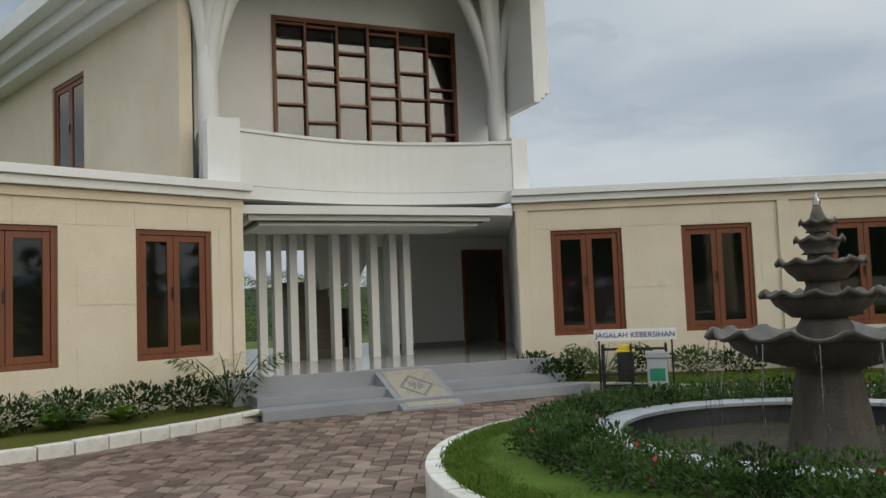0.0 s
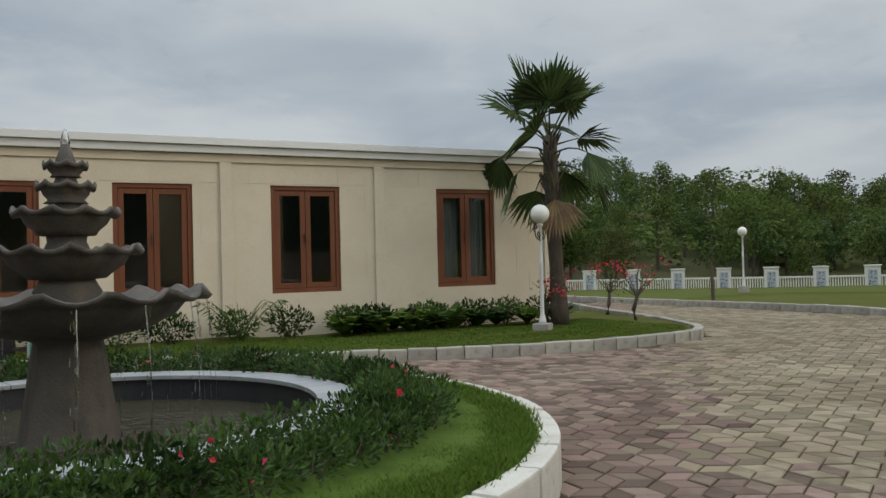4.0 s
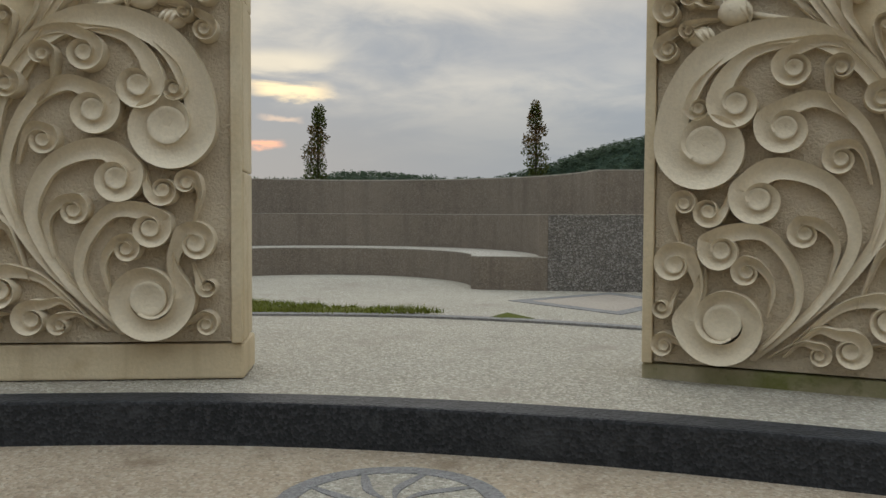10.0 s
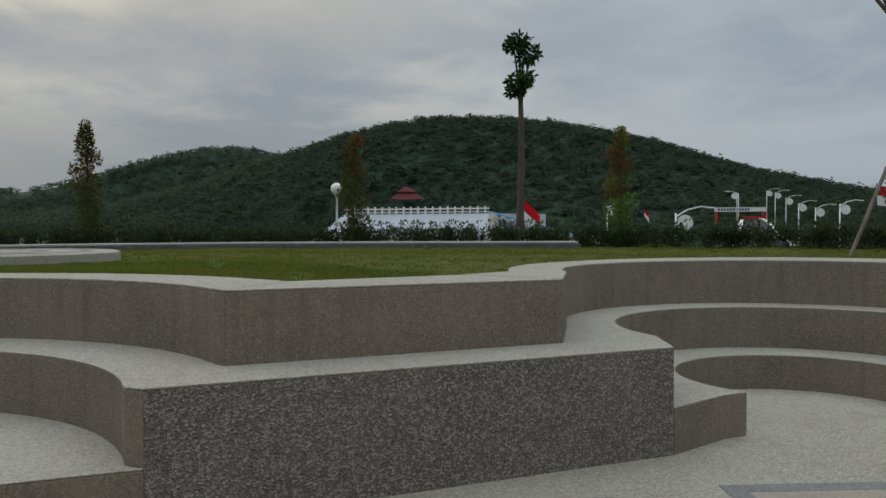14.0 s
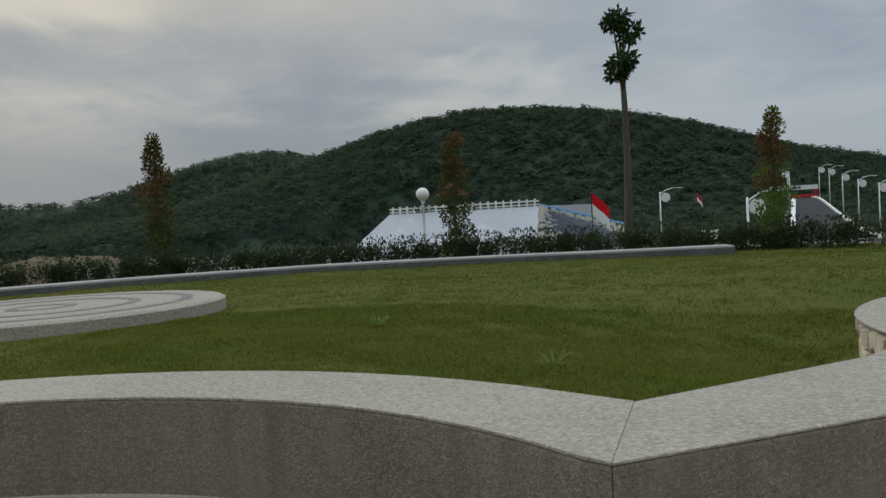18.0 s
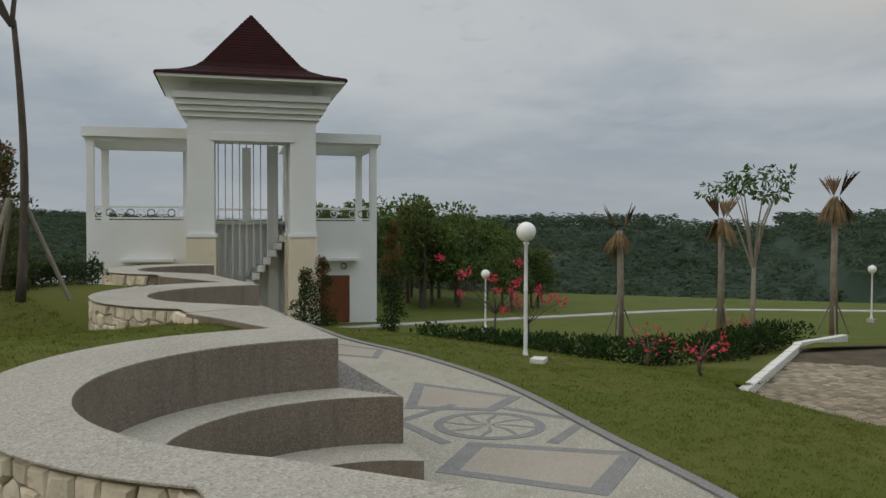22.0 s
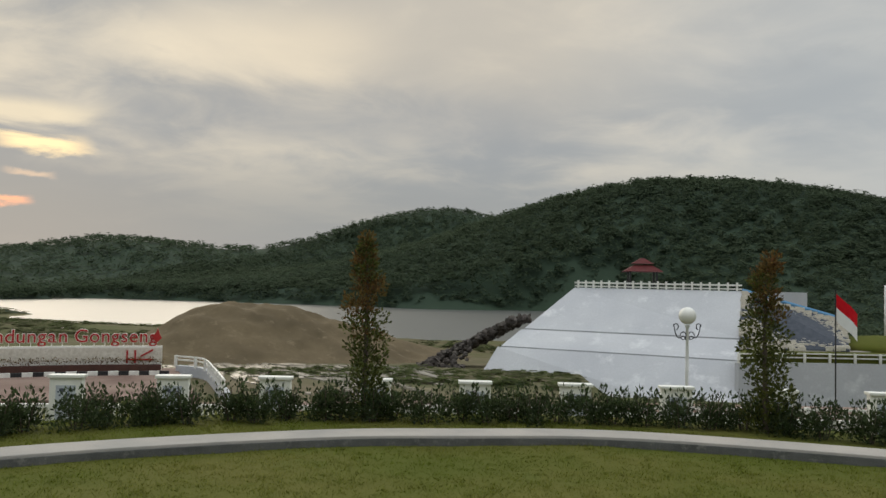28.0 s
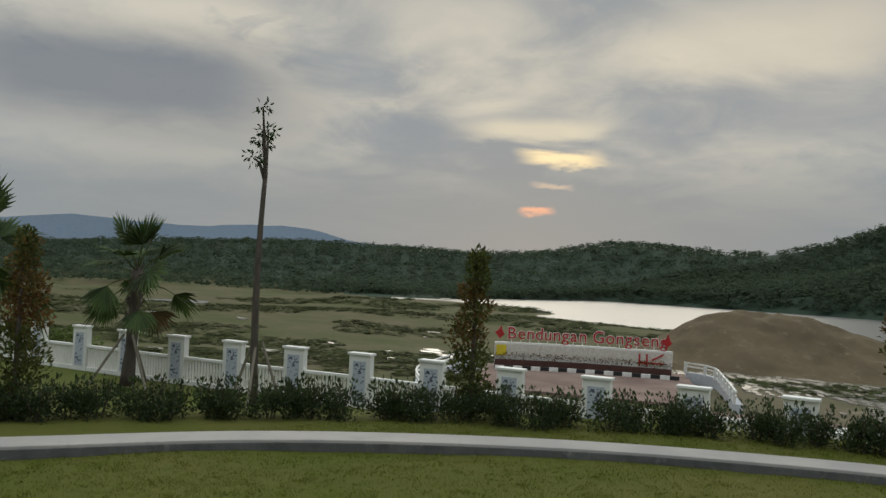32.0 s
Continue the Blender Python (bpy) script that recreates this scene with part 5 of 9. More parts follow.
# concave balcony
bal_f = [(-HW + 2 * HW * i / 24, 0.62 * math.sin(math.pi * i / 24) - 0.02) for i in range(25)]
bal_i = [(u, v + 0.14) for u, v in bal_f]
bal_b = [(u, 1.75) for u, v in bal_f]
eb("balcony_slab", Mesh().band(bal_f, bal_b, 3.56, 3.78), white, "white balcony slab")
eb("balcony_parapet", Mesh().band(bal_f, bal_i, 3.785, 4.72), white, "smooth white curved parapet", bevel=0.01)
eb("parapet_cap", Mesh().band([(u, v - 0.035) for u, v in bal_f], [(u, v + 0.035) for u, v in bal_i], 4.722, 4.78), white, "thin projecting cap", bevel=0.008)
for sgn in (-1, 1):
    x0, x1 = (-HW - 0.55, -HW) if sgn < 0 else (HW, HW + 0.35)
    eb("balcony_end", Mesh().box(x0, x1, -0.05, 1.6, 3.7, 4.95 if sgn < 0 else 4.85), white, "white balcony end block", bevel=0.01)
# upper front wall with the big window
WX0, WX1, WZ0, WZ1 = -1.68, 2.30, 4.75, 7.49
wall_with_openings(ent, Matrix.Translation((-3.2, 1.75, 0)), 6.4, 3.6, 8.3, [(WX0 + 3.2, WX1 + 3.2, WZ0, WZ1)], white, 0.25, "upper_wall", "white upper front wall")
wf = Mesh().box(WX0, WX0 + 0.07, 1.7, 1.85, WZ0, WZ1).box(WX1 - 0.07, WX1, 1.7, 1.85, WZ0, WZ1).box(WX0, WX1, 1.7, 1.85, WZ1 - 0.09, WZ1).box(WX0, WX1, 1.7, 1.85, WZ0, WZ0 + 0.07)
bigwin = eb("big_window", wf, wood, "large brown window with uneven glazing bars")
cols = 6
cw = (WX1 - WX0) / cols
for k in range(1, cols):
    part("mullion", Mesh().box(WX0 + k * cw - 0.025, WX0 + k * cw + 0.025, 1.71, 1.8, WZ0 + 0.07, WZ1 - 0.09), wood, bigwin)
for k in range(cols):
    lv = ((0.05, 0.23, 0.445, 0.65), (0.06, 0.355, 0.485, 0.775), (0.235, 0.43, 0.635, 0.92), (0.07, 0.455, 0.56, 0.75, 0.955), (0.15, 0.35, 0.555, 0.75), (0.19, 0.465, 0.55, 0.82))[k]
    for s in lv:
        zz = WZ1 - s * (WZ1 - WZ0)
        part("glazing_bar", Mesh().box(WX0 + k * cw + 0.025, WX0 + (k + 1) * cw - 0.025, 1.715, 1.79, zz - 0.022, zz + 0.022), wood, bigwin)
part("pane", Mesh().box(WX0 + 0.05, WX1 - 0.05, 1.81, 1.82, WZ0 + 0.05, WZ1 - 0.05), pane_darkened, bigwin)
# room shell and ceiling coloured dark in place of indoor shade
eb("upper_room", Mesh().box(-3.2, 3.2, 6.8, 7.0, 3.78, 8.3).box(-3.2, 3.2, 2.01, 6.8, 3.6, 3.78).box(-3.2, -3.0, 2.01, 6.8, 3.78, 8.3).box(3.0, 3.2, 2.01, 6.8, 3.78, 8.3), room_dark, "room behind the window, coloured dark to look dim")
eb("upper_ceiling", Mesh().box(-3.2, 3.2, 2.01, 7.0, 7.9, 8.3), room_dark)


def branching_column(u, v, flip):
    """A white column that opens into curved branches under the eave."""
    m = Mesh()
    m.tube([(u, v, 3.7), (u, v, 5.6), (u + 0.03 * flip, v, 6.4)], [0.2, 0.19, 0.17], 12)
    for dx, dy, rr in ((-0.95, -0.1, 0.13), (-0.5, -0.55, 0.12), (0.5, -0.2, 0.13), (0.1, 0.5, 0.1), (-0.15, -0.35, 0.12)):
        p = [(u + flip * dx * (s ** 2.2), v + dy * (s ** 2.2), 5.2 + 3.1 * s) for s in [i / 8 for i in range(9)]]
        m.tube(p, [0.15 - 0.02 * s / 8 for s in range(9)], 10)
    eb("branching_column", m, white, "white column opening into curved branches", smooth=True)


branching_column(-3.05, 0.75, -1)
branching_column(2.75, 0.75, 1)
eb("eave_soffit", Mesh().box(-4.2, 3.6, -1.6, 7.2, 8.32, 8.5), ceiling_mat, "white eave soffit")
eb("fascia", Mesh().box(-4.3, 3.7, -1.75, -1.6, 8.25, 8.75).box(-4.4, 3.8, -1.9, -1.75, 8.5, 8.95), white, "stepped white fascia", bevel=0.01)
for k in range(3):
    eb("side_fin", Mesh().box(3.0 + 0.16 * k, 3.15 + 0.16 * k, -0.4 + 0.1 * k, 2.4, 5.5 + 0.12 * k, 9.0), white, "layered white side fin", bevel=0.01)
eb("rain_pipe", Mesh().tube([(3.1, 0.9, 3.8), (3.1, 0.9, 5.7)], 0.05, 8), white, "white rain pipe")
# upper storey behind the low wing: its face looks along the wing's roof
upl = new("upper_block")
upl.matrix_basis = LW
tagged(upl, "cream upper storey with narrow window and deep white stepped eave", "building")
wall_with_openings(upl, Matrix.Translation((-0.6, 13.0, 0)) @ Matrix.Rotation(-math.pi / 2, 4, "Z"), 12.0, 3.6, 8.0, [(5.75, 7.65, 4.75, 6.95)], sandstone, 0.25, "wall", "cream sandstone upper wall")
part("back_wall", Mesh().box(3.0, 3.2, 8.0, 13.0, 3.6, 8.0), inside_mat, upl)
french_window(LW @ pose(-0.53, 7.25, 4.75, 0, 0, -90), 1.9, 2.2, drapes=True)
ev = Mesh()
for x0, z0, z1 in ((-1.0, 7.45, 7.72), (-1.3, 7.72, 8.0), (-1.6, 8.0, 8.4)):
    ev.box(x0, 4.0 if z1 > 8.2 else 0.3, 0.5, 14.0, z0, z1)
part("eave", ev, white, upl, "deep stepped white eave", bevel=0.02)

# ---- fountain on its island ----
island = thing("island_kerb", FC[0], FC[1], 0, "white-washed round kerb of the fountain island", "kerb", kind="structure")
for k in range(36):
    a0, a1 = k * 10 + 0.25, k * 10 + 9.75
    part("kerb_stone", Mesh().band(arc(0, 0, 3.3, a0, a1, 4), arc(0, 0, 3.46, a0, a1, 4), -0.1, 0.30 + random.uniform(-0.006, 0.006)), kerb_white, island, bevel=0.018)
setting("island_lawn", Mesh().lathe([(3.31, 0.0), (3.31, 0.27), (2.9, 0.33), (2.04, 0.36), (2.0, 0.02)], 72, FC), grass_bright, "bright green round lawn of the island", "lawn", smooth=True)
pool = thing("fountain_pool", FC[0], FC[1], 0.2, "round pool with grey granite rim and dark lining", "pool")
part("wall", Mesh().band(arc(0, 0, 1.78, 0, 360, 73), arc(0, 0, 2.02, 0, 360, 73), -0.1, 0.215), pool_dark, pool, "dark stone wall")
for k in range(28):
    a0 = k * 360 / 28
    part("rim_stone", Mesh().band(arc(0, 0, 1.74, a0 + 0.15, a0 + 12.7, 5), arc(0, 0, 2.06, a0 + 0.15, a0 + 12.7, 5), 0.216, 0.255), pool_cap, pool, bevel=0.006)
part("water", Mesh().lathe([(1.8, -0.05), (1.8, 0.03)], 64), pool_water, pool, "murky rippled water")
fountain = thing("fountain", FC[0], FC[1], 0.1, "dark grey tiered stone fountain with scalloped bowls", "fountain")
sq = Mesh()
prof = [(0.36, 0.0), (0.36, 0.08), (0.33, 0.12), (0.29, 0.4), (0.235, 0.78), (0.225, 0.84), (0.27, 0.87), (0.27, 0.92), (0.23, 0.95)]
for i, (r, z) in enumerate(prof):
    for j in range(48):
        a = 2 * math.pi * j / 48
        # square on plan with rounded fluted corners
        k = (1.0 / max(abs(math.cos(a)), abs(math.sin(a)))) ** 0.45 * (1 + 0.035 * abs(math.cos(8 * a)))
        sq.v.append((r * k * math.cos(a), r * k * math.sin(a), z))
for i in range(len(prof) - 1):
    for j in range(48):
        sq.f.append((i * 48 + j, i * 48 + (j + 1) % 48, (i + 1) * 48 + (j + 1) % 48, (i + 1) * 48 + j))
part("pedestal", sq, fount, fountain, "fluted stone pedestal", smooth=True)


def bowl(r, z, depth, n, stem):
    """A scalloped bowl whose rim rises and falls like a shell."""
    prof = [(stem, -depth), (stem * 1.5, -depth * 0.97), (r * 0.60, -depth * 0.80), (r * 0.76, -depth * 0.52), (r * 0.82, -depth * 0.30), (r * 0.84, -depth * 0.18), (r * 0.99, -0.035), (r * 1.02, 0.0), (r * 0.97, 0.006), (r * 0.8, -depth * 0.2), (r * 0.5, -depth * 0.4), (stem, -depth * 0.45)]
    amp = (0, 0, 0.015, 0.02, 0.025, 0.03, 0.05, 0.055, 0.05, 0.03, 0, 0)
    up_ = (0, 0, 0, 0, 0, 0.01, 0.04, 0.055, 0.05, 0.02, 0, 0)

    def wave(a, i):
        w = abs(math.sin(n * a / 2))
        return 1 + amp[i] * (w - 0.5), up_[i] * (1 - 1.6 * w) * (r / 0.95) ** 0.5

    m = Mesh().lathe(prof, 96 if r > 0.6 else 64, (0, 0), wave)
    m.v = [(x, y, q + z) for x, y, q in m.v]
    part("bowl", m, fount, fountain, "scalloped stone bowl", smooth=True)


for r, z, d, n, s in ((0.95, 1.17, 0.30, 14, 0.24), (0.50, 1.50, 0.22, 12, 0.17), (0.355, 1.77, 0.18, 10, 0.13), (0.20, 1.96, 0.14, 8, 0.10), (0.15, 2.11, 0.10, 8, 0.07)):
    bowl(r, z, d, n, s)
part("stem", Mesh().lathe([(0.25, 0.88), (0.2, 1.0), (0.23, 1.2), (0.17, 1.3), (0.19, 1.42), (0.13, 1.55), (0.15, 1.68), (0.1, 1.8), (0.11, 1.9), (0.07, 2.0), (0.08, 2.1), (0.05, 2.18), (0.03, 2.25)], 24), fount, fountain, "turned stone stem", smooth=True)
jet_mat = glass_material("water_drops", (0.9, 0.92, 0.94), 0.1, 0.25)
part("jet", Mesh().lathe([(0.02, 2.2), (0.035, 2.27), (0.02, 2.33), (0.005, 2.36)], 10), jet_mat, fountain, "small foaming jet", smooth=True)
drip = Mesh()
for k in range(260):
    a = 2 * math.pi * (random.randrange(14) + 0.5) / 14 + random.gauss(0, 0.02)
    z = random.uniform(0.15, 1.1)
    x, y = 0.97 * math.cos(a), 0.97 * math.sin(a)
    drip.tube([(x, y, z), (x, y, z - random.uniform(0.02, 0.08))], 0.0055, 4)
for j in range(14):
    a = 2 * math.pi * (j + 0.5) / 14
    drip.tube([(0.95 * math.cos(a), 0.95 * math.sin(a), 1.12), (1.0 * math.cos(a), 1.0 * math.sin(a), 0.7), (1.01 * math.cos(a), 1.01 * math.sin(a), 0.3)], [0.005, 0.003, 0.002], 4)
tagged(part("spray", drip, jet_mat, fountain, "falling water drops"), kind="")

# ---- carved slabs ----
def scroll(parent, stem, eye, r, start, sense, width, turn, lift, k):
    """One carved leaf scroll: a hollowed band with a sharp rim that follows its stem and rolls up round an eye."""
    ctrl = list(stem)
    n2 = int(12 * turn)
    for i in range(n2 + 1):
        q = i / n2
        a = radians(start) - sense * q * turn * 2 * math.pi
        rr = r * (1 - 0.62 * q ** 1.1)
        ctrl.append((eye[0] + rr * math.cos(a), eye[1] + rr * math.sin(a)))
    pts = [Vector(p) * k for p in smooth_line(ctrl, 6)]
    n, roll0 = len(pts), 6 * len(stem)
    m = Mesh()
    h = 0.062 + lift
    strips = (((0.0, -0.01), (0.0, 1.0)), ((0.0, 1.0), (-0.12, 0.86), (-0.35, 0.62), (-0.65, 0.50), (-0.88, 0.56), (-1.0, 0.66)), ((-1.0, 0.66), (-1.0, -0.01)))
    for strip in strips:
        base, w_ = len(m.v), len(strip)
        for i, p in enumerate(pts):
            a, b = pts[max(i - 1, 0)], pts[min(i + 1, n - 1)]
            t = (b - a).normalized()
            nrm = Vector((-t.y, t.x)) * sense
            s = min(1.0, i / max(1, roll0))
            q = max(0.0, (i - roll0) / (n - roll0))
            wd = k * r * width * 0.92 * min(1.0, 0.18 + 0.95 * s) * (1 - 0.4 * q)
            hh = h * (0.5 + 0.5 * s)
            for f, z in strip:
                v = p + nrm * (f * wd)
                m.v.append((v.x, -z * hh if z > 0 else 0.01, v.y))
        for i in range(n - 1):
            for j in range(w_ - 1):
                quad = (base + i * w_ + j, base + i * w_ + j + 1, base + (i + 1) * w_ + j + 1, base + (i + 1) * w_ + j)
                m.f.append(quad if sense > 0 else quad[::-1])
    # the eye: a low dished button
    er, ex, ez = r * k * 0.385, eye[0] * k, eye[1] * k
    for ring in (((1.0, 0.0), (1.0, 0.80)), ((1.0, 0.80), (0.93, 0.83), (0.75, 0.76), (0.4, 0.66), (0.02, 0.62))):
        base = len(m.v)
        for f, z in ring:
            for j in range(20):
                a = 2 * math.pi * j / 20
                m.v.append((ex + er * f * math.cos(a), -z * h, ez + er * f * math.sin(a)))
        for i in range(len(ring) - 1):
            for j in range(20):
                j2 = (j + 1) % 20
                m.f.append((base + i * 20 + j, base + i * 20 + j2, base + (i + 1) * 20 + j2, base + (i + 1) * 20 + j))
        if len(ring) > 2:
            m.f.append(tuple(base + (len(ring) - 1) * 20 + j for j in range(20)))
    part("scroll", m, carved, parent, smooth=True)


SCROLLS = []


def curl(stem, eye, r, start, sense, width=0.66, turn=1.15):
    SCROLLS.append((stem, eye, r, start, sense, width, turn))


curl([(0.57, 0.01), (0.23, 0.33), (0.04, 0.66), (0.02, 0.97), (0.14, 1.25), (0.36, 1.42), (0.60, 1.44), (0.82, 1.35), (0.95, 1.17)], (0.783, 0.931), 0.216, 10, 1)
curl([(0.36, 1.37), (0.60, 1.34), (0.72, 1.25)], (0.663, 1.103), 0.119, 20, 1, 0.80)
curl([(0.72, 1.30), (0.83, 1.20)], (0.814, 1.090), 0.060, 10, 1)
curl([(0.06, 1.02), (0.14, 1.26), (0.31, 1.36), (0.46, 1.33)], (0.439, 1.238), 0.090, 30, 1, 0.70)
curl([(0.23, 1.02), (0.31, 1.12)], (0.265, 1.226), 0.062, 0, -1)
curl([(0.14, 0.48), (0.08, 0.76), (0.17, 1.02), (0.34, 1.14), (0.49, 1.11)], (0.470, 0.995), 0.124, 30, 1, 0.75)
curl([(0.14, 0.76), (0.17, 0.89), (0.22, 0.94)], (0.260, 0.862), 0.075, 60, 1)
curl([(0.02, 0.89), (0.04, 1.10), (0.08, 1.17)], (0.116, 1.097), 0.070, 60, 1)
curl([(0.58, 0.01), (0.34, 0.23), (0.18, 0.51), (0.23, 0.73), (0.36, 0.84), (0.53, 0.87)], (0.566, 0.700), 0.124, 40, 1, 0.85)
curl([(0.29, 0.35), (0.25, 0.51), (0.31, 0.61)], (0.386, 0.559), 0.075, 80, 1, 0.80)
curl([(0.55, 0.05), (0.40, 0.23), (0.40, 0.41), (0.51, 0.57), (0.65, 0.60)], (0.711, 0.482), 0.100, 45, 1, 0.85)
curl([(0.52, 0.20), (0.49, 0.33), (0.54, 0.43)], (0.607, 0.392), 0.070, 90, 1, 0.75)
curl([(0.79, 0.41), (0.83, 0.30)], (0.699, 0.174), 0.204, 5, 1, 0.50, 1.35)
curl([(0.82, 0.17), (0.78, 0.33)], (0.904, 0.418), 0.104, 150, 1, 0.70)
curl([(0.88, 0.33), (0.90, 0.26)], (0.954, 0.226), 0.050, 180, -1)
curl([(0.77, 0.02), (0.87, 0.08)], (0.945, 0.059), 0.062, 120, 1)
curl([(0.89, 0.51), (0.93, 0.62)], (0.867, 0.682), 0.065, 0, -1)
curl([(0.67, 0.76), (0.68, 0.67)], (0.766, 0.649), 0.075, 200, -1)
curl([(0.46, 0.06), (0.27, 0.26), (0.14, 0.32)], (0.072, 0.213), 0.109, 90, -1, 0.70)
curl([(0.14, 0.11), (0.07, 0.12)], (0.024, 0.059), 0.055, 80, -1)
curl([(0.46, 0.04), (0.34, 0.17), (0.25, 0.17)], (0.205, 0.085), 0.087, 90, -1, 0.70)
curl([(0.52, 0.03), (0.40, 0.11)], (0.320, 0.059), 0.055, 80, -1)
curl([(0.19, 0.25), (0.13, 0.46)], (0.041, 0.477), 0.070, 30, -1)
# fronds that climb along the upper left, and small curls round the buds
curl([(0.03, 1.08), (0.11, 1.25), (0.14, 1.31)], (0.11, 1.385), 0.048, -20, -1)
curl([(0.05, 1.10), (0.19, 1.33), (0.26, 1.43)], (0.215, 1.52), 0.064, -20, -1, 0.75)
curl([(0.08, 1.12), (0.27, 1.39), (0.37, 1.56)], (0.315, 1.68), 0.080, -20, -1, 0.80)
curl([(0.12, 1.17), (0.36, 1.46), (0.49, 1.70)], (0.430, 1.85), 0.090, -15, -1, 0.85)
curl([(0.20, 1.28), (0.46, 1.53), (0.62, 1.82), (0.65, 1.93)], (0.565, 2.03), 0.090, -10, -1, 0.85)
curl([(0.34, 1.42), (0.66, 1.70), (0.86, 1.98), (0.92, 2.10)], (0.785, 2.17), 0.140, -10, -1, 0.70, 1.25)
curl([(0.78, 1.43), (0.90, 1.44)], (0.945, 1.350), 0.066, 70, 1)
curl([(0.74, 1.47), (0.80, 1.47)], (0.860, 1.420), 0.044, 100, 1)
curl([(0.76, 1.56), (0.88, 1.60)], (0.945, 1.515), 0.070, 70, 1)
curl([(0.74, 1.52), (0.80, 1.52)], (0.862, 1.570), 0.044, 230, -1)
curl([(0.72, 1.64), (0.86, 1.75)], (0.950, 1.705), 0.056, 80, 1)
curl([(0.66, 1.66), (0.76, 1.76)], (0.845, 1.775), 0.058, 160, 1)
curl([(0.72, 1.74), (0.84, 1.90)], (0.930, 1.885), 0.066, 110, 1)
curl([(0.80, 1.92), (0.88, 2.02)], (0.955, 2.025), 0.046, 110, 1)
curl([(0.81, 2.09), (0.98, 2.24), (1.04, 2.36)], (0.923, 2.466), 0.106, -10, -1)
curl([(0.98, 2.43), (1.02, 2.55)], (0.904, 2.649), 0.087, -10, -1)
curl([(0.95, 2.62), (1.01, 2.74)], (0.928, 2.837), 0.067, -10, -1)
curl([(0.86, 2.38), (0.81, 2.29)], (0.846, 2.312), 0.053, 200, -1)


moss_stone = material("mossy_stone", (0.44, 0.37, 0.25), 0.9, (0.13, 0.135, 0.035), 3.0, 60, 0.2, 0.5, spots=(0.09, 0.10, 0.022))


def carved_slab(x, y, rz, w, d, h, label, mirror=False, scrolls=SCROLLS):
    t = thing("carved_slab", x, y, PZ - (0.09 if mirror else 0.0), label, "carved slab", "carved stone slabs", rz)
    rows = [(0, 0.16)]
    z = 0.16
    while z < h - 0.01:
        rows.append((z, min(h, z + 0.74)))
        z += 0.74
    for i, (a, b) in enumerate(rows):
        if i == 0:
            part("plinth", Mesh().box(0, w, 0, d, 0, 0.155), moss_stone if mirror else slab_stone, t, "plain stone plinth with moss at the foot", bevel=0.012)
            continue
        part("front_stone", Mesh().box(0.0, w, 0.012, d * 0.45, a + 0.002, b - 0.002), slab_stone, t, bevel=0.008)
        part("back_stone", Mesh().box(0.012, w - 0.012, d * 0.45 + 0.004, d, a + 0.002, b - 0.002), slab_stone, t, bevel=0.008)
    mg = 0.05
    fr = Mesh().box(w - mg, w - 0.004, -0.03, 0.012, 0.16, h - 0.02) if not mirror else Mesh().box(0.004, mg, -0.03, 0.012, 0.16, h - 0.02)
    part("border", fr, slab_stone, t, "raised stone border strip", bevel=0.006)
    k = (w - mg - 0.03) * 0.97
    # the sunk ground follows the scrolls; beside it the face stays plain
    x0, x1 = 0.012, w - mg - 0.004
    edge = [(x0, 1.0), (0.18 * w, 1.28), (0.36 * w, 1.62), (0.6 * w, 2.02), (0.78 * w, 2.5), (0.88 * w, h - 0.03)]
    flip = lambda pts: [(w - x if mirror else x, z) for x, z in pts]  # noqa: E731
    upright = Matrix(((1, 0, 0, 0), (0, 0, 1, 0), (0, 1, 0, 0), (0, 0, 0, 1)))
    ground_plate = Mesh().prism(flip([(x0, 0.165), (x1, 0.165), (x1, h - 0.03)] + edge[::-1]), -0.004, 0.011, upright)
    part("plain_face", Mesh().prism(flip(edge + [(x0, h - 0.03)]), -0.022, 0.0105, upright), slab_stone, t, "smooth banded stone face")
    panel = part("relief", ground_plate, chiselled, t, "carved scroll relief")
    back = Matrix.Translation((w - mg - 0.01 if mirror else 0.015, -0.002, 0.19)) @ Matrix.Diagonal((-1 if mirror else 1, 1.3, 1, 1))
    rn = random.Random(3)
    for stem, eye, r, start, sense, width, turn in scrolls:
        scroll(panel, stem, eye, r, start, sense, width, turn, rn.uniform(0, 0.014), k)
    for bx, bz, br in ((0.675, 1.495, 0.065), (0.65, 1.60, 0.06), (0.81, 1.40, 0.05), (0.64, 2.19, 0.06), (0.69, 2.31, 0.05)):
        bx, bz, br = bx * k, bz * k, br * k
        bud = Mesh().ball((bx, -0.02, bz), br, 18, 10, (1.1, 0.6, 0.9))
        for a in (-0.7, 0, 0.7):
            bud.tube([(bx + br * math.sin(a - 0.5 + q * 0.35), -0.05 + 0.01 * abs(q), bz + br * 0.8 * (q / 2)) for q in (-2, -1, 0, 1, 2)], [0.002, 0.008, 0.01, 0.008, 0.002], 6)
        part("bud", bud, carved, panel, "carved flower bud", smooth=True)
        if bz > 1.9 * k or br < 0.055 * k:
            continue
        part("bud_stem", Mesh().tube([(bx - 0.04, -0.02, bz - 0.01), (bx - 0.2 * k, -0.02, bz - 0.05 * k), (bx - 0.42 * k, -0.012, bz - 0.2 * k)], [0.014, 0.013, 0.008], 8), carved, panel, smooth=True)
    for ob in panel.children:
        ob.matrix_basis = back
    return t


def slab_between(p, q, d, h, label, **kw):
    a = math.degrees(math.atan2(q[1] - p[1], q[0] - p[0]))
    return carved_slab(p[0], p[1], a, math.hypot(q[0] - p[0], q[1] - p[1]), d, h, label, **kw)


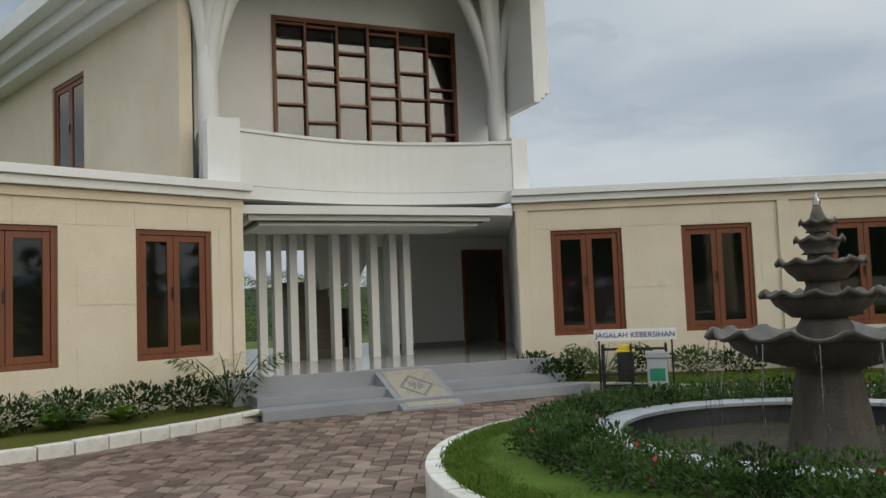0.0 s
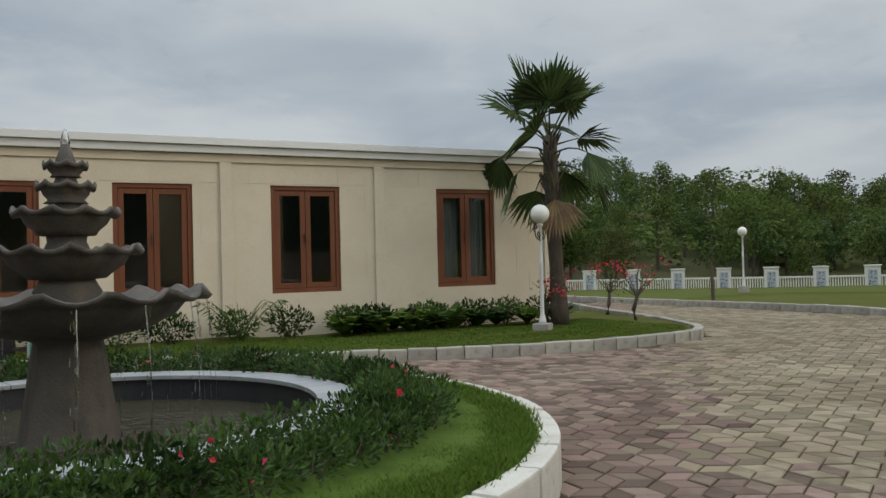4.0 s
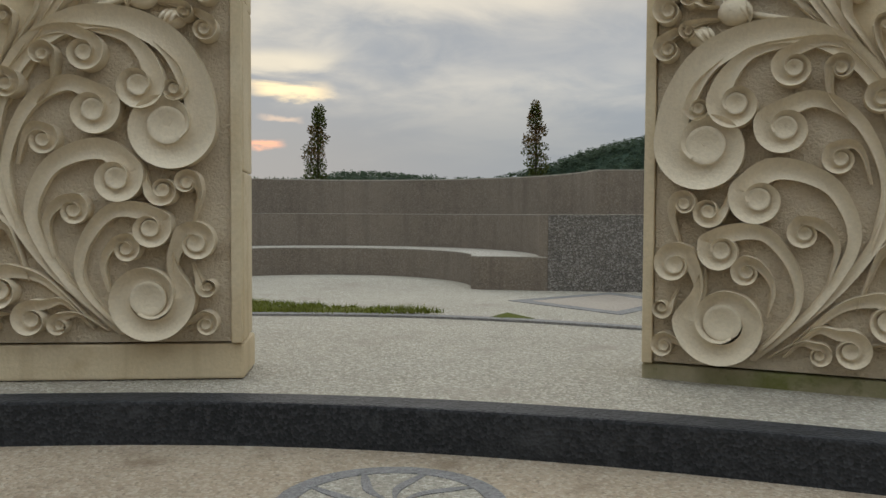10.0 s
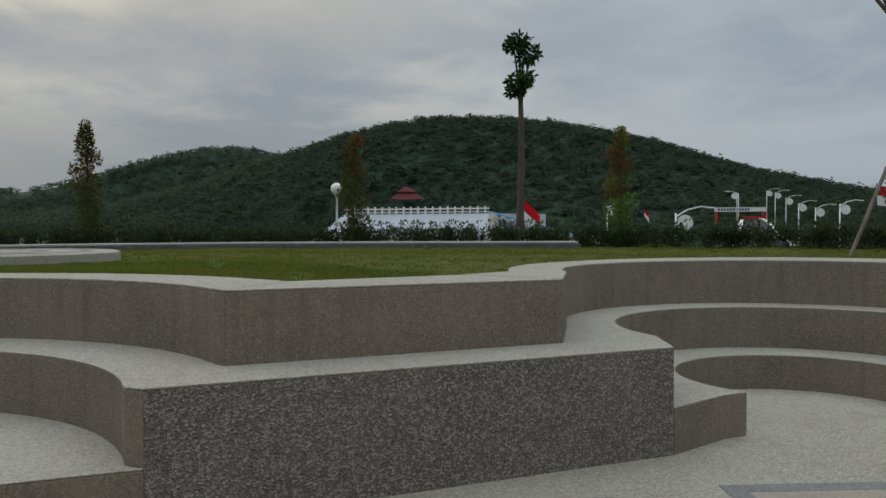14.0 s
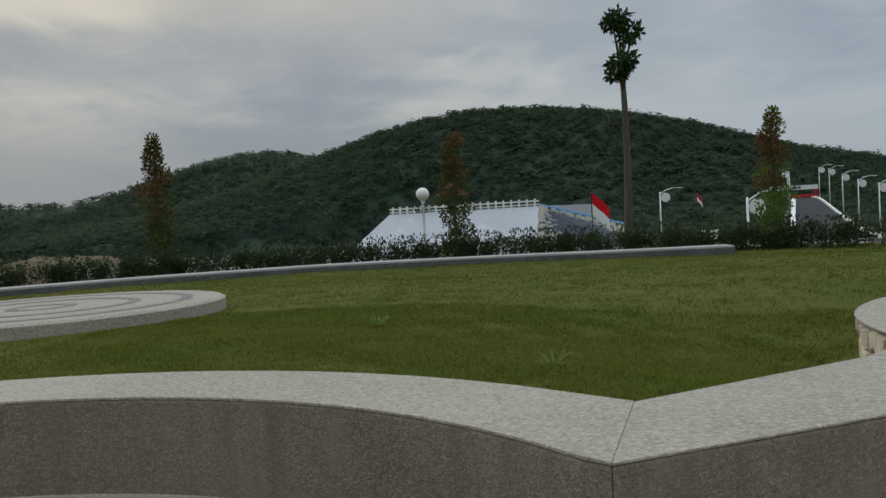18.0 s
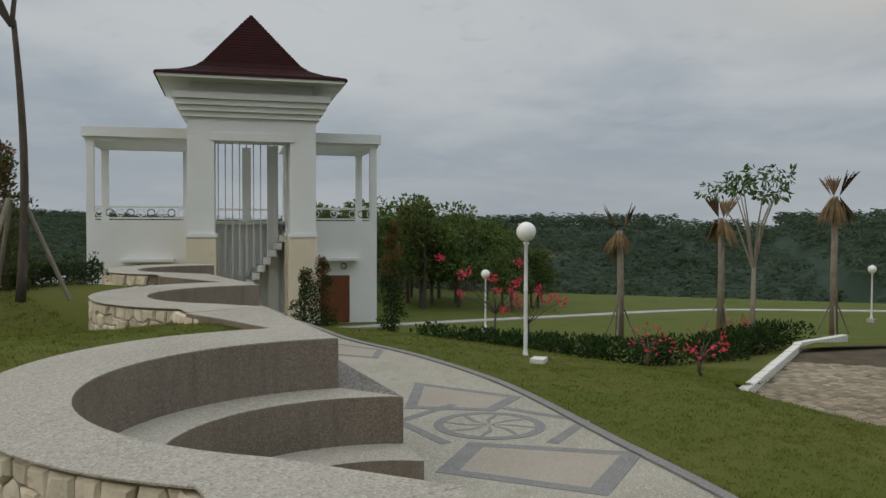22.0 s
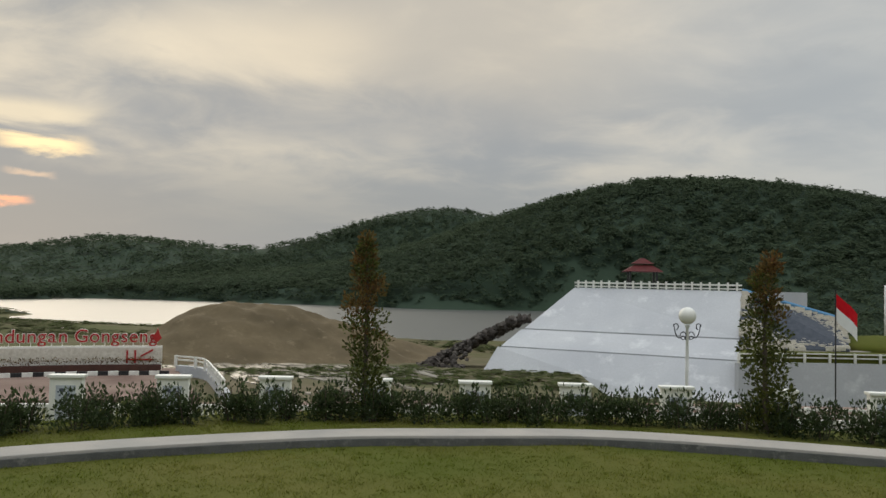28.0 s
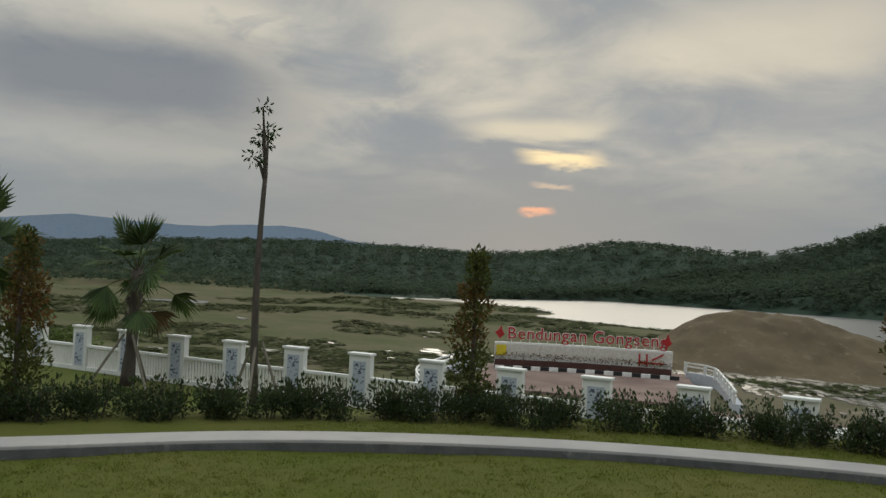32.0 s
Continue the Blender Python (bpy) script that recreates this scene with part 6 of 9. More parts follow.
slab_between((10.55, -1.18), (10.08, -1.86), 0.30, 4.1, "tall cream stone slab with scroll relief and plain upper part")
slab_between((9.43, -2.50), (8.62, -3.2), 0.34, 4.1, "tall cream stone slab carved with large leaf scrolls")
slab_between((7.25, -4.29), (6.18, -4.50), 0.36, 4.1, "tall cream stone slab carved with large leaf scrolls and mossy foot", mirror=True)

# ---- planting ----
def leaf_cloud(m, n, centre, size, ls, rnd, droop=0.0, shell=0.0, aspect=2.2):
    """Adds n small folded leaves scattered in an ellipsoid to a mesh."""
    for _ in range(n):
        while True:
            p = Vector((rnd.uniform(-1, 1), rnd.uniform(-1, 1), rnd.uniform(-1, 1)))
            if shell < p.length < 1:
                break
        c = Vector((centre[0] + p.x * size[0], centre[1] + p.y * size[1], centre[2] + p.z * size[2]))
        d = (p + Vector((rnd.uniform(-0.8, 0.8), rnd.uniform(-0.8, 0.8), rnd.uniform(-0.5, 0.8) - droop))).normalized()
        s = d.cross(Vector((rnd.uniform(-1, 1), rnd.uniform(-1, 1), rnd.uniform(-1, 1)))).normalized()
        l = ls * rnd.uniform(0.6, 1.35)
        w = l / aspect
        k = len(m.v)
        up = d.cross(s) * (w * 0.25)
        m.v += [tuple(c), tuple(c + d * l * 0.5 + s * w * 0.5 + up), tuple(c + d * l), tuple(c + d * l * 0.5 - s * w * 0.5 + up)]
        m.f.append((k, k + 1, k + 2, k + 3))
    return m


def fan_leaf(m, base, d, length, spread, rnd, droop=0.3, segs=24, roll=0.0):
    """A fan palm leaf: narrow pleats from one point, tips drooping."""
    d = d.normalized()
    s = d.cross(Vector((0, 0, 1)))
    s = s.normalized() if s.length > 1e-3 else Vector((1, 0, 0))
    n = s.cross(d)
    s, n = s * math.cos(roll) + n * math.sin(roll), n * math.cos(roll) - s * math.sin(roll)
    for i in range(segs):
        a = spread * (i / (segs - 1) - 0.5) * 2
        q = (d * math.cos(a) + s * math.sin(a) + n * 0.22 * abs(math.sin(a))).normalized()
        l = length * (0.78 + 0.22 * math.cos(a * 0.7)) * rnd.uniform(0.86, 1.06)
        w = length * max(0.05, spread * 0.036)
        side = n.cross(q).normalized()
        p1 = base + q * l * 0.55 - n * 0.03 * length * (i % 2)
        p2 = base + q * l - Vector((0, 0, droop * l * rnd.uniform(0.4, 1.2)))
        k = len(m.v)
        m.v += [tuple(base), tuple(p1 + side * w), tuple(p2), tuple(p1 - side * w), tuple(p1 + n * w * 0.5)]
        m.f += [(k, k + 1, k + 4), (k, k + 4, k + 3), (k + 1, k + 2, k + 4), (k + 4, k + 2, k + 3)]


def fan_palm(x, y, z, h, seed, label, nl=13, size=0.95, stakes=True, trunk_r=0.155, dead=1):
    rnd = random.Random(seed)
    t = thing("fan_palm", x, y, z - 0.05, label, "palm tree", "fan palms", rnd.uniform(0, 360))
    pts = [(0.05 * h * 0.3 * math.sin(s * 2 + seed), 0.03 * h * math.sin(s * 1.7), h * s) for s in [i / 10 for i in range(11)]]
    rad = [trunk_r * (1.25 - 0.35 * min(1, 4 * i / 10)) * (1 + 0.05 * ((i * 7) % 3)) for i in range(11)]
    part("trunk", Mesh().tube(pts, rad, 12), bark, t, "ringed grey-brown trunk", smooth=True)
    top = Vector(pts[-1])
    dry = Mesh()
    for k in range(44):
        a, zz = rnd.uniform(0, 6.28), h * rnd.uniform(0.5, 0.99)
        i = int(zz / h * 10)
        r0 = trunk_r * 0.8
        dry.tube([(pts[i][0] + r0 * math.cos(a), pts[i][1] + r0 * math.sin(a), zz), (pts[i][0] + (r0 + 0.12) * math.cos(a), pts[i][1] + (r0 + 0.12) * math.sin(a), zz + 0.2)], [0.035, 0.012], 5)
    part("leaf_sheath", dry, bark, t, "old leaf stubs", kind="stuff")
    upper = int(nl * 0.62)
    for k in range(nl):
        a = 2.4 * k + rnd.uniform(-0.4, 0.4)
        out = Vector((math.cos(a), math.sin(a), 0))
        m = Mesh()
        if k < upper:
            # young fans held up in a rounded head
            q = k / upper
            el = radians(82 - 72 * q + rnd.uniform(-14, 14))
            d = out * math.cos(el) + Vector((0, 0, math.sin(el)))
            stalk = size * rnd.uniform(0.5, 0.85)
            b0 = top - Vector((0, 0, 0.25 * q))
            tip = b0 + d * stalk
            bend = (b0 + tip) / 2 + Vector((0, 0, 0.05 * stalk))
            fan_leaf(m, tip, d - Vector((0, 0, 0.12 + 0.3 * q)), size * rnd.uniform(0.72, 0.92), radians(rnd.uniform(72, 98)), rnd, 0.06 + 0.22 * q, 24, rnd.uniform(-0.9, 0.9))
        else:
            # old fans hanging from long thin stalks
            q = (k - upper) / max(1, nl - upper)
            stalk = size * rnd.uniform(1.0, 1.45) * (1 - 0.25 * q)
            b0 = top - Vector((0, 0, 0.35 + 0.45 * q))
            tip = b0 + out * stalk * (0.92 - 0.35 * q) + Vector((0, 0, stalk * (0.06 - 0.62 * q)))
            bend = (b0 + tip) / 2 + Vector((0, 0, 0.22 * stalk))
            fan_leaf(m, tip, out * rnd.uniform(0.3, 0.75) - Vector((0, 0, 0.75)), size * rnd.uniform(0.68, 0.85), radians(rnd.uniform(42, 66)), rnd, 0.2, 20, rnd.uniform(-0.7, 0.7))
        old = k >= nl - dead
        lf = part("frond", m, palm_dry if old else palm_leaf, t, "dry brown frond" if old else "")
        curve = [b0.lerp(bend, f).lerp(bend.lerp(tip, f), f) for f in (0, 0.25, 0.5, 0.75, 1)]
        part("stalk", Mesh().tube([tuple(p) for p in curve], [0.024, 0.02, 0.017, 0.013, 0.01], 5), leaf_olive, lf)
    if stakes:
        for k in range(3):
            a = 2.1 * k + 0.4
            part("stake", Mesh().tube([(0.95 * math.cos(a), 0.95 * math.sin(a), 0.0), (0.14 * math.cos(a), 0.14 * math.sin(a), 1.35)], 0.035, 7), bark_pale, t, "slanting timber stake")
    return t


fan_palm(11.6, 13.35, 0.2, 3.75, 1, "fan palm with grey trunk beside the wing", 18, 1.15, False)
fan_palm(22.65, 5.58, 0.62, 3.9, 2, "fan palm with drooping fronds on the lawn", 18, 1.2)
fan_palm(26.32, 1.21, 0.95, 4.1, 5, "staked fan palm with torn fronds on the lawn", 17, 1.12, True, 0.17, 3)
fan_palm(28.2, -2.65, 1.2, 3.4, 7, "round-crowned fan palm on the lawn", 19, 1.1)
fan_palm(30.5, -7.0, 1.2, 3.3, 8, "fan palm behind the carved slab", 16, 1.1)
fan_palm(26.9, -11.0, 1.35, 2.9, 11, "short leaning fan palm near the white fence", 15, 0.95)
fan_palm(34.3, -15.5, 0.9, 3.1, 12, "staked fan palm by the white fence", 15, 1.1)


def bent_trunk(x, y, z, h, seed, label, crown=True, r=0.15):
    rnd = random.Random(seed)
    t = thing("young_tree", x, y, z - 0.05, label, "tree", "staked young trees", rnd.uniform(0, 360))
    pts = [(0.12 * math.sin(2.2 * s + seed), 0.08 * math.sin(3 * s), h * s) for s in [i / 9 for i in range(10)]]
    part("trunk", Mesh().tube(pts, [r * (1.2 - 0.55 * i / 9) for i in range(10)], 10), bark, t, "rough grey trunk", smooth=True)
    for k in range(3):
        a = 2.1 * k + rnd.uniform(0, 1)
        part("stake", Mesh().tube([(0.75 * math.cos(a), 0.75 * math.sin(a), 0.0), (0.12 * math.cos(a), 0.12 * math.sin(a), 1.55)], 0.035, 7), bark_pale, t, "slanting timber stake")
    return t, pts


def big_leaf_tree(x, y, z, h, seed, label, tufts, r=0.11, leaf_size=0.2):
    """A bare-stemmed tree with a few tufts of large leaves at the top."""
    t, pts = bent_trunk(x, y, z, h, seed, label, r=r)
    rnd = random.Random(seed)
    top = Vector(pts[-1])
    cr = Mesh()
    for dx, dy, dz, n, rr in tufts:
        c = top + Vector((dx, dy, dz))
        part("branch", Mesh().tube([tuple(top - Vector((0, 0, 0.25))), tuple((top + c) / 2 + Vector((0, 0, 0.05))), tuple(c)], [0.05, 0.035, 0.02], 7), bark, t)
        leaf_cloud(cr, n, c, (rr, rr, rr * 0.75), leaf_size, rnd, 0.5, 0.2, 2.4)
    part("crown", cr, leaf_dark, t, "tufts of large dark leaves")
    return t


bt, _ = bent_trunk(16.27, 1.64, 0.72, 6.8, 3, "tall staked palm trunk with white tie on the lawn", r=0.135)
part("tie", Mesh().lathe([(0.158, 1.5), (0.158, 1.56)], 14), white_flag, bt, "white cloth tie")
big_leaf_tree(7.7, -27.8, 0.95, 5.25, 21, "tall bare-stemmed tree with two leaf tufts", [(-0.5, 0.1, 1.35, 200, 0.27), (-0.2, -0.15, 1.72, 230, 0.29), (0.22, -0.1, 1.5, 170, 0.25), (0.1, 0.15, 1.1, 90, 0.2), (0.42, 0.2, 0.42, 230, 0.3), (0.12, -0.1, 0.22, 170, 0.26), (-0.22, 0.1, 0.6, 80, 0.2)], 0.11, 0.17)
big_leaf_tree(30.4, -17.4, 0.85, 5.6, 23, "slender staked tree with sparse dark leaves", [(-0.55, 0.1, 1.45, 26, 0.2), (0.25, 0.0, 1.0, 70, 0.24), (0.5, 0.15, 0.75, 50, 0.26), (1.15, 0.2, 0.95, 10, 0.16), (-0.1, 0.3, 0.3, 46, 0.22)], 0.085, 0.13)
# forked young tree on the upper lawn
yt, _ = bent_trunk(1.15, -18.75, 1.9, 4.2, 4, "forked young tree on stakes at the lawn's edge", r=0.062)
yt.matrix_basis = pose(1.15, -18.75, 1.85)
yc = Mesh()
rnd = random.Random(5)
for dx, dy, dz in ((0.88, -0.61, 1.35), (-0.12, 0.09, 1.55), (0.62, -0.40, 1.55)):
    part("branch", Mesh().tube([(0.03, 0.02, 4.1), (dx * 0.5, dy * 0.5, 4.1 + dz * 0.55), (dx, dy, 4.1 + dz)], [0.04, 0.028, 0.014], 7), bark, yt)
    leaf_cloud(yc, 80, (dx, dy, 4.1 + dz + 0.1), (0.42, 0.42, 0.28), 0.2, rnd, 0.7, 0.1, 2.6)
part("crown", yc, leaf_dark, yt, "sparse dark drooping leaves")


def umbrella_tree(x, y, z, h, seed, label, spread=1.4, dense=34):
    """A pale slim tree whose bare forks carry flat tufts of leaves."""
    rnd = random.Random(seed)
    t = thing("young_tree", x, y, z - 0.05, label, "tree", "young ornamental trees", rnd.uniform(0, 360))
    part("trunk", Mesh().tube([(0, 0, 0), (0.05, 0, h * 0.3), (0.02, 0.04, h * 0.55)], [0.09, 0.07, 0.055], 8), bark_pale, t, "pale slim trunk", smooth=True)
    m = Mesh()
    for k in range(8):
        a = 0.8 * k + rnd.uniform(-0.2, 0.2)
        rr = spread * rnd.uniform(0.4, 1.0)
        e = (rr * math.cos(a), rr * math.sin(a), h * rnd.uniform(0.88, 1.0))
        part("branch", Mesh().tube([(0.02, 0.03, h * 0.5), (e[0] * 0.38, e[1] * 0.38, h * 0.74), e], [0.032, 0.022, 0.01], 6), bark_pale, t)
        leaf_cloud(m, int(dense * 1.5), (e[0], e[1], e[2] + 0.08), (0.48, 0.48, 0.2), 0.19, rnd, 0.5, 0.0, 2.4)
    part("crown", m, leaf, t, "flat tufts of green leaves")
    return t


umbrella_tree(-4.8, -28.4, -0.6, 6.0, 31, "slim pale tree with flat leaf tufts beyond the hedge", 1.5)
umbrella_tree(-13.6, -8.3, -0.75, 5.2, 32, "slim pale tree with flat leaf tufts on the far lawn", 1.5)
umbrella_tree(-9.0, -31.0, -1.0, 3.4, 33, "small pale tree beyond the hedge", 0.7, 18)


def dead_palm(x, y, z, h, seed):
    rnd = random.Random(seed)
    t = thing("withered_palm", x, y, z, "withered staked palm with hanging brown fronds", "palm tree", "withered palms", seed * 40)
    part("trunk", Mesh().tube([(0, 0, 0), (0.03, 0, h * 0.5), (0, 0.03, h)], [0.16, 0.12, 0.11], 10), bark_pale, t, smooth=True)
    m = Mesh()
    for k in range(9):
        a = 0.7 * k
        d = Vector((rnd.uniform(0.2, 0.6) * math.cos(a), rnd.uniform(0.2, 0.6) * math.sin(a), -0.95 if k % 4 else 0.9))
        fan_leaf(m, Vector((0.16 * math.cos(a), 0.16 * math.sin(a), h * (1 if k % 3 else 1.0))), d, rnd.uniform(0.7, 1.3), 0.3, rnd, 0.15, 8)
    part("fronds", m, palm_dry, t, "hanging dry fronds")
    for k in range(3):
        a = 2.1 * k
        part("stake", Mesh().tube([(0.7 * math.cos(a), 0.7 * math.sin(a), 0), (0.16 * math.cos(a), 0.16 * math.sin(a), 1.2)], 0.03, 6), bark_pale, t)


for x, y, h, k in ((-19.4, -12.7, 4.0, 3), (-21.6, -9.3, 4.4, 4), (-23.5, -5.3, 5.3, 6)):
    dead_palm(x, y, lawn_z(x, y) - 0.1, h, k)


def column_tree(x, y, z, h, seed, mat, label, r=0.40):
    """A clipped columnar shrub: stem, twigs and a dense uneven leaf column."""
    rnd = random.Random(seed)
    t = thing("column_tree", x, y, z - 0.03, label, "shrub tree", "columnar clipped trees", rnd.uniform(0, 360))
    part("stem", Mesh().tube([(0, 0, 0), (0.03, 0.02, h * 0.5), (0, 0, h * 0.95)], [0.045, 0.035, 0.012], 7), bark, t)
    low, top = Mesh(), Mesh()
    n = int(h * 9)
    for i in range(n):
        s = i / (n - 1)
        rr = r * (0.72 + 0.35 * math.sin(3.1 * s + 0.2) + rnd.uniform(-0.12, 0.12)) * (1 - 0.35 * s)
        a = rnd.uniform(0, 6.28)
        c = (0.35 * rr * math.cos(a), 0.35 * rr * math.sin(a), 0.18 + s * (h - 0.25))
        leaf_cloud(top if s > 0.45 and rnd.random() < 0.65 else low, 165, c, (rr * 0.8, rr * 0.8, 0.17), 0.066, rnd, -0.5, 0.15, 1.8)
    part("foliage", low, mat, t, "dense green foliage")
    part("crown_tip", top, leaf_rust, t, "rust-tinged young leaves", kind="stuff")
    return t


column_tree(22.1, -17.4, 1.9, 2.62, 41, leaf_olive, "narrow clipped tree with rust-tinged top in the hedge")
column_tree(17.45, -21.5, 1.9, 2.85, 42, leaf_olive, "narrow clipped tree with reddish top in the hedge")
column_tree(11.6, -22.9, 1.9, 2.65, 43, leaf_olive, "narrow clipped tree with rust-tinged top in the hedge")
column_tree(5.5, -22.0, 1.85, 2.65, 44, leaf_bright, "narrow yellow-green tree in the hedge")
column_tree(0.3, -19.9, 1.8, 2.5, 45, leaf_olive, "bushy dark tree at the lawn's corner", 0.5)
column_tree(24.4, -11.4, 1.85, 2.6, 47, leaf_olive, "narrow clipped tree in the hedge")
column_tree(12.9, 1.75, 0.72, 1.6, 48, leaf_bright, "thin young shrub with reddish top beside the steps", 0.17)
for k, (x, y, h) in enumerate(((-10.6, -20.6, 2.0), (-12.0, -18.4, 3.9), (-15.0, -30.0, 1.2), (-13.6, -21.6, 3.0))):
    column_tree(x, y, lawn_z(x, y) - 0.35, h, 60 + k, leaf_dark, "narrow dark clipped tree near the tower", 0.45)


hedge_leaf = material("hedge_leaf", (0.044, 0.066, 0.019), 0.6, (0.028, 0.045, 0.014), 3.0, 30, 0, 0, island=0.5, trans=0.3)


def hedge_plants():
    rnd = random.Random(77)
    stuff = []
    for x, y, a in even(HEDGE, 0.42):
        if -1.8 < x < 28:
            stuff.append((x + rnd.uniform(-0.15, 0.15), y + rnd.uniform(-0.15, 0.15)))
    protos = []
    for k in range(4):
        m = Mesh()
        r2 = random.Random(k)
        for j in range(16):
            a = r2.uniform(0, 6.28)
            q = 0.28 * math.sqrt(r2.random())
            leaf_cloud(m, 66, (q * math.cos(a), q * math.sin(a), r2.uniform(0.05, 0.36)), (0.15, 0.15, 0.13), 0.062, r2, -0.7, 0.0, 2.3)
        for j in range(7):
            a = r2.uniform(0, 6.28)
            leaf_cloud(m, 7, (0.2 * math.cos(a), 0.2 * math.sin(a), 0.5), (0.05, 0.05, 0.10), 0.075, r2, -1.0, 0.0, 2.3)
        st = Mesh()
        for j in range(5):
            a = 1.3 * j
            st.tube([(0.04 * math.cos(a), 0.04 * math.sin(a), 0), (0.18 * math.cos(a), 0.18 * math.sin(a), 0.5)], [0.012, 0.006], 4)
        t = thing("hedge_shrub", 0, 0, -40 - k, "dark green leafy shrub of the boundary hedge", "hedge", "hedge shrubs")
        part("foliage", m, hedge_leaf, t)
        part("twig", st, bark, t)
        protos.append(t)
    used = set()
    for x, y in stuff:
        k = rnd.randrange(4)
        m = pose(x, y, lawn_z(x, y) - 0.03, 0, 0, rnd.uniform(0, 360))
        if k not in used:
            used.add(k)
            protos[k].matrix_basis = m
        else:
            copy_thing(protos[k], m)


hedge_plants()


def shrub(name, x, y, z, r, h, seed, mat, label, n=140, ls=0.09, flowers=0, group="", aspect=2.2):
    rnd = random.Random(seed)
    t = thing(name, x, y, z - 0.02, label, "shrub", group, rnd.uniform(0, 360))
    m = Mesh()
    leaf_cloud(m, n, (0, 0, h * 0.55), (r, r, h * 0.5), ls, rnd, -0.4, 0.1, aspect)
    part("foliage", m, mat, t)
    st = Mesh()
    for j in range(4):
        a = 1.6 * j + seed
        st.tube([(0.03 * math.cos(a), 0.03 * math.sin(a), 0), (0.5 * r * math.cos(a), 0.5 * r * math.sin(a), h * 0.55)], [0.014, 0.007], 4)
    part("stem", st, bark, t)
    if flowers:
        f = Mesh()
        leaf_cloud(f, flowers, (0, 0, h * 0.7), (r * 1.05, r * 1.05, h * 0.42), 0.05, rnd, 0, 0.45, 1.2)
        part("blossom", f, flower, t, "small red flowers", kind="stuff")
    return t


# ring hedge round the pool: many small shrubs
ring_rnd = random.Random(9)
for k in range(46):
    a = 2 * math.pi * k / 46
    for rr in (2.24, 2.5):
        q = rr + ring_rnd.uniform(-0.07, 0.07)
        aa = a + (0.07 if rr > 2.4 else 0)
        shrub("ixora_shrub", FC[0] + q * math.cos(aa), FC[1] + q * math.sin(aa), 0.32, 0.24, 0.34 if rr < 2.4 else 0.28, k * 2 + int(rr > 2.4), leaf if k % 5 else leaf_dark, "low green flowering shrub round the pool", 360, 0.05, 3 if k % 4 == 0 else 0, "shrubs round the pool")


def strap_plant(x, y, z, seed, label, mat=leaf_bright, n=16, l=0.6, w=0.06):
    """A clump of arching strap or blade leaves."""
    rnd = random.Random(seed)
    t = thing("garden_plant", x, y, z, label, "plant", "garden bed plants", rnd.uniform(0, 360))
    for j in range(3):
        m = Mesh()
        for i in range(n // 3 + 1):
            a, up = rnd.uniform(0, 6.28), rnd.uniform(0.5, 1.3)
            d = Vector((math.cos(a), math.sin(a), 0))
            s = Vector((-math.sin(a), math.cos(a), 0)) * w
            pts = [d * (l * q * 0.75) + Vector((0, 0, l * up * (q - 0.45 * q * q * 1.4))) for q in (0, 0.35, 0.7, 1.0)]
            k = len(m.v)
            for p, f in zip(pts, (0.4, 1.0, 0.8, 0.05)):
                m.v += [tuple(p + s * f), tuple(p - s * f)]
            m.f += [(k, k + 1, k + 3, k + 2), (k + 2, k + 3, k + 5, k + 4), (k + 4, k + 5, k + 7, k + 6)]
        part("leaf_clump", m, mat, t)
    return t


def areca(x, y, z, h, seed, label):
    """A small feathery palm: arching stalks with paired leaflets."""
    rnd = random.Random(seed)
    t = thing("feather_palm", x, y, z, label, "palm", "small feathery palms", rnd.uniform(0, 360))
    for k in range(9):
        a = 0.7 * k + rnd.uniform(-0.2, 0.2)
        d = Vector((math.cos(a), math.sin(a), 0))
        m = Mesh()
        pts = [d * (h * 0.75 * q) + Vector((0, 0, h * (1.25 * q - 0.55 * q * q))) * rnd.uniform(0.95, 1.05) for q in [i / 9 for i in range(10)]]
        m.tube([tuple(p) for p in pts], [0.012 - 0.001 * i for i in range(10)], 4)
        s = Vector((-d.y, d.x, 0))
        for i in range(2, 10):
            for sg in (-1, 1):
                l = h * 0.34 * math.sin(math.pi * (i + 1) / 12)
                q = (s * sg * 0.8 + d * 0.5 - Vector((0, 0, 0.35))).normalized()
                k0 = len(m.v)
                p = pts[i]
                m.v += [tuple(p), tuple(p + q * l * 0.5 + d * 0.02), tuple(p + q * l), tuple(p + q * l * 0.5 - d * 0.02)]
                m.f.append((k0, k0 + 1, k0 + 2, k0 + 3))
        part("frond", m, leaf, t)
    return t


bed_rnd = random.Random(31)
for k, x in enumerate([0.75, 1.5, 2.5, 3.4, 4.5, 5.6, 6.6, 7.5, 8.3, 9.2, 10.2, 11.2, 12.0]):
    y = 14.75 - 0.02 * x
    shrub("bed_shrub", x + bed_rnd.uniform(-0.2, 0.2), y, 0.14, 0.42, 0.5, 100 + k, leaf if k % 2 else leaf_dark, "low green shrub in the bed below the windows", 470, 0.085, 0, "bed shrubs")
for k, x in enumerate([7.7, 8.1, 8.5, 8.9, 9.4, 9.9, 10.7, 11.4, 12.2, 7.4, 7.9, 8.7, 9.1, 9.7, 10.3]):
    strap_plant(x, 14.35 + bed_rnd.uniform(-0.2, 0.2), 0.13, 200 + k, "broad-leaved yellow-green plant below the window", leaf_bright if k % 2 else leaf, 24, 0.95 if k < 5 else 0.75, 0.085)
areca(1.75, 14.3, 0.12, 0.95, 5, "small feathery palm in the bed beside the steps")
areca(5.5, 14.3, 0.12, 1.0, 6, "small feathery palm in the bed")
shrub("bed_shrub", 0.95, 14.1, 0.12, 0.4, 0.4, 140, leaf_dark, "low dark shrub at the corner of the steps", 400)
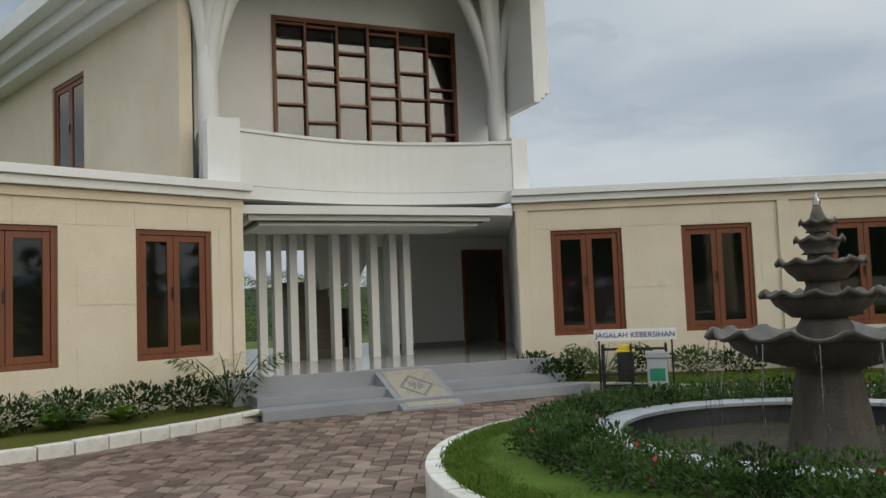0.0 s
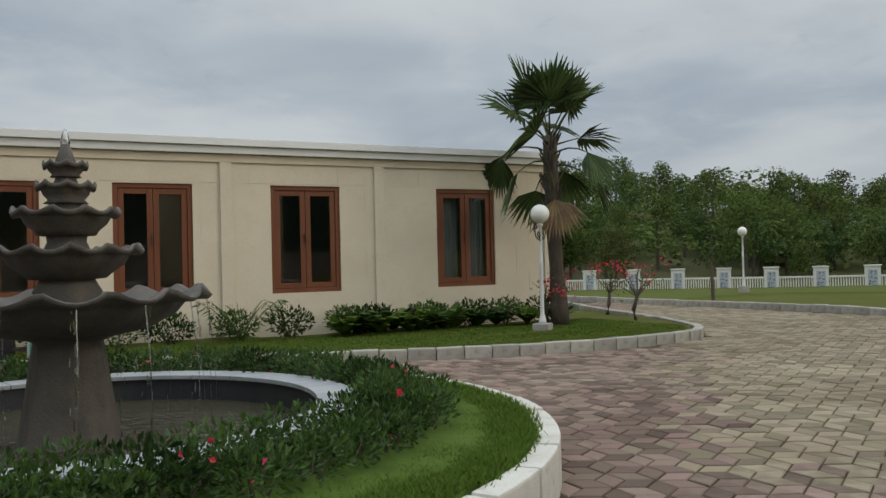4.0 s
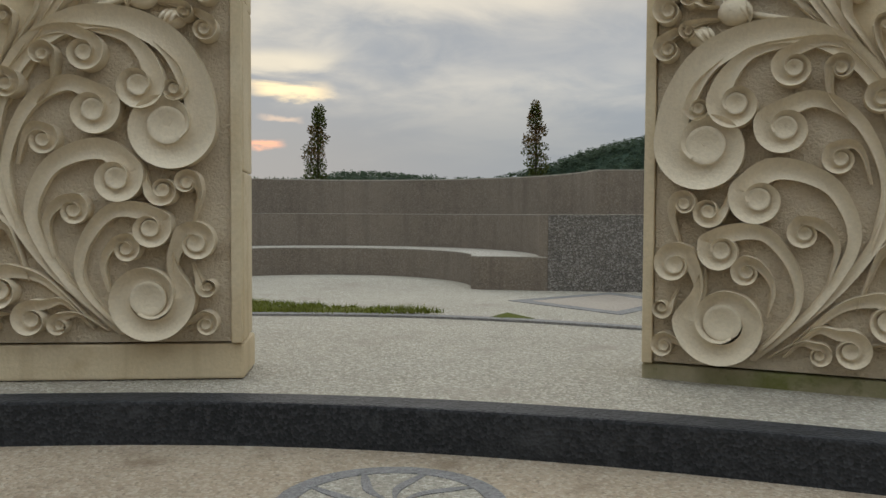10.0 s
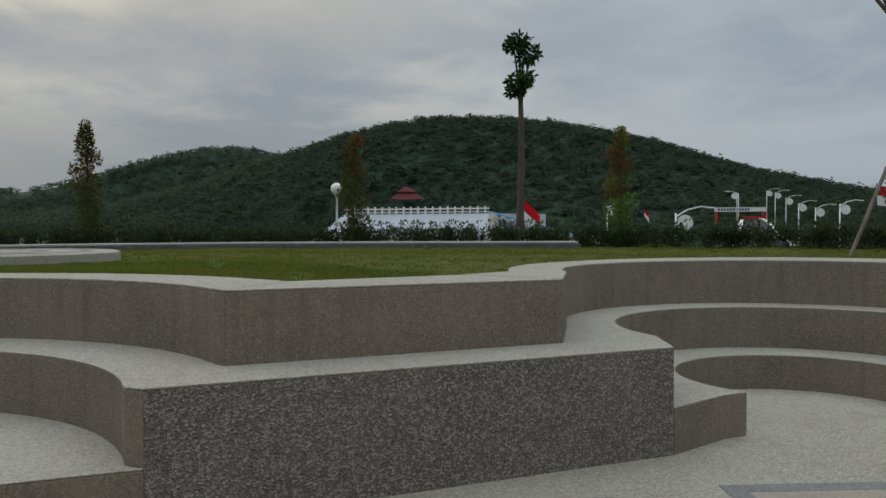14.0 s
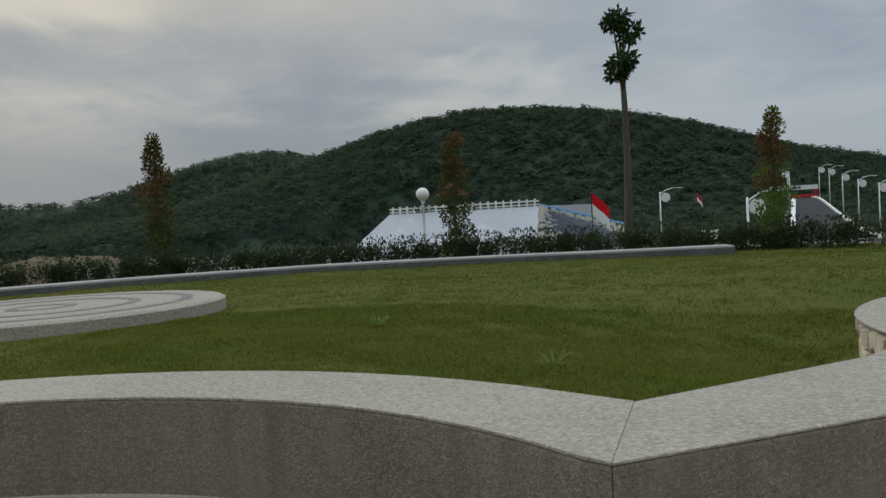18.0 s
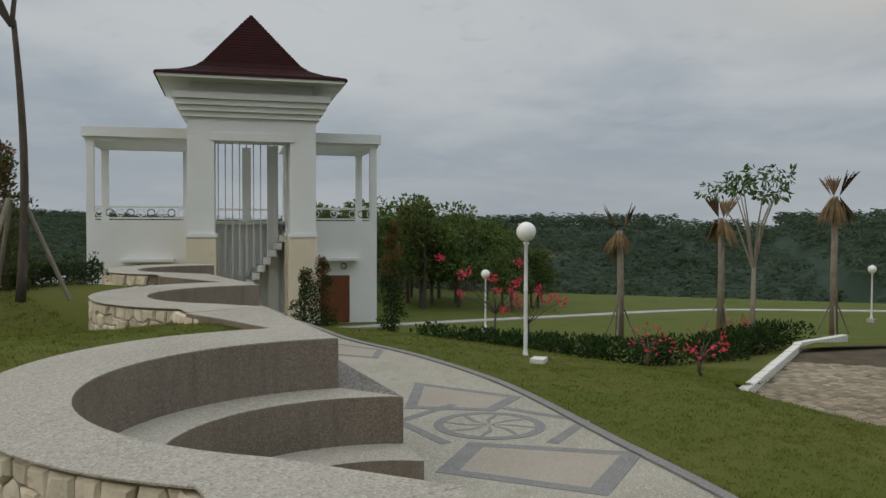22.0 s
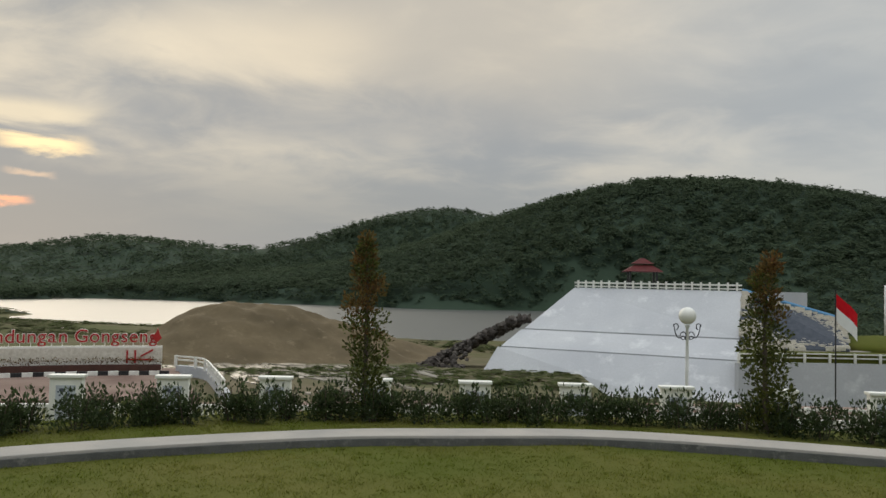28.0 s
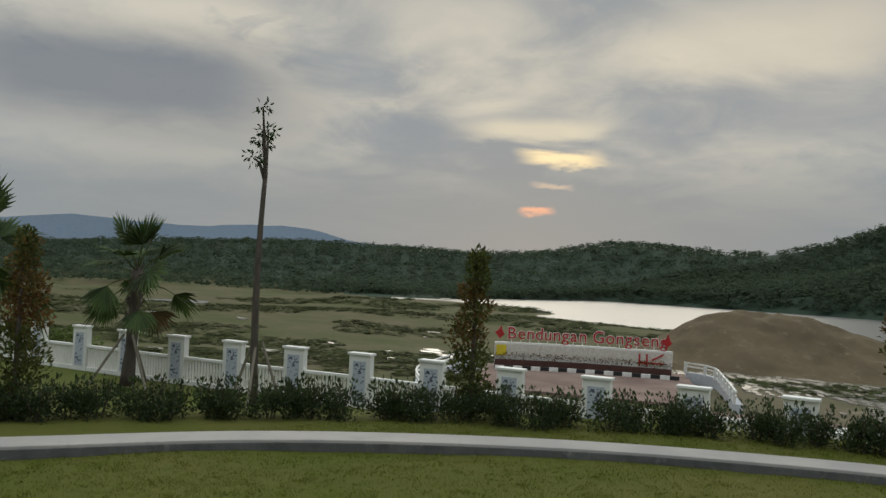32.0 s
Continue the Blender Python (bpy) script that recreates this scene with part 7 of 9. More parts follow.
for k in range(11):
    s = 0.5 + 0.85 * k
    p = LW @ Vector((-s, -0.55, 0))
    shrub("bed_shrub", p.x, p.y, 0.14, 0.42, 0.48, 150 + k, leaf_dark, "low dark green shrub at the foot of the wing", 470, 0.085, 0, "bed shrubs")
    if k in (3, 4, 9):
        strap_plant(p.x - 0.05, p.y - 0.3, 0.13, 260 + k, "bright yellow-green broad-leaved plant at the foot of the wing", leaf_bright, 18, 0.5, 0.075)
    if k in (2, 3, 5, 6, 8):
        p = LW @ Vector((-s - 0.3, -0.85, 0))
        strap_plant(p.x, p.y, 0.14, 240 + k, "yellow-green broad-leaved plant at the foot of the wing", leaf_bright, 18, 0.5, 0.06)
p = LW @ Vector((-0.75, -0.8, 0))
areca(p.x, p.y, 0.14, 1.15, 9, "feathery palm at the corner of the wing")
p = LW @ Vector((-3.2, -0.95, 0))
areca(p.x, p.y, 0.14, 0.7, 10, "small feathery palm before the wing")


def bougainvillea(x, y, z, h, seed, label, flowers=60, leaves=70):
    """A gnarled stem with thin wild twigs and red bracts at their ends."""
    rnd = random.Random(seed)
    t = thing("bougainvillea", x, y, z - 0.03, label, "flowering shrub", "bougainvillea bushes", rnd.uniform(0, 360))
    part("stem", Mesh().tube([(0, 0, 0), (0.05, 0.03, h * 0.2), (-0.03, 0.06, h * 0.42)], [0.06, 0.045, 0.035], 8), bark, t, smooth=True)
    tw, lf, fl = Mesh(), Mesh(), Mesh()
    for k in range(11):
        a = rnd.uniform(0, 6.28)
        e = (h * 0.55 * math.cos(a) * rnd.uniform(0.4, 1), h * 0.55 * math.sin(a) * rnd.uniform(0.4, 1), h * rnd.uniform(0.55, 1.0))
        tw.tube([(-0.03, 0.06, h * 0.4), (e[0] * 0.5, e[1] * 0.5, (h * 0.4 + e[2]) / 2 + 0.08), e], [0.014, 0.009, 0.004], 4)
        leaf_cloud(lf, leaves // 11, (e[0] * 0.8, e[1] * 0.8, e[2] * 0.9), (0.2, 0.2, 0.18), 0.07, rnd)
        if rnd.random() < 0.75:
            leaf_cloud(fl, flowers // 8, e, (0.13, 0.13, 0.11), 0.075, rnd, 0.0, 0.0, 1.3)
    part("twig", tw, bark, t, kind="stuff")
    part("foliage", lf, leaf, t, kind="stuff")
    part("blossom", fl, flower, t, "red papery bracts", kind="stuff")
    return t


for k, (x, y, z, h) in enumerate(((17.6, 4.2, 0.62, 1.9), (19.3, 7.2, 0.5, 1.5), (20.4, 8.8, 0.45, 1.7), (21.2, 9.6, 0.42, 1.6), (18.9, 6.0, 0.55, 1.6), (10.5, 10.9, 0.16, 1.1), (13.4, 13.2, 0.15, 1.3), (14.6, 15.6, 0.1, 1.3), (13.8, 2.4, 0.7, 1.4), (-13.6, -15.7, -0.45, 3.1), (-13.0, -14.4, -0.4, 2.5), (-12.6, -9.6, -0.1, 0.9), (-6.6, -10.3, 0.1, 0.9), (-4.8, -9.2, 0.15, 0.8), (-16, -8.6, -0.3, 1.0))):
    if k == 5:
        bougainvillea(11.5, 13.6, 0.14, 1.15, 300 + k, "red bougainvillea in the bed below the end window", 70)
    else:
        bougainvillea(x, y, min(z, lawn_z(x, y)) if x > 0 else lawn_z(x, y), h, 300 + k, "gnarled bougainvillea with red bracts on the lawn", 240 if k in (9, 10) else 130 if k == 0 else 60, 60 if k not in (8, 11, 12, 13) else 16)


def sapling(x, y, z, h, seed, label):
    rnd = random.Random(seed)
    t = thing("sapling", x, y, z - 0.03, label, "tree", "slim saplings", rnd.uniform(0, 360))
    part("stem", Mesh().tube([(0, 0, 0), (0.03, 0.02, h * 0.5), (0, 0, h)], [0.06, 0.04, 0.015], 7), bark, t)
    m = Mesh()
    for k in range(7):
        s = 0.6 + 0.4 * k / 6
        a = 2.2 * k
        e = (0.42 * math.cos(a) * (1.2 - s * 0.5), 0.42 * math.sin(a) * (1.2 - s * 0.5), h * s)
        m.tube([(0, 0, h * s - 0.12), e], [0.012, 0.005], 4)
        leaf_cloud(m, 14, e, (0.26, 0.26, 0.07), 0.13, rnd, 0.2, 0, 2.5)
    part("crown", m, leaf_dark, t, "tiers of sparse dark leaves")
    return t


sapling(22.0, 11.2, 0.42, 3.3, 1, "slim tiered sapling on the lawn")
sapling(25.5, 13.8, 0.2, 2.6, 2, "thin bare sapling on the lawn")
sapling(24.0, 9.0, 0.5, 2.2, 3, "thin young sapling on the lawn")
sapling(19.5, 17.0, 0.1, 2.0, 4, "small leafy sapling behind the kerb")

# ---- lamps ----
def globe_lamp(x, y, z, h, seed, label, scrolls=False, plinth=True):
    t = thing("garden_lamp", x, y, z, label, "street lamp", "white globe lamps", seed * 37.0)
    part("plinth", Mesh().box(-0.15, 0.15, -0.15, 0.15, -0.1, 0.14), concrete, t, "square concrete plinth", bevel=0.015)
    part("pole", Mesh().lathe([(0.07, 0.14), (0.07, 0.2), (0.045, 0.26), (0.036, 0.34), (0.034, h * 0.55), (0.042, h * 0.56), (0.034, h * 0.57), (0.03, h - 0.3), (0.05, h - 0.28), (0.06, h - 0.24)], 14), pole_white, t, "slim white steel pole", smooth=True)
    part("globe", Mesh().ball((0, 0, h - 0.06), 0.175, 24, 14), globe_mat, t, "white glass globe", smooth=True)
    if scrolls:
        for s in (-1, 1):
            p = [(s * (0.03 + 0.30 * q - 0.02 * math.sin(6 * q)), 0, h - 0.55 + 0.28 * q * q + 0.06 * math.sin(7 * q)) for q in [i / 10 for i in range(11)]]
            p += [(s * (0.28 + 0.06 * math.cos(a)), 0, h - 0.28 + 0.06 * math.sin(a)) for a in [0.4 * i for i in range(12)]]
            part("scroll_arm", Mesh().tube(p, 0.011, 6), dark_metal, t, "wrought scroll")
            p2 = [(s * (0.10 + 0.075 * math.cos(a)), 0, h - 0.46 + 0.075 * math.sin(a)) for a in [0.4 * i for i in range(15)]]
            part("scroll_arm", Mesh().tube(p2, 0.01, 6), dark_metal, t, "wrought scroll")
    return t


globe_lamp(10.55, 12.43, 0.13, 2.2, 1, "white globe lamp on slim pole on the lawn before the wing", True)
globe_lamp(26.2, 22.0, 0.1, 2.25, 2, "white globe lamp on slim pole beyond the drive")
globe_lamp(19.98, 3.88, 0.62, 2.2, 3, "white globe lamp on slim pole on the lawn")
globe_lamp(30.0, 6.8, 0.75, 2.2, 5, "white globe lamp near the white fence")
globe_lamp(12.95, -27.1, 0.95, 2.62, 6, "white globe lamp with wrought scrolls beyond the hedge", True)
globe_lamp(-3.7, -12.15, 0.50, 2.48, 7, "white globe lamp beside the plaza")
globe_lamp(-19.2, -17.7, -1.0, 2.25, 8, "white globe lamp on the far lawn")
globe_lamp(-28.3, -3.4, -1.0, 2.3, 9, "white globe lamp by the far path")
bx = thing("junction_box", -3.05, -11.75, 0.6, "small white concrete box beside the lamp", "box")
part("body", Mesh().box(-0.16, 0.16, -0.12, 0.12, -0.05, 0.2), kerb_white, bx, bevel=0.012)
sp = thing("spotlight", 10.13, 1.86, 0.50, "small black floodlight on a step block", "spotlight", rz=-60)
part("bracket", Mesh().box(-0.07, 0.07, -0.015, 0.015, 0.0, 0.02).box(-0.075, -0.06, -0.012, 0.012, 0.0, 0.1).box(0.06, 0.075, -0.012, 0.012, 0.0, 0.1), dark_metal, sp)
part("head", Mesh().box(-0.06, 0.06, -0.02, 0.03, -0.05, 0.08, pose(0, 0, 0.1, -25)), dark_metal, sp, bevel=0.006)
part("lens", Mesh().box(-0.05, 0.05, -0.028, -0.021, -0.04, 0.07, pose(0, 0, 0.1, -25)), globe_mat, sp, "pale glass lens")

# ---- fences ----
def fence_run(name, line, spacing, pw, ph, z_of, label, group, rot_mosaic=True, skip=None):
    rnd = random.Random(len(name))
    pts = [p for p in even(line, spacing)]
    proto = None
    bars = None
    for i, (x, y, a) in enumerate(pts):
        if skip and skip(x, y):
            continue
        z = z_of(x, y)
        m = pose(x, y, z, 0, 0, math.degrees(a))
        if proto is None:
            proto = thing("fence_post", 0, 0, 0, "white masonry fence post with blue-grey mosaic panel", "fence post", group)
            part("body", Mesh().box(-pw / 2, pw / 2, -0.09, 0.09, -0.3, ph), fence_white, proto, bevel=0.012)
            part("cap", Mesh().box(-pw / 2 - 0.03, pw / 2 + 0.03, -0.13, 0.13, ph + 0.002, ph + 0.06), fence_white, proto, "projecting cap", bevel=0.01)
            for s in (-1, 1):
                y0, y1 = (s * 0.092, s * 0.1) if s > 0 else (-0.1, -0.092)
                part("panel", Mesh().box(-pw / 2 + 0.12, pw / 2 - 0.12, y0, y1, 0.12, ph - 0.14), mosaic, proto, "blue-grey mosaic panel")
                tl = Mesh()
                for k in range(34):
                    u, w = rnd.uniform(-pw / 2 + 0.14, pw / 2 - 0.2), rnd.uniform(0.14, ph - 0.2)
                    tl.box(u, u + rnd.uniform(0.03, 0.07), min(y0, s * 0.104), max(y1, s * 0.104), w, w + rnd.uniform(0.015, 0.05))
                part("mosaic", tl, mosaic_dark, proto, "dark slate mosaic chips", kind="stuff")
            proto.matrix_basis = m
        else:
            copy_thing(proto, m)
        if i + 1 < len(pts):
            x2, y2, _ = pts[i + 1]
            if skip and skip(x2, y2):
                continue
            z2 = z_of(x2, y2)
            L = math.hypot(x2 - x, y2 - y)
            if bars is None:
                bars = thing("railing", 0, 0, 0, "white concrete railing with narrow uprights", "railing", group + " panels")
                n = 13
                part("top_rail", Mesh().box(pw / 2, spacing - pw / 2, -0.06, 0.06, 0.66, 0.74), fence_white, bars, bevel=0.008)
                part("base_rail", Mesh().box(pw / 2, spacing - pw / 2, -0.07, 0.07, -0.25, 0.1), fence_white, bars, bevel=0.008)
                for k in range(n):
                    u = pw / 2 + (k + 0.5) * (spacing - pw) / n
                    part("upright", Mesh().box(u - 0.022, u + 0.022, -0.025, 0.025, 0.1, 0.66), fence_white, bars)
                b = bars
            else:
                b = copy_thing(bars, Matrix.Identity(4))
            b.matrix_basis = Matrix.Translation((x, y, z)) @ Matrix.Rotation(math.atan2(y2 - y, x2 - x), 4, "Z") @ Matrix.Rotation(-math.atan2(z2 - z, L), 4, "Y") @ Matrix.Diagonal((math.hypot(L, z2 - z) / spacing, 1, 1, 1))


fence_run("south", FENCE_S, 1.95, 0.6, 1.24, lambda x, y: 0.86 + 0.0 * x, "", "fence posts along the southern edge")
fence_run("east", FENCE_E, 1.95, 0.6, 1.1, lambda x, y: -0.30 + 0.9 * step01((24 - y) / 26), "", "fence posts along the eastern edge", skip=lambda x, y: y < -11)

# ---- the white gate tower ----
TW = Matrix.Translation((-17.55, -27.6, -1.05)) @ Matrix.Rotation(math.atan2(0.82, -0.573), 4, "Z")
tower = new("lookout_tower")
tower.matrix_basis = TW
tagged(tower, "white lookout tower with maroon hipped roof and side terraces", "building")


def tp(name, mesh, mat, label="", **kw):
    return part(name, mesh, mat, tower, label, **kw)


# local x runs along the front, local -y faces the plaza
HX = 5.65
for sgn in (-1, 1):
    x0, x1 = (-HX, -1.9) if sgn < 0 else (1.9, HX)
    tp("side_block", Mesh().box(x0, x1, 0, 4.2, 0, 4.25), white, "plain white lower block", bevel=0.01)
    tp("terrace_roof", Mesh().box(x0 - (0.15 if sgn < 0 else 0), x1 + (0.15 if sgn > 0 else 0), -0.15, 4.35, 7.45, 7.85), white, "flat white terrace roof", bevel=0.01)
    tp("roof_lip", Mesh().box(x0 - 0.05, x1 + 0.05, 0.0, 4.2, 7.3, 7.45), ceiling_mat)
    xo = x0 if sgn < 0 else x1 - 0.28
    for px, py in ((xo, 0.02), (xo, 3.9), (x1 - 0.4 if sgn < 0 else x0 + 0.12, 3.9)):
        tp("terrace_post", Mesh().box(px, px + 0.28, py, py + 0.28, 4.25, 7.3), white, "square white post", bevel=0.008)
    rail = tp("terrace_rail", Mesh().box(x0 + 0.3, x1 - 0.02, 0.08, 0.16, 4.72, 4.8).box(x0 + 0.3, x1 - 0.02, 0.08, 0.16, 4.3, 4.36), white, "pierced gilt-patterned railing")
    for k in range(9):
        u = x0 + 0.45 + k * 0.38
        part("rail_ornament", Mesh().tube([(u + 0.14 * math.cos(a), 0.12, 4.54 + 0.14 * math.sin(a)) for a in [0.55 * i for i in range(12)]], 0.022, 5), palm_dry if k % 2 else white, rail)
    dx = -3.4 if sgn < 0 else 3.9
    tp("door_leaf", Mesh().box(dx - 0.6, dx + 0.6, -0.04, 0.02, 0.05, 2.0), wood, "dark brown door", bevel=0.01)
    tp("door_hood", Mesh().box(dx - 0.95, dx + 0.95, -0.45, 0.0, 2.62, 2.74), white, "thin white hood", bevel=0.008)
    for q in (-0.35, 0.35):
        tp("vent", Mesh().tube([(dx + q + 0.12 * math.cos(a), -0.02, 2.38 + 0.12 * math.sin(a)) for a in [0.53 * i for i in range(13)]], 0.02, 5), dark_metal, "round pierced vent")
# projecting porch: four piers carry the cornice and roof
for px in (-1.8, 1.85):
    for py in (-3.1, -0.9):
        tp("pier_base", Mesh().box(px - 0.04, px + 0.99, py - 0.04, py + 0.95, 0, 3.7), sandstone, "cream stone pier base", bevel=0.012)
        tp("pier", Mesh().box(px, px + 0.95, py, py + 0.9, 3.7, 7.3), white, "square white pier", bevel=0.012)
        tp("pier_band", Mesh().box(px - 0.07, px + 1.02, py - 0.07, py + 0.98, 3.62, 3.76), white, "plain band")
tp("lintel", Mesh().box(-1.8, 2.8, -3.1, 0.0, 7.3, 8.0).box(-1.0, 2.0, -3.16, -3.1, 7.12, 7.42), white, "white lintel", bevel=0.012)
for k, (o, z0, z1) in enumerate(((0.12, 7.95, 8.15), (0.24, 8.15, 8.35), (0.36, 8.35, 8.56), (0.48, 8.56, 8.8))):
    tp("cornice_step", Mesh().box(-1.8 - o, 2.8 + o, -3.1 - o, 0.3 + o, z0, z1), white, "stepped white cornice", bevel=0.01)
tp("frieze", Mesh().box(-1.7, 2.7, -3.0, 0.2, 8.8, 9.2), white)
RX = 0.5
rf = Mesh()
lev = [(3.35, 9.3), (3.3, 9.4), (2.55, 9.58), (2.05, 9.78), (1.74, 10.02), (0.9, 11.05), (0.03, 12.12)]
for r, z in lev:
    rf.v += [(RX - r, -1.4 - r * 0.82, z), (RX + r, -1.4 - r * 0.82, z), (RX + r, -1.4 + r * 0.82, z), (RX - r, -1.4 + r * 0.82, z)]
for i in range(len(lev) - 1):
    for j in range(4):
        rf.f.append((4 * i + j, 4 * i + (j + 1) % 4, 4 * i + 4 + (j + 1) % 4, 4 * i + 4 + j))
rf.f += [(3, 2, 1, 0), (24, 25, 26, 27)]
roof = tp("roof", rf, roof_tile, "steep maroon tiled roof with flared eaves")
for i in range(26):
    s = i / 26
    # courses of tiles as thin raised bands
    z = 9.44 + 2.66 * s ** 1.25
    for (ra, za), (rb, zb) in zip(lev[1:], lev[2:]):
        if za <= z < zb:
            r = ra + (rb - ra) * (z - za) / (zb - za)
    q = r + 0.025
    part("tile_course", Mesh().band([(-r + 0.02, -1.4 - r * 0.82 + 0.02), (r - 0.02, -1.4 - r * 0.82 + 0.02), (r - 0.02, -1.4 + r * 0.82 - 0.02), (-r + 0.02, -1.4 + r * 0.82 - 0.02), (-r + 0.02, -1.4 - r * 0.82 + 0.02)], [(-q, -1.4 - q * 0.82), (q, -1.4 - q * 0.82), (q, -1.4 + q * 0.82), (-q, -1.4 + q * 0.82), (-q, -1.4 - q * 0.82)], z - 0.03, z), roof_tile, roof, place=pose(RX, 0, 0))
tp("eave_soffit", Mesh().box(RX - 3.25, RX + 3.25, -1.4 - 2.7, -1.4 + 2.7, 9.2, 9.3), ceiling_mat, "white soffit")
tp("hall_back", Mesh().box(-1.85, 1.85, 3.9, 4.1, 0, 4.25).box(-1.85, 1.85, 0.5, 3.9, 4.1, 4.25), white, "white rear wall and landing")
tp("rear_post", Mesh().box(-1.6, -1.2, 0.2, 0.6, 0, 7.3).box(1.2, 1.6, 0.2, 0.6, 0, 7.3).box(0.2, 0.55, 1.4, 1.75, 0, 7.3), white, "square white post")
for k in range(9):
    u = -0.75 + 0.27 * k
    tp("hanging_rod", Mesh().box(u - 0.02, u + 0.02, -0.62, -0.58, 1.6 + 0.16 * k, 7.3), white, "slim white rod")
for k in range(12):
    tp("stair_step", Mesh().box(-0.8 + 0.22 * k, -0.5 + 0.22 * k, -0.6, 0.45, 0.3 * k + 0.1, 0.3 * k + 0.36), white, "white stair step", bevel=0.005)
tp("terrace_rail_middle", Mesh().box(-1.8, 1.8, 3.3, 3.38, 4.7, 4.8).box(-1.8, 1.8, 3.3, 3.38, 4.3, 4.36), white)

tp("stair_flank", Mesh().prism([(-0.9, 0.0), (1.9, 0.0), (1.9, 3.9), (-0.9, 0.2)], 0.47, 0.6, Matrix(((1, 0, 0, 0), (0, 0, 1, 0), (0, 1, 0, 0), (0, 0, 0, 1)))), white, "pale stair flank wall")
tp("stair_wall", Mesh().box(-1.85, 1.85, 0.9, 1.05, 0.0, 4.1), white, "pale wall behind the stair")

# ---- far forecourt path and bed hedge on the west lawn ----
wp = smooth_line([(-16.5, -24.2), (-20.1, -21.1), (-25.2, -15.9), (-29.6, -11.4), (-31.5, -7.9), (-34, 1)], 6)
setting("west_path", Mesh().band(wp, offset_line(wp, 0.7), lambda x, y: lawn_z(x, y) - 0.3, lambda x, y: lawn_z(x, y) + 0.05), concrete, "pale concrete path over the far lawn", "path")
bh = random.Random(8)
for x, y, a in even(smooth_line([(-12.6, -17.6), (-11.0, -14.4), (-10.4, -11.4), (-11.8, -8.9), (-14.4, -7.4)], 6) + smooth_line([(-13.4, -7.9), (-11.4, -10.6), (-11.6, -13.0), (-13.2, -16.4)], 6), 0.55):
    shrub("bed_shrub", x + bh.uniform(-0.3, 0.3), y + bh.uniform(-0.3, 0.3), lawn_z(x, y), 0.55, 0.7, int(x * 100) % 997, leaf_dark, "dark leafy shrub in the long bed by the path", 260, 0.12, 1 if bh.random() < 0.2 else 0, "shrubs of the long bed")

# ---- dam, spillway and road ----
dam = thing("spillway", 0, 0, 0, "broad pale concrete spillway slope with balustrade on top", "dam")
crest = [(31.4, -113.1), (11.5, -109.0)]
mid1, mid2, foot = [(36.2, -106.8), (11.7, -103.0)], [(38.2, -103.5), (11.8, -99.0)], [(41.0, -99.5), (11.9, -92.5)]
def slab_face(a, b, za, zb, name):
    m = Mesh()
    m.v = [(*a[0], za), (*a[1], za), (*b[1], zb), (*b[0], zb), (*a[0], za - 9), (*a[1], za - 9), (*b[1], zb - 4), (*b[0], zb - 4)]
    m.f = [(0, 3, 2, 1), (3, 7, 6, 2), (0, 4, 7, 3), (1, 2, 6, 5), (0, 1, 5, 4)]
    return part(name, m, spill_mat, dam, "pale concrete slab")
slab_face(crest, mid1, 4.2, -0.84, "upper_slab")
slab_face([(36.6, -106.6), (11.7, -102.8)], mid2, -1.0, -2.86, "middle_slab")
slab_face([(38.6, -103.3), (11.8, -98.8)], foot, -3.0, -8.6, "lower_slab")
part("crest_top", Mesh().prism([(31.4, -113.1), (11.5, -109.0), (4, -118), (24, -128), (33, -124)], -6, 4.2), spill_mat, dam, "flat crest")
bd = Vector((crest[1][0] - crest[0][0], crest[1][1] - crest[0][1]))
for k in range(20):
    p = Vector(crest[0]) + bd * (k + 0.5) / 20
    part("baluster", Mesh().box(p.x - 0.12, p.x + 0.12, p.y - 0.12, p.y + 0.12, 4.2, 5.15), fence_white, dam)
part("balustrade_rail", Mesh().band([crest[0], crest[1]], offset_line([crest[0], crest[1]], 0.15), 4.75, 4.95), fence_white, dam)
for x0, x1, z0, z1 in ((crest[0][0], crest[0][0] - 19, 4.35, 4.5),):
    part("balustrade_rail", Mesh().band([crest[0], crest[1]], offset_line([crest[0], crest[1]], 0.12), z0, z1), fence_white, dam)
st = Mesh()
rnd = random.Random(12)
for k in range(1500):
    x, y = rnd.uniform(37.5, 58), rnd.uniform(-117, -100)
    h = -8 + max(0.0, 8.2 - (x - 37.5) * 0.52 - max(0, (y + 106)) * 1.1) + rnd.uniform(-0.3, 0.3)
    if x < 42.5 and y > -106:
        continue
    s = rnd.uniform(0.2, 0.5)
    b0 = len(st.v)
    st.ball((x, y, h), s, 6, 4, (rnd.uniform(0.7, 1.2), rnd.uniform(0.7, 1.2), rnd.uniform(0.5, 0.9)))
    for i in range(b0, len(st.v)):
        p = st.v[i]
        st.v[i] = (p[0] + rnd.uniform(-0.1, 0.1), p[1] + rnd.uniform(-0.1, 0.1), p[2] + rnd.uniform(-0.1, 0.1))
part("riprap", st, riprap_mat, None, "heap of dark broken rock beside the spillway", kind="stuff", category="rocks")
dull_red = material("dull_red_roof", (0.12, 0.018, 0.018), 0.7, (0.08, 0.014, 0.014), 2, 40, 0.1, 0.2)
blue_paint = material("blue_paint", (0.12, 0.32, 0.55), 0.6, (0.10, 0.27, 0.48), 2, 30, 0.05, 0.1)
slate = material("dark_slate_bank", (0.085, 0.095, 0.115), 0.8, (0.055, 0.063, 0.080), 2, 30, 0.2, 0.4)
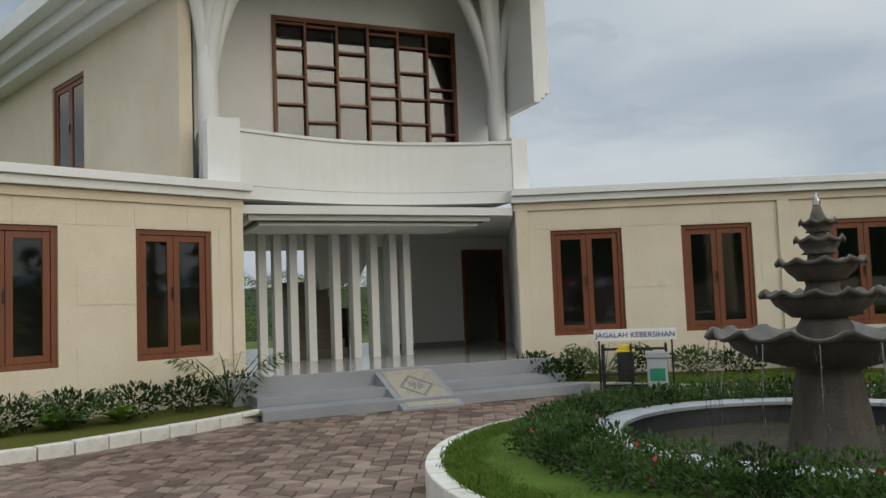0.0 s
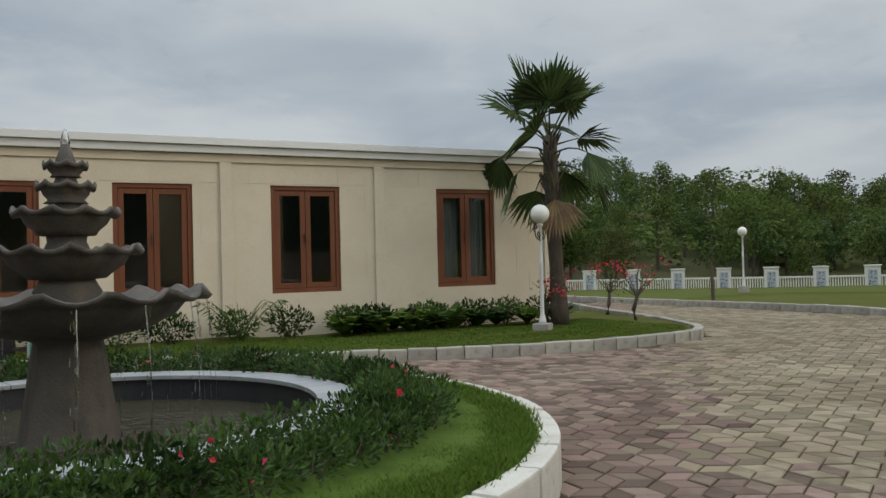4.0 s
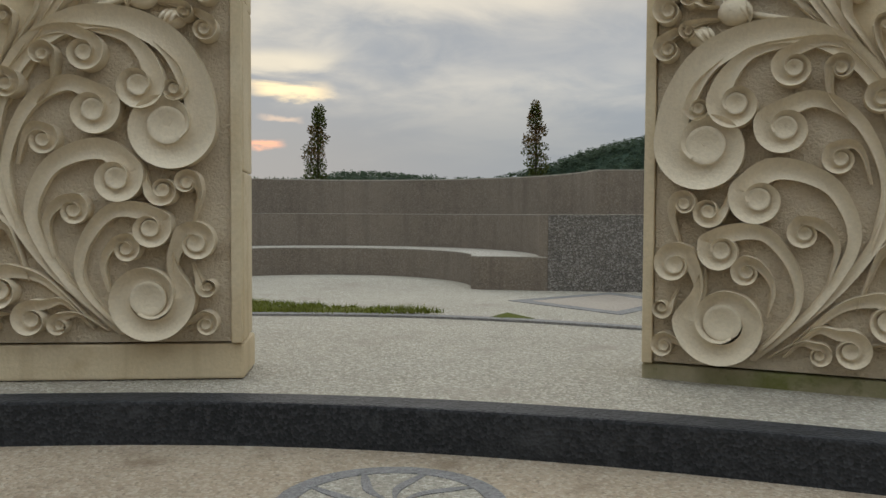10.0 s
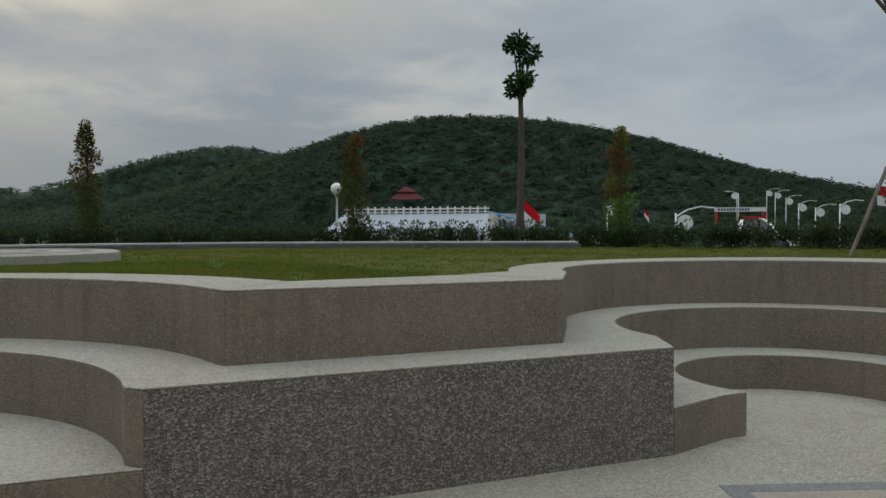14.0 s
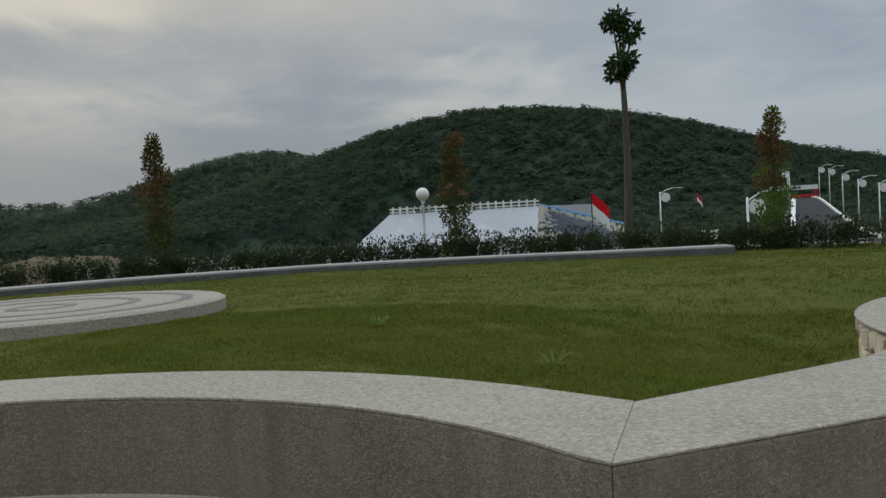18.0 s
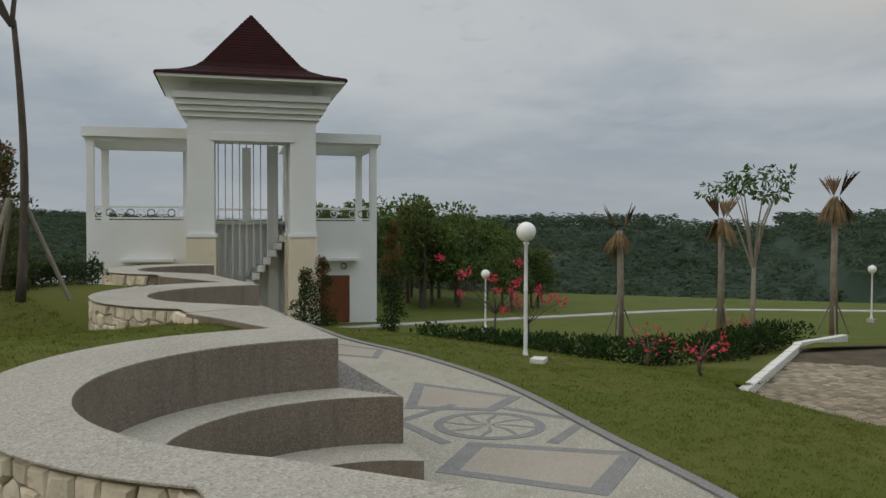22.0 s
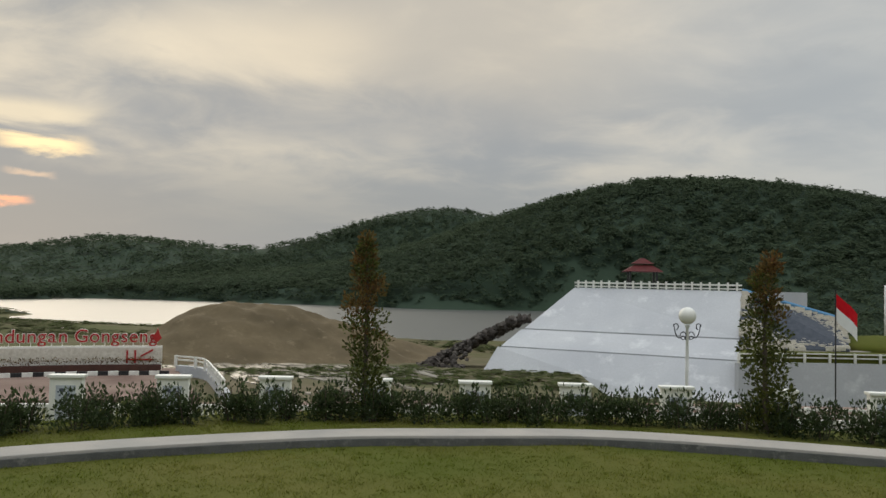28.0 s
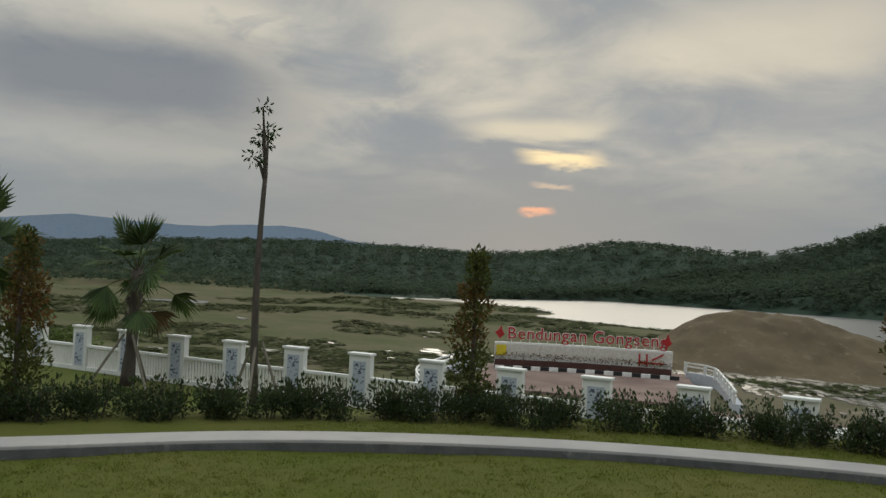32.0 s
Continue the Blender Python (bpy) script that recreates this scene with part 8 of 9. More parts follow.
# gazebo on the crest
gz = thing("gazebo", 23.9, -121.0, 4.2, "small open pavilion with two-tier red roof", "pavilion", rz=12)
for u, v in ((-1.7, -1.7), (1.7, -1.7), (1.7, 1.7), (-1.7, 1.7)):
    part("post", Mesh().box(u - 0.12, u + 0.12, v - 0.12, v + 0.12, 0, 2.3), dark_metal, gz)
for r0, r1, z0, z1 in ((2.5, 1.1, 2.3, 3.2), (1.4, 0.25, 3.35, 4.1)):
    m = Mesh()
    m.v = [(s * r0, t * r0, z0) for s, t in ((-1, -1), (1, -1), (1, 1), (-1, 1))] + [(s * r1, t * r1, z1) for s, t in ((-1, -1), (1, -1), (1, 1), (-1, 1))]
    m.f = [(3, 2, 1, 0), (4, 5, 6, 7)] + [(i, (i + 1) % 4, 4 + (i + 1) % 4, 4 + i) for i in range(4)]
    part("roof_tier", m, dull_red, gz, "dull red roof tier")
# flag-patterned mosaic bank beside the slab
bank = thing("mosaic_bank", 0, 0, 0, "sloping bank of pale stones edged in blue", "bank")
m = Mesh()
m.v = [(11.4, -109, 4.1), (0.5, -113, 1.0), (1.0, -104, -1.6), (11.6, -101, -1.9), (11.4, -109, -6), (0.5, -113, -6), (1.0, -104, -6), (11.6, -101, -6)]
m.f = [(0, 3, 2, 1), (3, 7, 6, 2), (1, 2, 6, 5), (0, 4, 7, 3)]
part("slope", m, slate, bank)
chips = Mesh()
for k in range(620):
    u, w = rnd.random(), rnd.random()
    p = Vector((11.4, -109, 4.1)) * (1 - u) * (1 - w) + Vector((0.5, -113, 1.0)) * u * (1 - w) + Vector((1.0, -104, -1.6)) * u * w + Vector((11.6, -101, -1.9)) * (1 - u) * w
    a, c = rnd.uniform(0.2, 0.36), rnd.uniform(0.2, 0.36)
    chips.box(p.x - a, p.x + a, p.y - c, p.y + c, p.z - 0.2, p.z + rnd.uniform(0.12, 0.26))
tagged(part("stonework", chips, rubble_pale, bank, "pale stone chips"), kind="stuff")
part("blue_edge", Mesh().tube([(11.4, -109, 4.3), (0.5, -113, 1.25)], 0.22, 6), blue_paint, bank, "blue edging")
# retaining wall, terrace lawn, road and bridge
ret = thing("retaining_wall", 0, 0, 0, "long pale blue-grey concrete retaining wall with white railings", "wall")
RET = [(11.8, -95.5), (7, -99.5), (-3, -103.5), (-28.2, -112.0)]
part("wall", Mesh().band(RET, offset_line(RET, 0.6), -9.0, -2.9), spill_mat, ret, "pale blue-grey concrete")
for x, y, a in even(RET, 2.6):
    part("rail_post", Mesh().box(-0.1, 0.1, -0.1, 0.1, -2.9, -1.9), fence_white, ret, place=pose(x, y, 0, 0, 0, math.degrees(a)))
for z in (-2.45, -2.05):
    part("rail", Mesh().band(offset_line(RET, 0.05), offset_line(RET, 0.17), z, z + 0.12), fence_white, ret)
TERR = [(11.8, -96), (7, -99.8), (-3, -103.8), (-20, -109.6), (-17, -122), (-2, -128), (6, -118), (11.2, -108)]
setting("dam_lawn", Mesh().prism(TERR, -8, -1.9), grass_mat, "mown green terrace below the dam crest", "lawn")
setting("dam_lawn_mound", Mesh().lathe([(7, -1.95), (5.5, -1.2), (3, -0.6), (0.5, -0.4)], 24, (-3, -112)), grass_mat, "low green mound", "lawn", smooth=True)
setting("dam_walk", Mesh().band(smooth_line([(6, -102), (-2, -106), (-8, -112), (-14, -112), (-20, -110.5)], 4), offset_line(smooth_line([(6, -102), (-2, -106), (-8, -112), (-14, -112), (-20, -110.5)], 4), 1.1), -1.95, -1.82), concrete, "pale walk over the terrace", "path")
ROAD_L = [(-20.8, -112.5), (-21.8, -119.9), (-36, -170), (-50.6, -222)]
ROAD_R = [(-34, -115.0), (-33.1, -119.0), (-43, -170), (-54.0, -221)]
zroad = lambda x, y: -2.6 + 6.6 * step01((-y - 118) / 100)  # noqa: E731
rl, rr = smooth_line(ROAD_L, 8), smooth_line(ROAD_R, 8)
setting("dam_road", Mesh().band(rl, rr, lambda x, y: zroad(x, y) - 8, zroad), asphalt, "dark asphalt road climbing along the dam", "road")
setting("dam_road_kerb", Mesh().band(rr, [(x - 0.4, y - 0.1) for x, y in rr], lambda x, y: zroad(x, y) - 8, lambda x, y: zroad(x, y) + 0.4), fence_white, "white parapet along the road", "kerb")
setting("dam_road_kerb_inner", Mesh().band([(x + 0.9, y) for x, y in rl], rl, lambda x, y: zroad(x, y) - 8, lambda x, y: zroad(x, y) + 0.12), fence_white, "white parapet along the road", "kerb")
emb = Mesh().band(offset_line(rl, 1.0), [(x + 16 - 13 * i / (len(rl) - 1), y + 3) for i, (x, y) in enumerate(rl)], -9, -6)
n_ = len(rl)
for i in range(n_):
    emb.v[2 * n_ + i] = (*emb.v[2 * n_ + i][:2], zroad(*rl[i]))
    emb.v[3 * n_ + i] = (*emb.v[3 * n_ + i][:2], -2.6)
setting("dam_embankment", emb, riprap_mat, "stone-faced embankment beside the road", "embankment")
emb2 = Mesh().band([(x - 0.9, y) for x, y in rr], [(x - 14 + 8 * i / (len(rr) - 1), y + 2) for i, (x, y) in enumerate(rr)], -9, -6)
for i in range(len(rr)):
    emb2.v[2 * len(rr) + i] = (*emb2.v[2 * len(rr) + i][:2], zroad(*rr[i]))
    emb2.v[3 * len(rr) + i] = (*emb2.v[3 * len(rr) + i][:2], -4.5)
setting("dam_embankment_west", emb2, field, "grassed embankment beside the road", "embankment")
gate = thing("dam_gate", -52, -222, 4.0, "small red and white gate with sign board over the road", "gate")
part("sign_board", Mesh().box(-4, 9, -0.15, 0.15, 2.2, 3.3), fence_white, gate, "pale sign board")
for k in range(11):
    part("letter_bar", Mesh().box(0.2 + 0.75 * k, 0.7 + 0.75 * k, 0.16, 0.2, 2.45, 3.05), navy, gate)
for u in (-3.5, 3, 8.5):
    part("post", Mesh().box(u - 0.25, u + 0.25, -0.25, 0.25, -1, 2.2), red_letter, gate, "red post")
part("red_rail", Mesh().box(-4, 2, -0.2, 0.2, 0.2, 1.0), red_letter, gate, "red panel")


def road_lamp(x, y, z, h, rz, label):
    t = thing("road_lamp", x, y, z, label, "street lamp", "curved road lamps", rz)
    part("pole", Mesh().tube([(0, 0, -0.3), (0, 0, h)], [0.12, 0.08], 8), pole_white, t, smooth=True)
    part("arm", Mesh().tube([(0, 0, h - 0.3), (-0.9, 0, h + 0.25), (-2.0, 0, h + 0.5), (-2.6, 0, h + 0.45)], [0.07, 0.06, 0.05, 0.04], 7), pole_white, t, "curved arm")
    part("disc", Mesh().tube([(-0.75, -0.06, h - 0.75), (-0.75, 0.06, h - 0.75)], 0.62, 18), fence_white, t, "round sign disc")
    part("head", Mesh().box(-3.1, -2.5, -0.14, 0.14, h + 0.36, h + 0.48), pole_white, t, "lamp head", bevel=0.02)


for k, (x, y, h) in enumerate(((-33.2, -112.5, 7.6), (-35.6, -128, 7.3), (-39.8, -148, 7.2), (-44, -168, 7.0), (-48, -188, 7.0), (-51.5, -206, 7.0))):
    road_lamp(x, y, zroad(x, y) + 0.2, h, 8, "white road lamp with curved arm along the dam road")
road_lamp(-4.28, -67.73, -4.2, 7.6, 12, "white road lamp with round disc sign near the wall")
road_lamp(-4.5, -118.7, -1.9, 7.2, 10, "white road lamp on the dam terrace")
road_lamp(-40.0, -70.0, -3.2, 7.0, 10, "white road lamp by the lower road")
for k, (x, y) in enumerate(((-45, -208), (-47.5, -216), (-43, -199))):
    road_lamp(x, y, zroad(x, y) + 0.2, 6.5, 190, "white road lamp with curved arm along the dam road")


def flag(x, y, z0, z1, w, h, rz, label, droop=0.0):
    t = thing("flag_pole", x, y, z0, label, "flag", "red and white flags", rz)
    H = z1 - z0
    part("pole", Mesh().tube([(0, 0, -0.5), (0, 0, H + 0.15)], 0.035, 8), dark_metal, t, "thin pole")
    for k, mat in enumerate((white_flag, red_flag)):
        m = Mesh()
        n = 14
        for i in range(n + 1):
            s = i / n
            wv = 0.10 * w * math.sin(7 * s + 0.6) * s
            for q in (0.5 * k, 0.5 * k + 0.5):
                m.v.append((w * s * math.cos(droop), wv + 0.012, H - h + h * q - w * s * math.sin(droop)))
        m.f = [(2 * i, 2 * i + 2, 2 * i + 3, 2 * i + 1) for i in range(n)]
        base = len(m.v)
        m.v += [(x_, y_ + 0.01, z_) for x_, y_, z_ in m.v]
        m.f += [(base + 2 * i + 1, base + 2 * i + 3, base + 2 * i + 2, base + 2 * i) for i in range(n)]
        part("cloth", m, mat, t, ("white lower half", "red upper half")[k], smooth=True)


flag(7.4, -54.7, -5.0, 4.1, 1.5, 1.35, 195, "small red and white flag hanging from a thin pole", 0.75)
flag(-16.9, -62.7, -4.2, 5.15, 1.95, 1.35, 190, "red and white flag on a thin pole", 0.12)
flag(-12.0, -135.0, -1.0, 5.2, 1.5, 1.1, 195, "small distant red and white flag", 0.9)

# ---- lower road, railings and sign forecourt ----
lower = smooth_line([(47, -54), (30, -64), (12, -72), (-6, -78), (-30, -84), (-60, -90)], 6)
setting("lower_road", Mesh().band(lower, offset_line(lower, -9), -9, -3.95), paver_far, "paved lower road below the park", "road")
rail = thing("lower_railing", 0, 0, 0, "long low white railing along the lower road", "railing")
rl2 = offset_line(lower, -9.4)
for x, y, a in even(rl2, 3.2):
    part("post", Mesh().box(-0.13, 0.13, -0.13, 0.13, -4.2, -2.75), fence_white, rail, place=pose(x, y, 0, 0, 0, math.degrees(a)))
for z in (-3.3, -2.95):
    part("rail", Mesh().band(rl2, offset_line(rl2, -0.14), z, z + 0.14), fence_white, rail)
part("plinth", Mesh().band(offset_line(rl2, 0.2), offset_line(rl2, -0.3), -6, -3.7), spill_mat, rail, "pale plinth")
kb = thing("striped_kerb", 0, 0, 0, "black and white striped kerb", "kerb")
for i, (x, y, a) in enumerate(even(offset_line(lower, -8.8), 0.95)):
    part("kerb_block", Mesh().box(0.0, 0.94, -0.15, 0.15, -4.1, -3.72), black_stone if i % 2 else fence_white, kb, place=pose(x, y, 0, 0, 0, math.degrees(a)))
court = [(60.1, -47.4), (72.2, -58.5), (70.5, -61), (62.0, -70.2), (60, -72), (46.3, -57)]
setting("sign_forecourt", Mesh().prism(court, -8, -3.98), paver_far, "reddish paved forecourt before the name sign", "forecourt")
brick_dark = material("dark_brick", (0.10, 0.05, 0.04), 0.9, (0.07, 0.04, 0.033), 2.0, 40, 0.2, 0.4)
sign_line = smooth_line([(70.2, -57.6), (66.6, -62.2), (63.0, -65.6), (58.9, -68.6)], 6)
sign = thing("name_sign", 0, 0, 0, "long curved cream stone wall with red raised letters", "sign")
part("wall", Mesh().band(sign_line, offset_line(sign_line, 0.5), -4.2, -1.75), fence_white, sign, "cream stone wall")
part("wall_face", Mesh().band(offset_line(sign_line, -0.03), sign_line, -3.0, -1.9), rubble_pale, sign, "pale stone facing")
part("planter", Mesh().band(offset_line(sign_line, -0.75), offset_line(sign_line, -0.05), -4.2, -3.3), brick_dark, sign, "dark red-brown planter")
plm = Mesh()
for x, y, a in even(offset_line(sign_line, -0.4), 0.35):
    leaf_cloud(plm, 14, (x, y, -2.95), (0.25, 0.25, 0.22), 0.2, rnd)
part("planting", plm, leaf_rust, sign, "low reddish planting")
# letters along the wall's curve
TEXT = "Bendungan Gongseng"
pos = even(sign_line, 0.05)
total = len(pos) * 0.05


def letter_mesh(ch, size, depth, rim=0.0):
    cu = bpy.data.curves.new("letter", "FONT")
    cu.body, cu.size, cu.extrude, cu.offset = ch, size, depth, rim
    ob = bpy.data.objects.new("letter", cu)
    scene.collection.objects.link(ob)
    dg = bpy.context.evaluated_depsgraph_get()
    me = bpy.data.meshes.new_from_object(ob.evaluated_get(dg))
    width = max((v.co.x for v in me.vertices), default=0.3)
    bpy.data.objects.remove(ob)
    return me, width


adv = 1.1
for ch in TEXT:
    if ch == " ":
        adv += 0.45
        continue
    me, wd = letter_mesh(ch, 1.55, 0.08)
    me.materials.append(red_letter)
    i = min(len(pos) - 1, int((adv + wd / 2) / 0.05))
    x, y, a = pos[i]
    share("letter", me, sign, Matrix.Translation((x, y, -1.62)) @ Matrix.Rotation(a, 4, "Z") @ pose(-wd / 2, 0.2, 0.2, 90, 0, 0), label="red raised letter with pale edge")
    plate, _ = letter_mesh(ch, 1.55, 0.05, 0.05)
    plate.materials.append(fence_white)
    share("letter_rim", plate, sign, Matrix.Translation((x, y, -1.62)) @ Matrix.Rotation(a, 4, "Z") @ pose(-wd / 2, 0.26, 0.2, 90, 0, 0))
    part("letter_support", Mesh().box(-0.03, 0.03, 0.2, 0.26, -1.76, -1.4), fence_white, sign, place=pose(x, y, 0, 0, 0, math.degrees(a)))
    adv += wd + 0.12
for i, s in ((8, 1), (-10, -1)):
    x, y, a = pos[i]
    part("flame_emblem", Mesh().prism([(0, -0.5), (0.45, -0.1), (0.25, 0.25), (0.1, 0.75), (-0.1, 0.3), (-0.45, 0.1)], -0.06, 0.06, pose(x, y, -0.95, 90, 0, math.degrees(a))), red_letter, sign, "red flame-shaped emblem")
x, y, a = pos[12]
part("badge", Mesh().box(-0.45, 0.45, -0.12, -0.06, -2.95, -2.0, pose(x, y, 0, 0, 0, math.degrees(a))), yellow, sign, "yellow square badge")
x, y, a = pos[-34]
part("mark", Mesh().box(-1.2, -1.05, -0.12, -0.05, -3.2, -2.1, pose(x, y, 0, 0, 0, math.degrees(a))).box(-0.55, -0.4, -0.12, -0.05, -3.2, -2.1, pose(x, y, 0, 0, 0, math.degrees(a))).box(-1.2, 1.0, -0.12, -0.05, -2.95, -2.82, pose(x, y, 0, 0, 0, math.degrees(a))).box(-0.05, 1.1, -0.12, -0.05, -0.07, 0.07, pose(x, y, -2.6, 0, 0, math.degrees(a)) @ pose(0, 0, 0, 0, -30, 0)), red_letter, sign, "red angular mark")
sk = thing("striped_kerb", 0, 0, 0, "black and white striped kerb before the sign", "kerb")
for i, (x, y, a) in enumerate(even(offset_line(sign_line, -2.2), 0.8)):
    part("kerb_block", Mesh().box(0, 0.79, -0.15, 0.15, -4.1, -3.65), black_stone if i % 2 else fence_white, sk, place=pose(x, y, 0, 0, 0, math.degrees(a)))
side_rail = thing("court_railing", 0, 0, 0, "pale railing curving round the forecourt", "railing")
SR = smooth_line([(58.5, -70), (55, -69), (50, -63.5), (44.5, -57)], 6)
part("plinth", Mesh().band(SR, offset_line(SR, 0.5), -6, -3.5), spill_mat, side_rail)
for z in (-3.05, -2.75):
    part("rail", Mesh().band(SR, offset_line(SR, 0.12), z, z + 0.12), fence_white, side_rail)
for x, y, a in even(SR, 2.4):
    part("post", Mesh().box(-0.1, 0.1, -0.1, 0.1, -3.6, -2.6), fence_white, side_rail, place=pose(x, y, 0, 0, 0, math.degrees(a)))
SR2 = smooth_line([(72.5, -57), (66, -48), (60, -42), (48, -36)], 6)
part("plinth", Mesh().band(SR2, offset_line(SR2, 0.5), -6, -3.5), spill_mat, side_rail)
for z in (-3.05, -2.75):
    part("rail", Mesh().band(SR2, offset_line(SR2, 0.12), z, z + 0.12), fence_white, side_rail)

# pale turning place and the bridge to the dam road
setting("turning_place", Mesh().prism([(-14.2, -63.4), (-23.8, -76.4), (-35.9, -90.0), (-42.7, -85.6), (-42.6, -76), (-38, -66.4), (-31, -64.5)], -9, -3.85), concrete, "pale concrete turning place below the dam road", "paving")
bridge = thing("bridge", 0, 0, 0, "low concrete bridge with pale and yellow railings", "bridge")
BR = [(-22.0, -100.5), (-38.0, -91.0), (-55.0, -97.0)]
part("deck", Mesh().band(BR, offset_line(BR, 6.0), -3.9, -3.1), spill_mat, bridge, "pale concrete deck")
for k, (line, mat) in enumerate(((BR, fence_white), (offset_line(BR, 6.0), yellow))):
    for z in (-2.65, -2.3):
        part("rail", Mesh().band(line, offset_line(line, 0.14), z, z + 0.13), mat, bridge)
    for x, y, a in even(line, 2.2):
        part("rail_post", Mesh().box(-0.12, 0.12, -0.12, 0.12, -3.2, -2.1), fence_white, bridge, place=pose(x, y, 0, 0, 0, math.degrees(a)))

# ---- drained shore: mounds, mud and tyre tracks ----
mnd = Mesh()
N = 111
for i in range(N):
    for j in range(N):
        u, v = (i / (N - 1) - 0.5) * 2, (j / (N - 1) - 0.5) * 2
        h = 8.6 * math.exp(-(u * (3.0 if u > 0 else 2.3)) ** 2 - (v * 2.7) ** 2) + 3.0 * math.exp(-((u + 0.5) * 2.4) ** 2 - ((v + 0.1) * 2.6) ** 2)
        x, y = 82 + 42 * (0.74 * u + 0.4 * v), -112 + 42 * (0.67 * u - 0.75 * v)
        gully = abs(noise.noise(Vector((x * 0.22, y * 0.22, 2)))) * 1.3 + abs(noise.noise(Vector((x * 0.6, y * 0.6, 7)))) * 0.55
        edge = min(1.0, 4 * (1 - max(abs(u), abs(v))))
        mnd.v.append((x, y, -7.9 + h - gully * min(1, 0.25 + h / 6) + 0.5 * noise.noise(Vector((x * 0.12, y * 0.12, 2))) - 1.2 * (1 - edge)))
mnd.f = [(N * i + j, N * i + j + 1, N * (i + 1) + j + 1, N * (i + 1) + j) for i in range(N - 1) for j in range(N - 1)]
setting("earth_mound", mnd, mud, "bare brown earth mound by the water", "mound", smooth=True)
wet = water_material("wet_mud", (0.30, 0.27, 0.22), 0.22, 1.5, 0.3)
tr = Mesh()
rnd = random.Random(19)
for k in range(150):
    x, y = 40 + rnd.uniform(0, 34), -102 + rnd.uniform(0, 38)
    a = radians((125 if k % 3 else 70) + rnd.uniform(-10, 10))
    for q in range(rnd.randint(4, 12)):
        cx, cy = x + q * 1.3 * math.cos(a), y + q * 1.3 * math.sin(a)
        if inside(court, cx, cy) or away(SR, cx, cy) < 2.5:
            continue
        z = country_z(cx, cy) + 0.12
        l, w = 0.55, 0.28
        tr.prism([(cx + l * math.cos(a + 1.2), cy + l * math.sin(a + 1.2)), (cx + w * math.cos(a), cy + w * math.sin(a)), (cx - l * math.cos(a + 1.2), cy - l * math.sin(a + 1.2)), (cx - w * math.cos(a), cy - w * math.sin(a))], z - 0.3, z)
part("tyre_puddles", tr, wet, None, "rows of shiny wet tyre ruts in the mud", kind="stuff", category="puddles")
pud = Mesh()
for k in range(26):
    d = rnd.uniform(80, 210)
    a = rnd.uniform(-1.05, -0.22)
    cx, cy = 12 + d * math.cos(a), -10 + d * math.sin(a)
    n = 9
    rr_ = rnd.uniform(0.6, 2.4)
    ring = [(cx + rr_ * rnd.uniform(0.5, 1.2) * math.cos(6.283 * i / n) * 1.8 * 0.7, cy + rr_ * rnd.uniform(0.5, 1.2) * math.sin(6.283 * i / n) * 0.6) for i in range(n)]
    zt = max(country_z(px, py) for px, py in ring) + 0.2
    pud.prism(ring, zt - 0.6, zt)
part("puddles", pud, wet, None, "pale puddles on the drained shore", kind="stuff", category="puddles")

# ---- woods ----
def crowns(name, spots, mat, label, leaves=9, size=0.46):
    """One mesh of many tree crowns, each a broken shell of leaf masses, for (x, y, z, radius, height)."""
    r3 = np.random.RandomState(5)
    bases = []
    for k in range(12):
        quads = []
        for j in range(leaves):
            a, el = 2.4 * j + r3.uniform(-0.5, 0.5), r3.uniform(-0.35, 1.4)
            c = Vector((math.cos(a) * math.cos(el), math.sin(a) * math.cos(el), math.sin(el))) * r3.uniform(0.65, 1.12)
            nrm = (c.normalized() * 0.6 + Vector((0, 0, 0.8)) + Vector(r3.uniform(-0.4, 0.4, 3))).normalized()
            t = nrm.cross(Vector(r3.uniform(-1, 1, 3))).normalized()
            b = nrm.cross(t)
            for u, v in ((-1, -0.4), (0.3, -1), (1, 0.5), (-0.35, 0.9)):
                quads.append(tuple(c + (t * u + b * v) * size * r3.uniform(0.7, 1.25)))
        bases.append(quads)
    bases = np.array(bases)
    sp = np.array(spots)
    n = len(sp)
    pick, turn = r3.randint(0, 12, n), r3.uniform(0, 6.28, n)
    v = bases[pick]
    c, s_ = np.cos(turn)[:, None], np.sin(turn)[:, None]
    out = np.empty_like(v)
    out[:, :, 0] = sp[:, 0:1] + sp[:, 3:4] * (c * v[:, :, 0] - s_ * v[:, :, 1])
    out[:, :, 1] = sp[:, 1:2] + sp[:, 3:4] * (s_ * v[:, :, 0] + c * v[:, :, 1])
    out[:, :, 2] = sp[:, 2:3] + sp[:, 4:5] * v[:, :, 2]
    me = bpy.data.meshes.new(name)
    quads = n * leaves
    me.vertices.add(quads * 4)
    me.vertices.foreach_set("co", out.reshape(-1).astype(np.float32))
    me.loops.add(quads * 4)
    me.loops.foreach_set("vertex_index", np.arange(quads * 4, dtype=np.int32))
    me.polygons.add(quads)
    me.polygons.foreach_set("loop_start", np.arange(0, quads * 4, 4, dtype=np.int32))
    me.polygons.foreach_set("loop_total", np.full(quads, 4, dtype=np.int32))
    me.update(calc_edges=True)
    me.materials.append(mat)
    return tagged(new(name, me), label, "woods", "", "stuff")


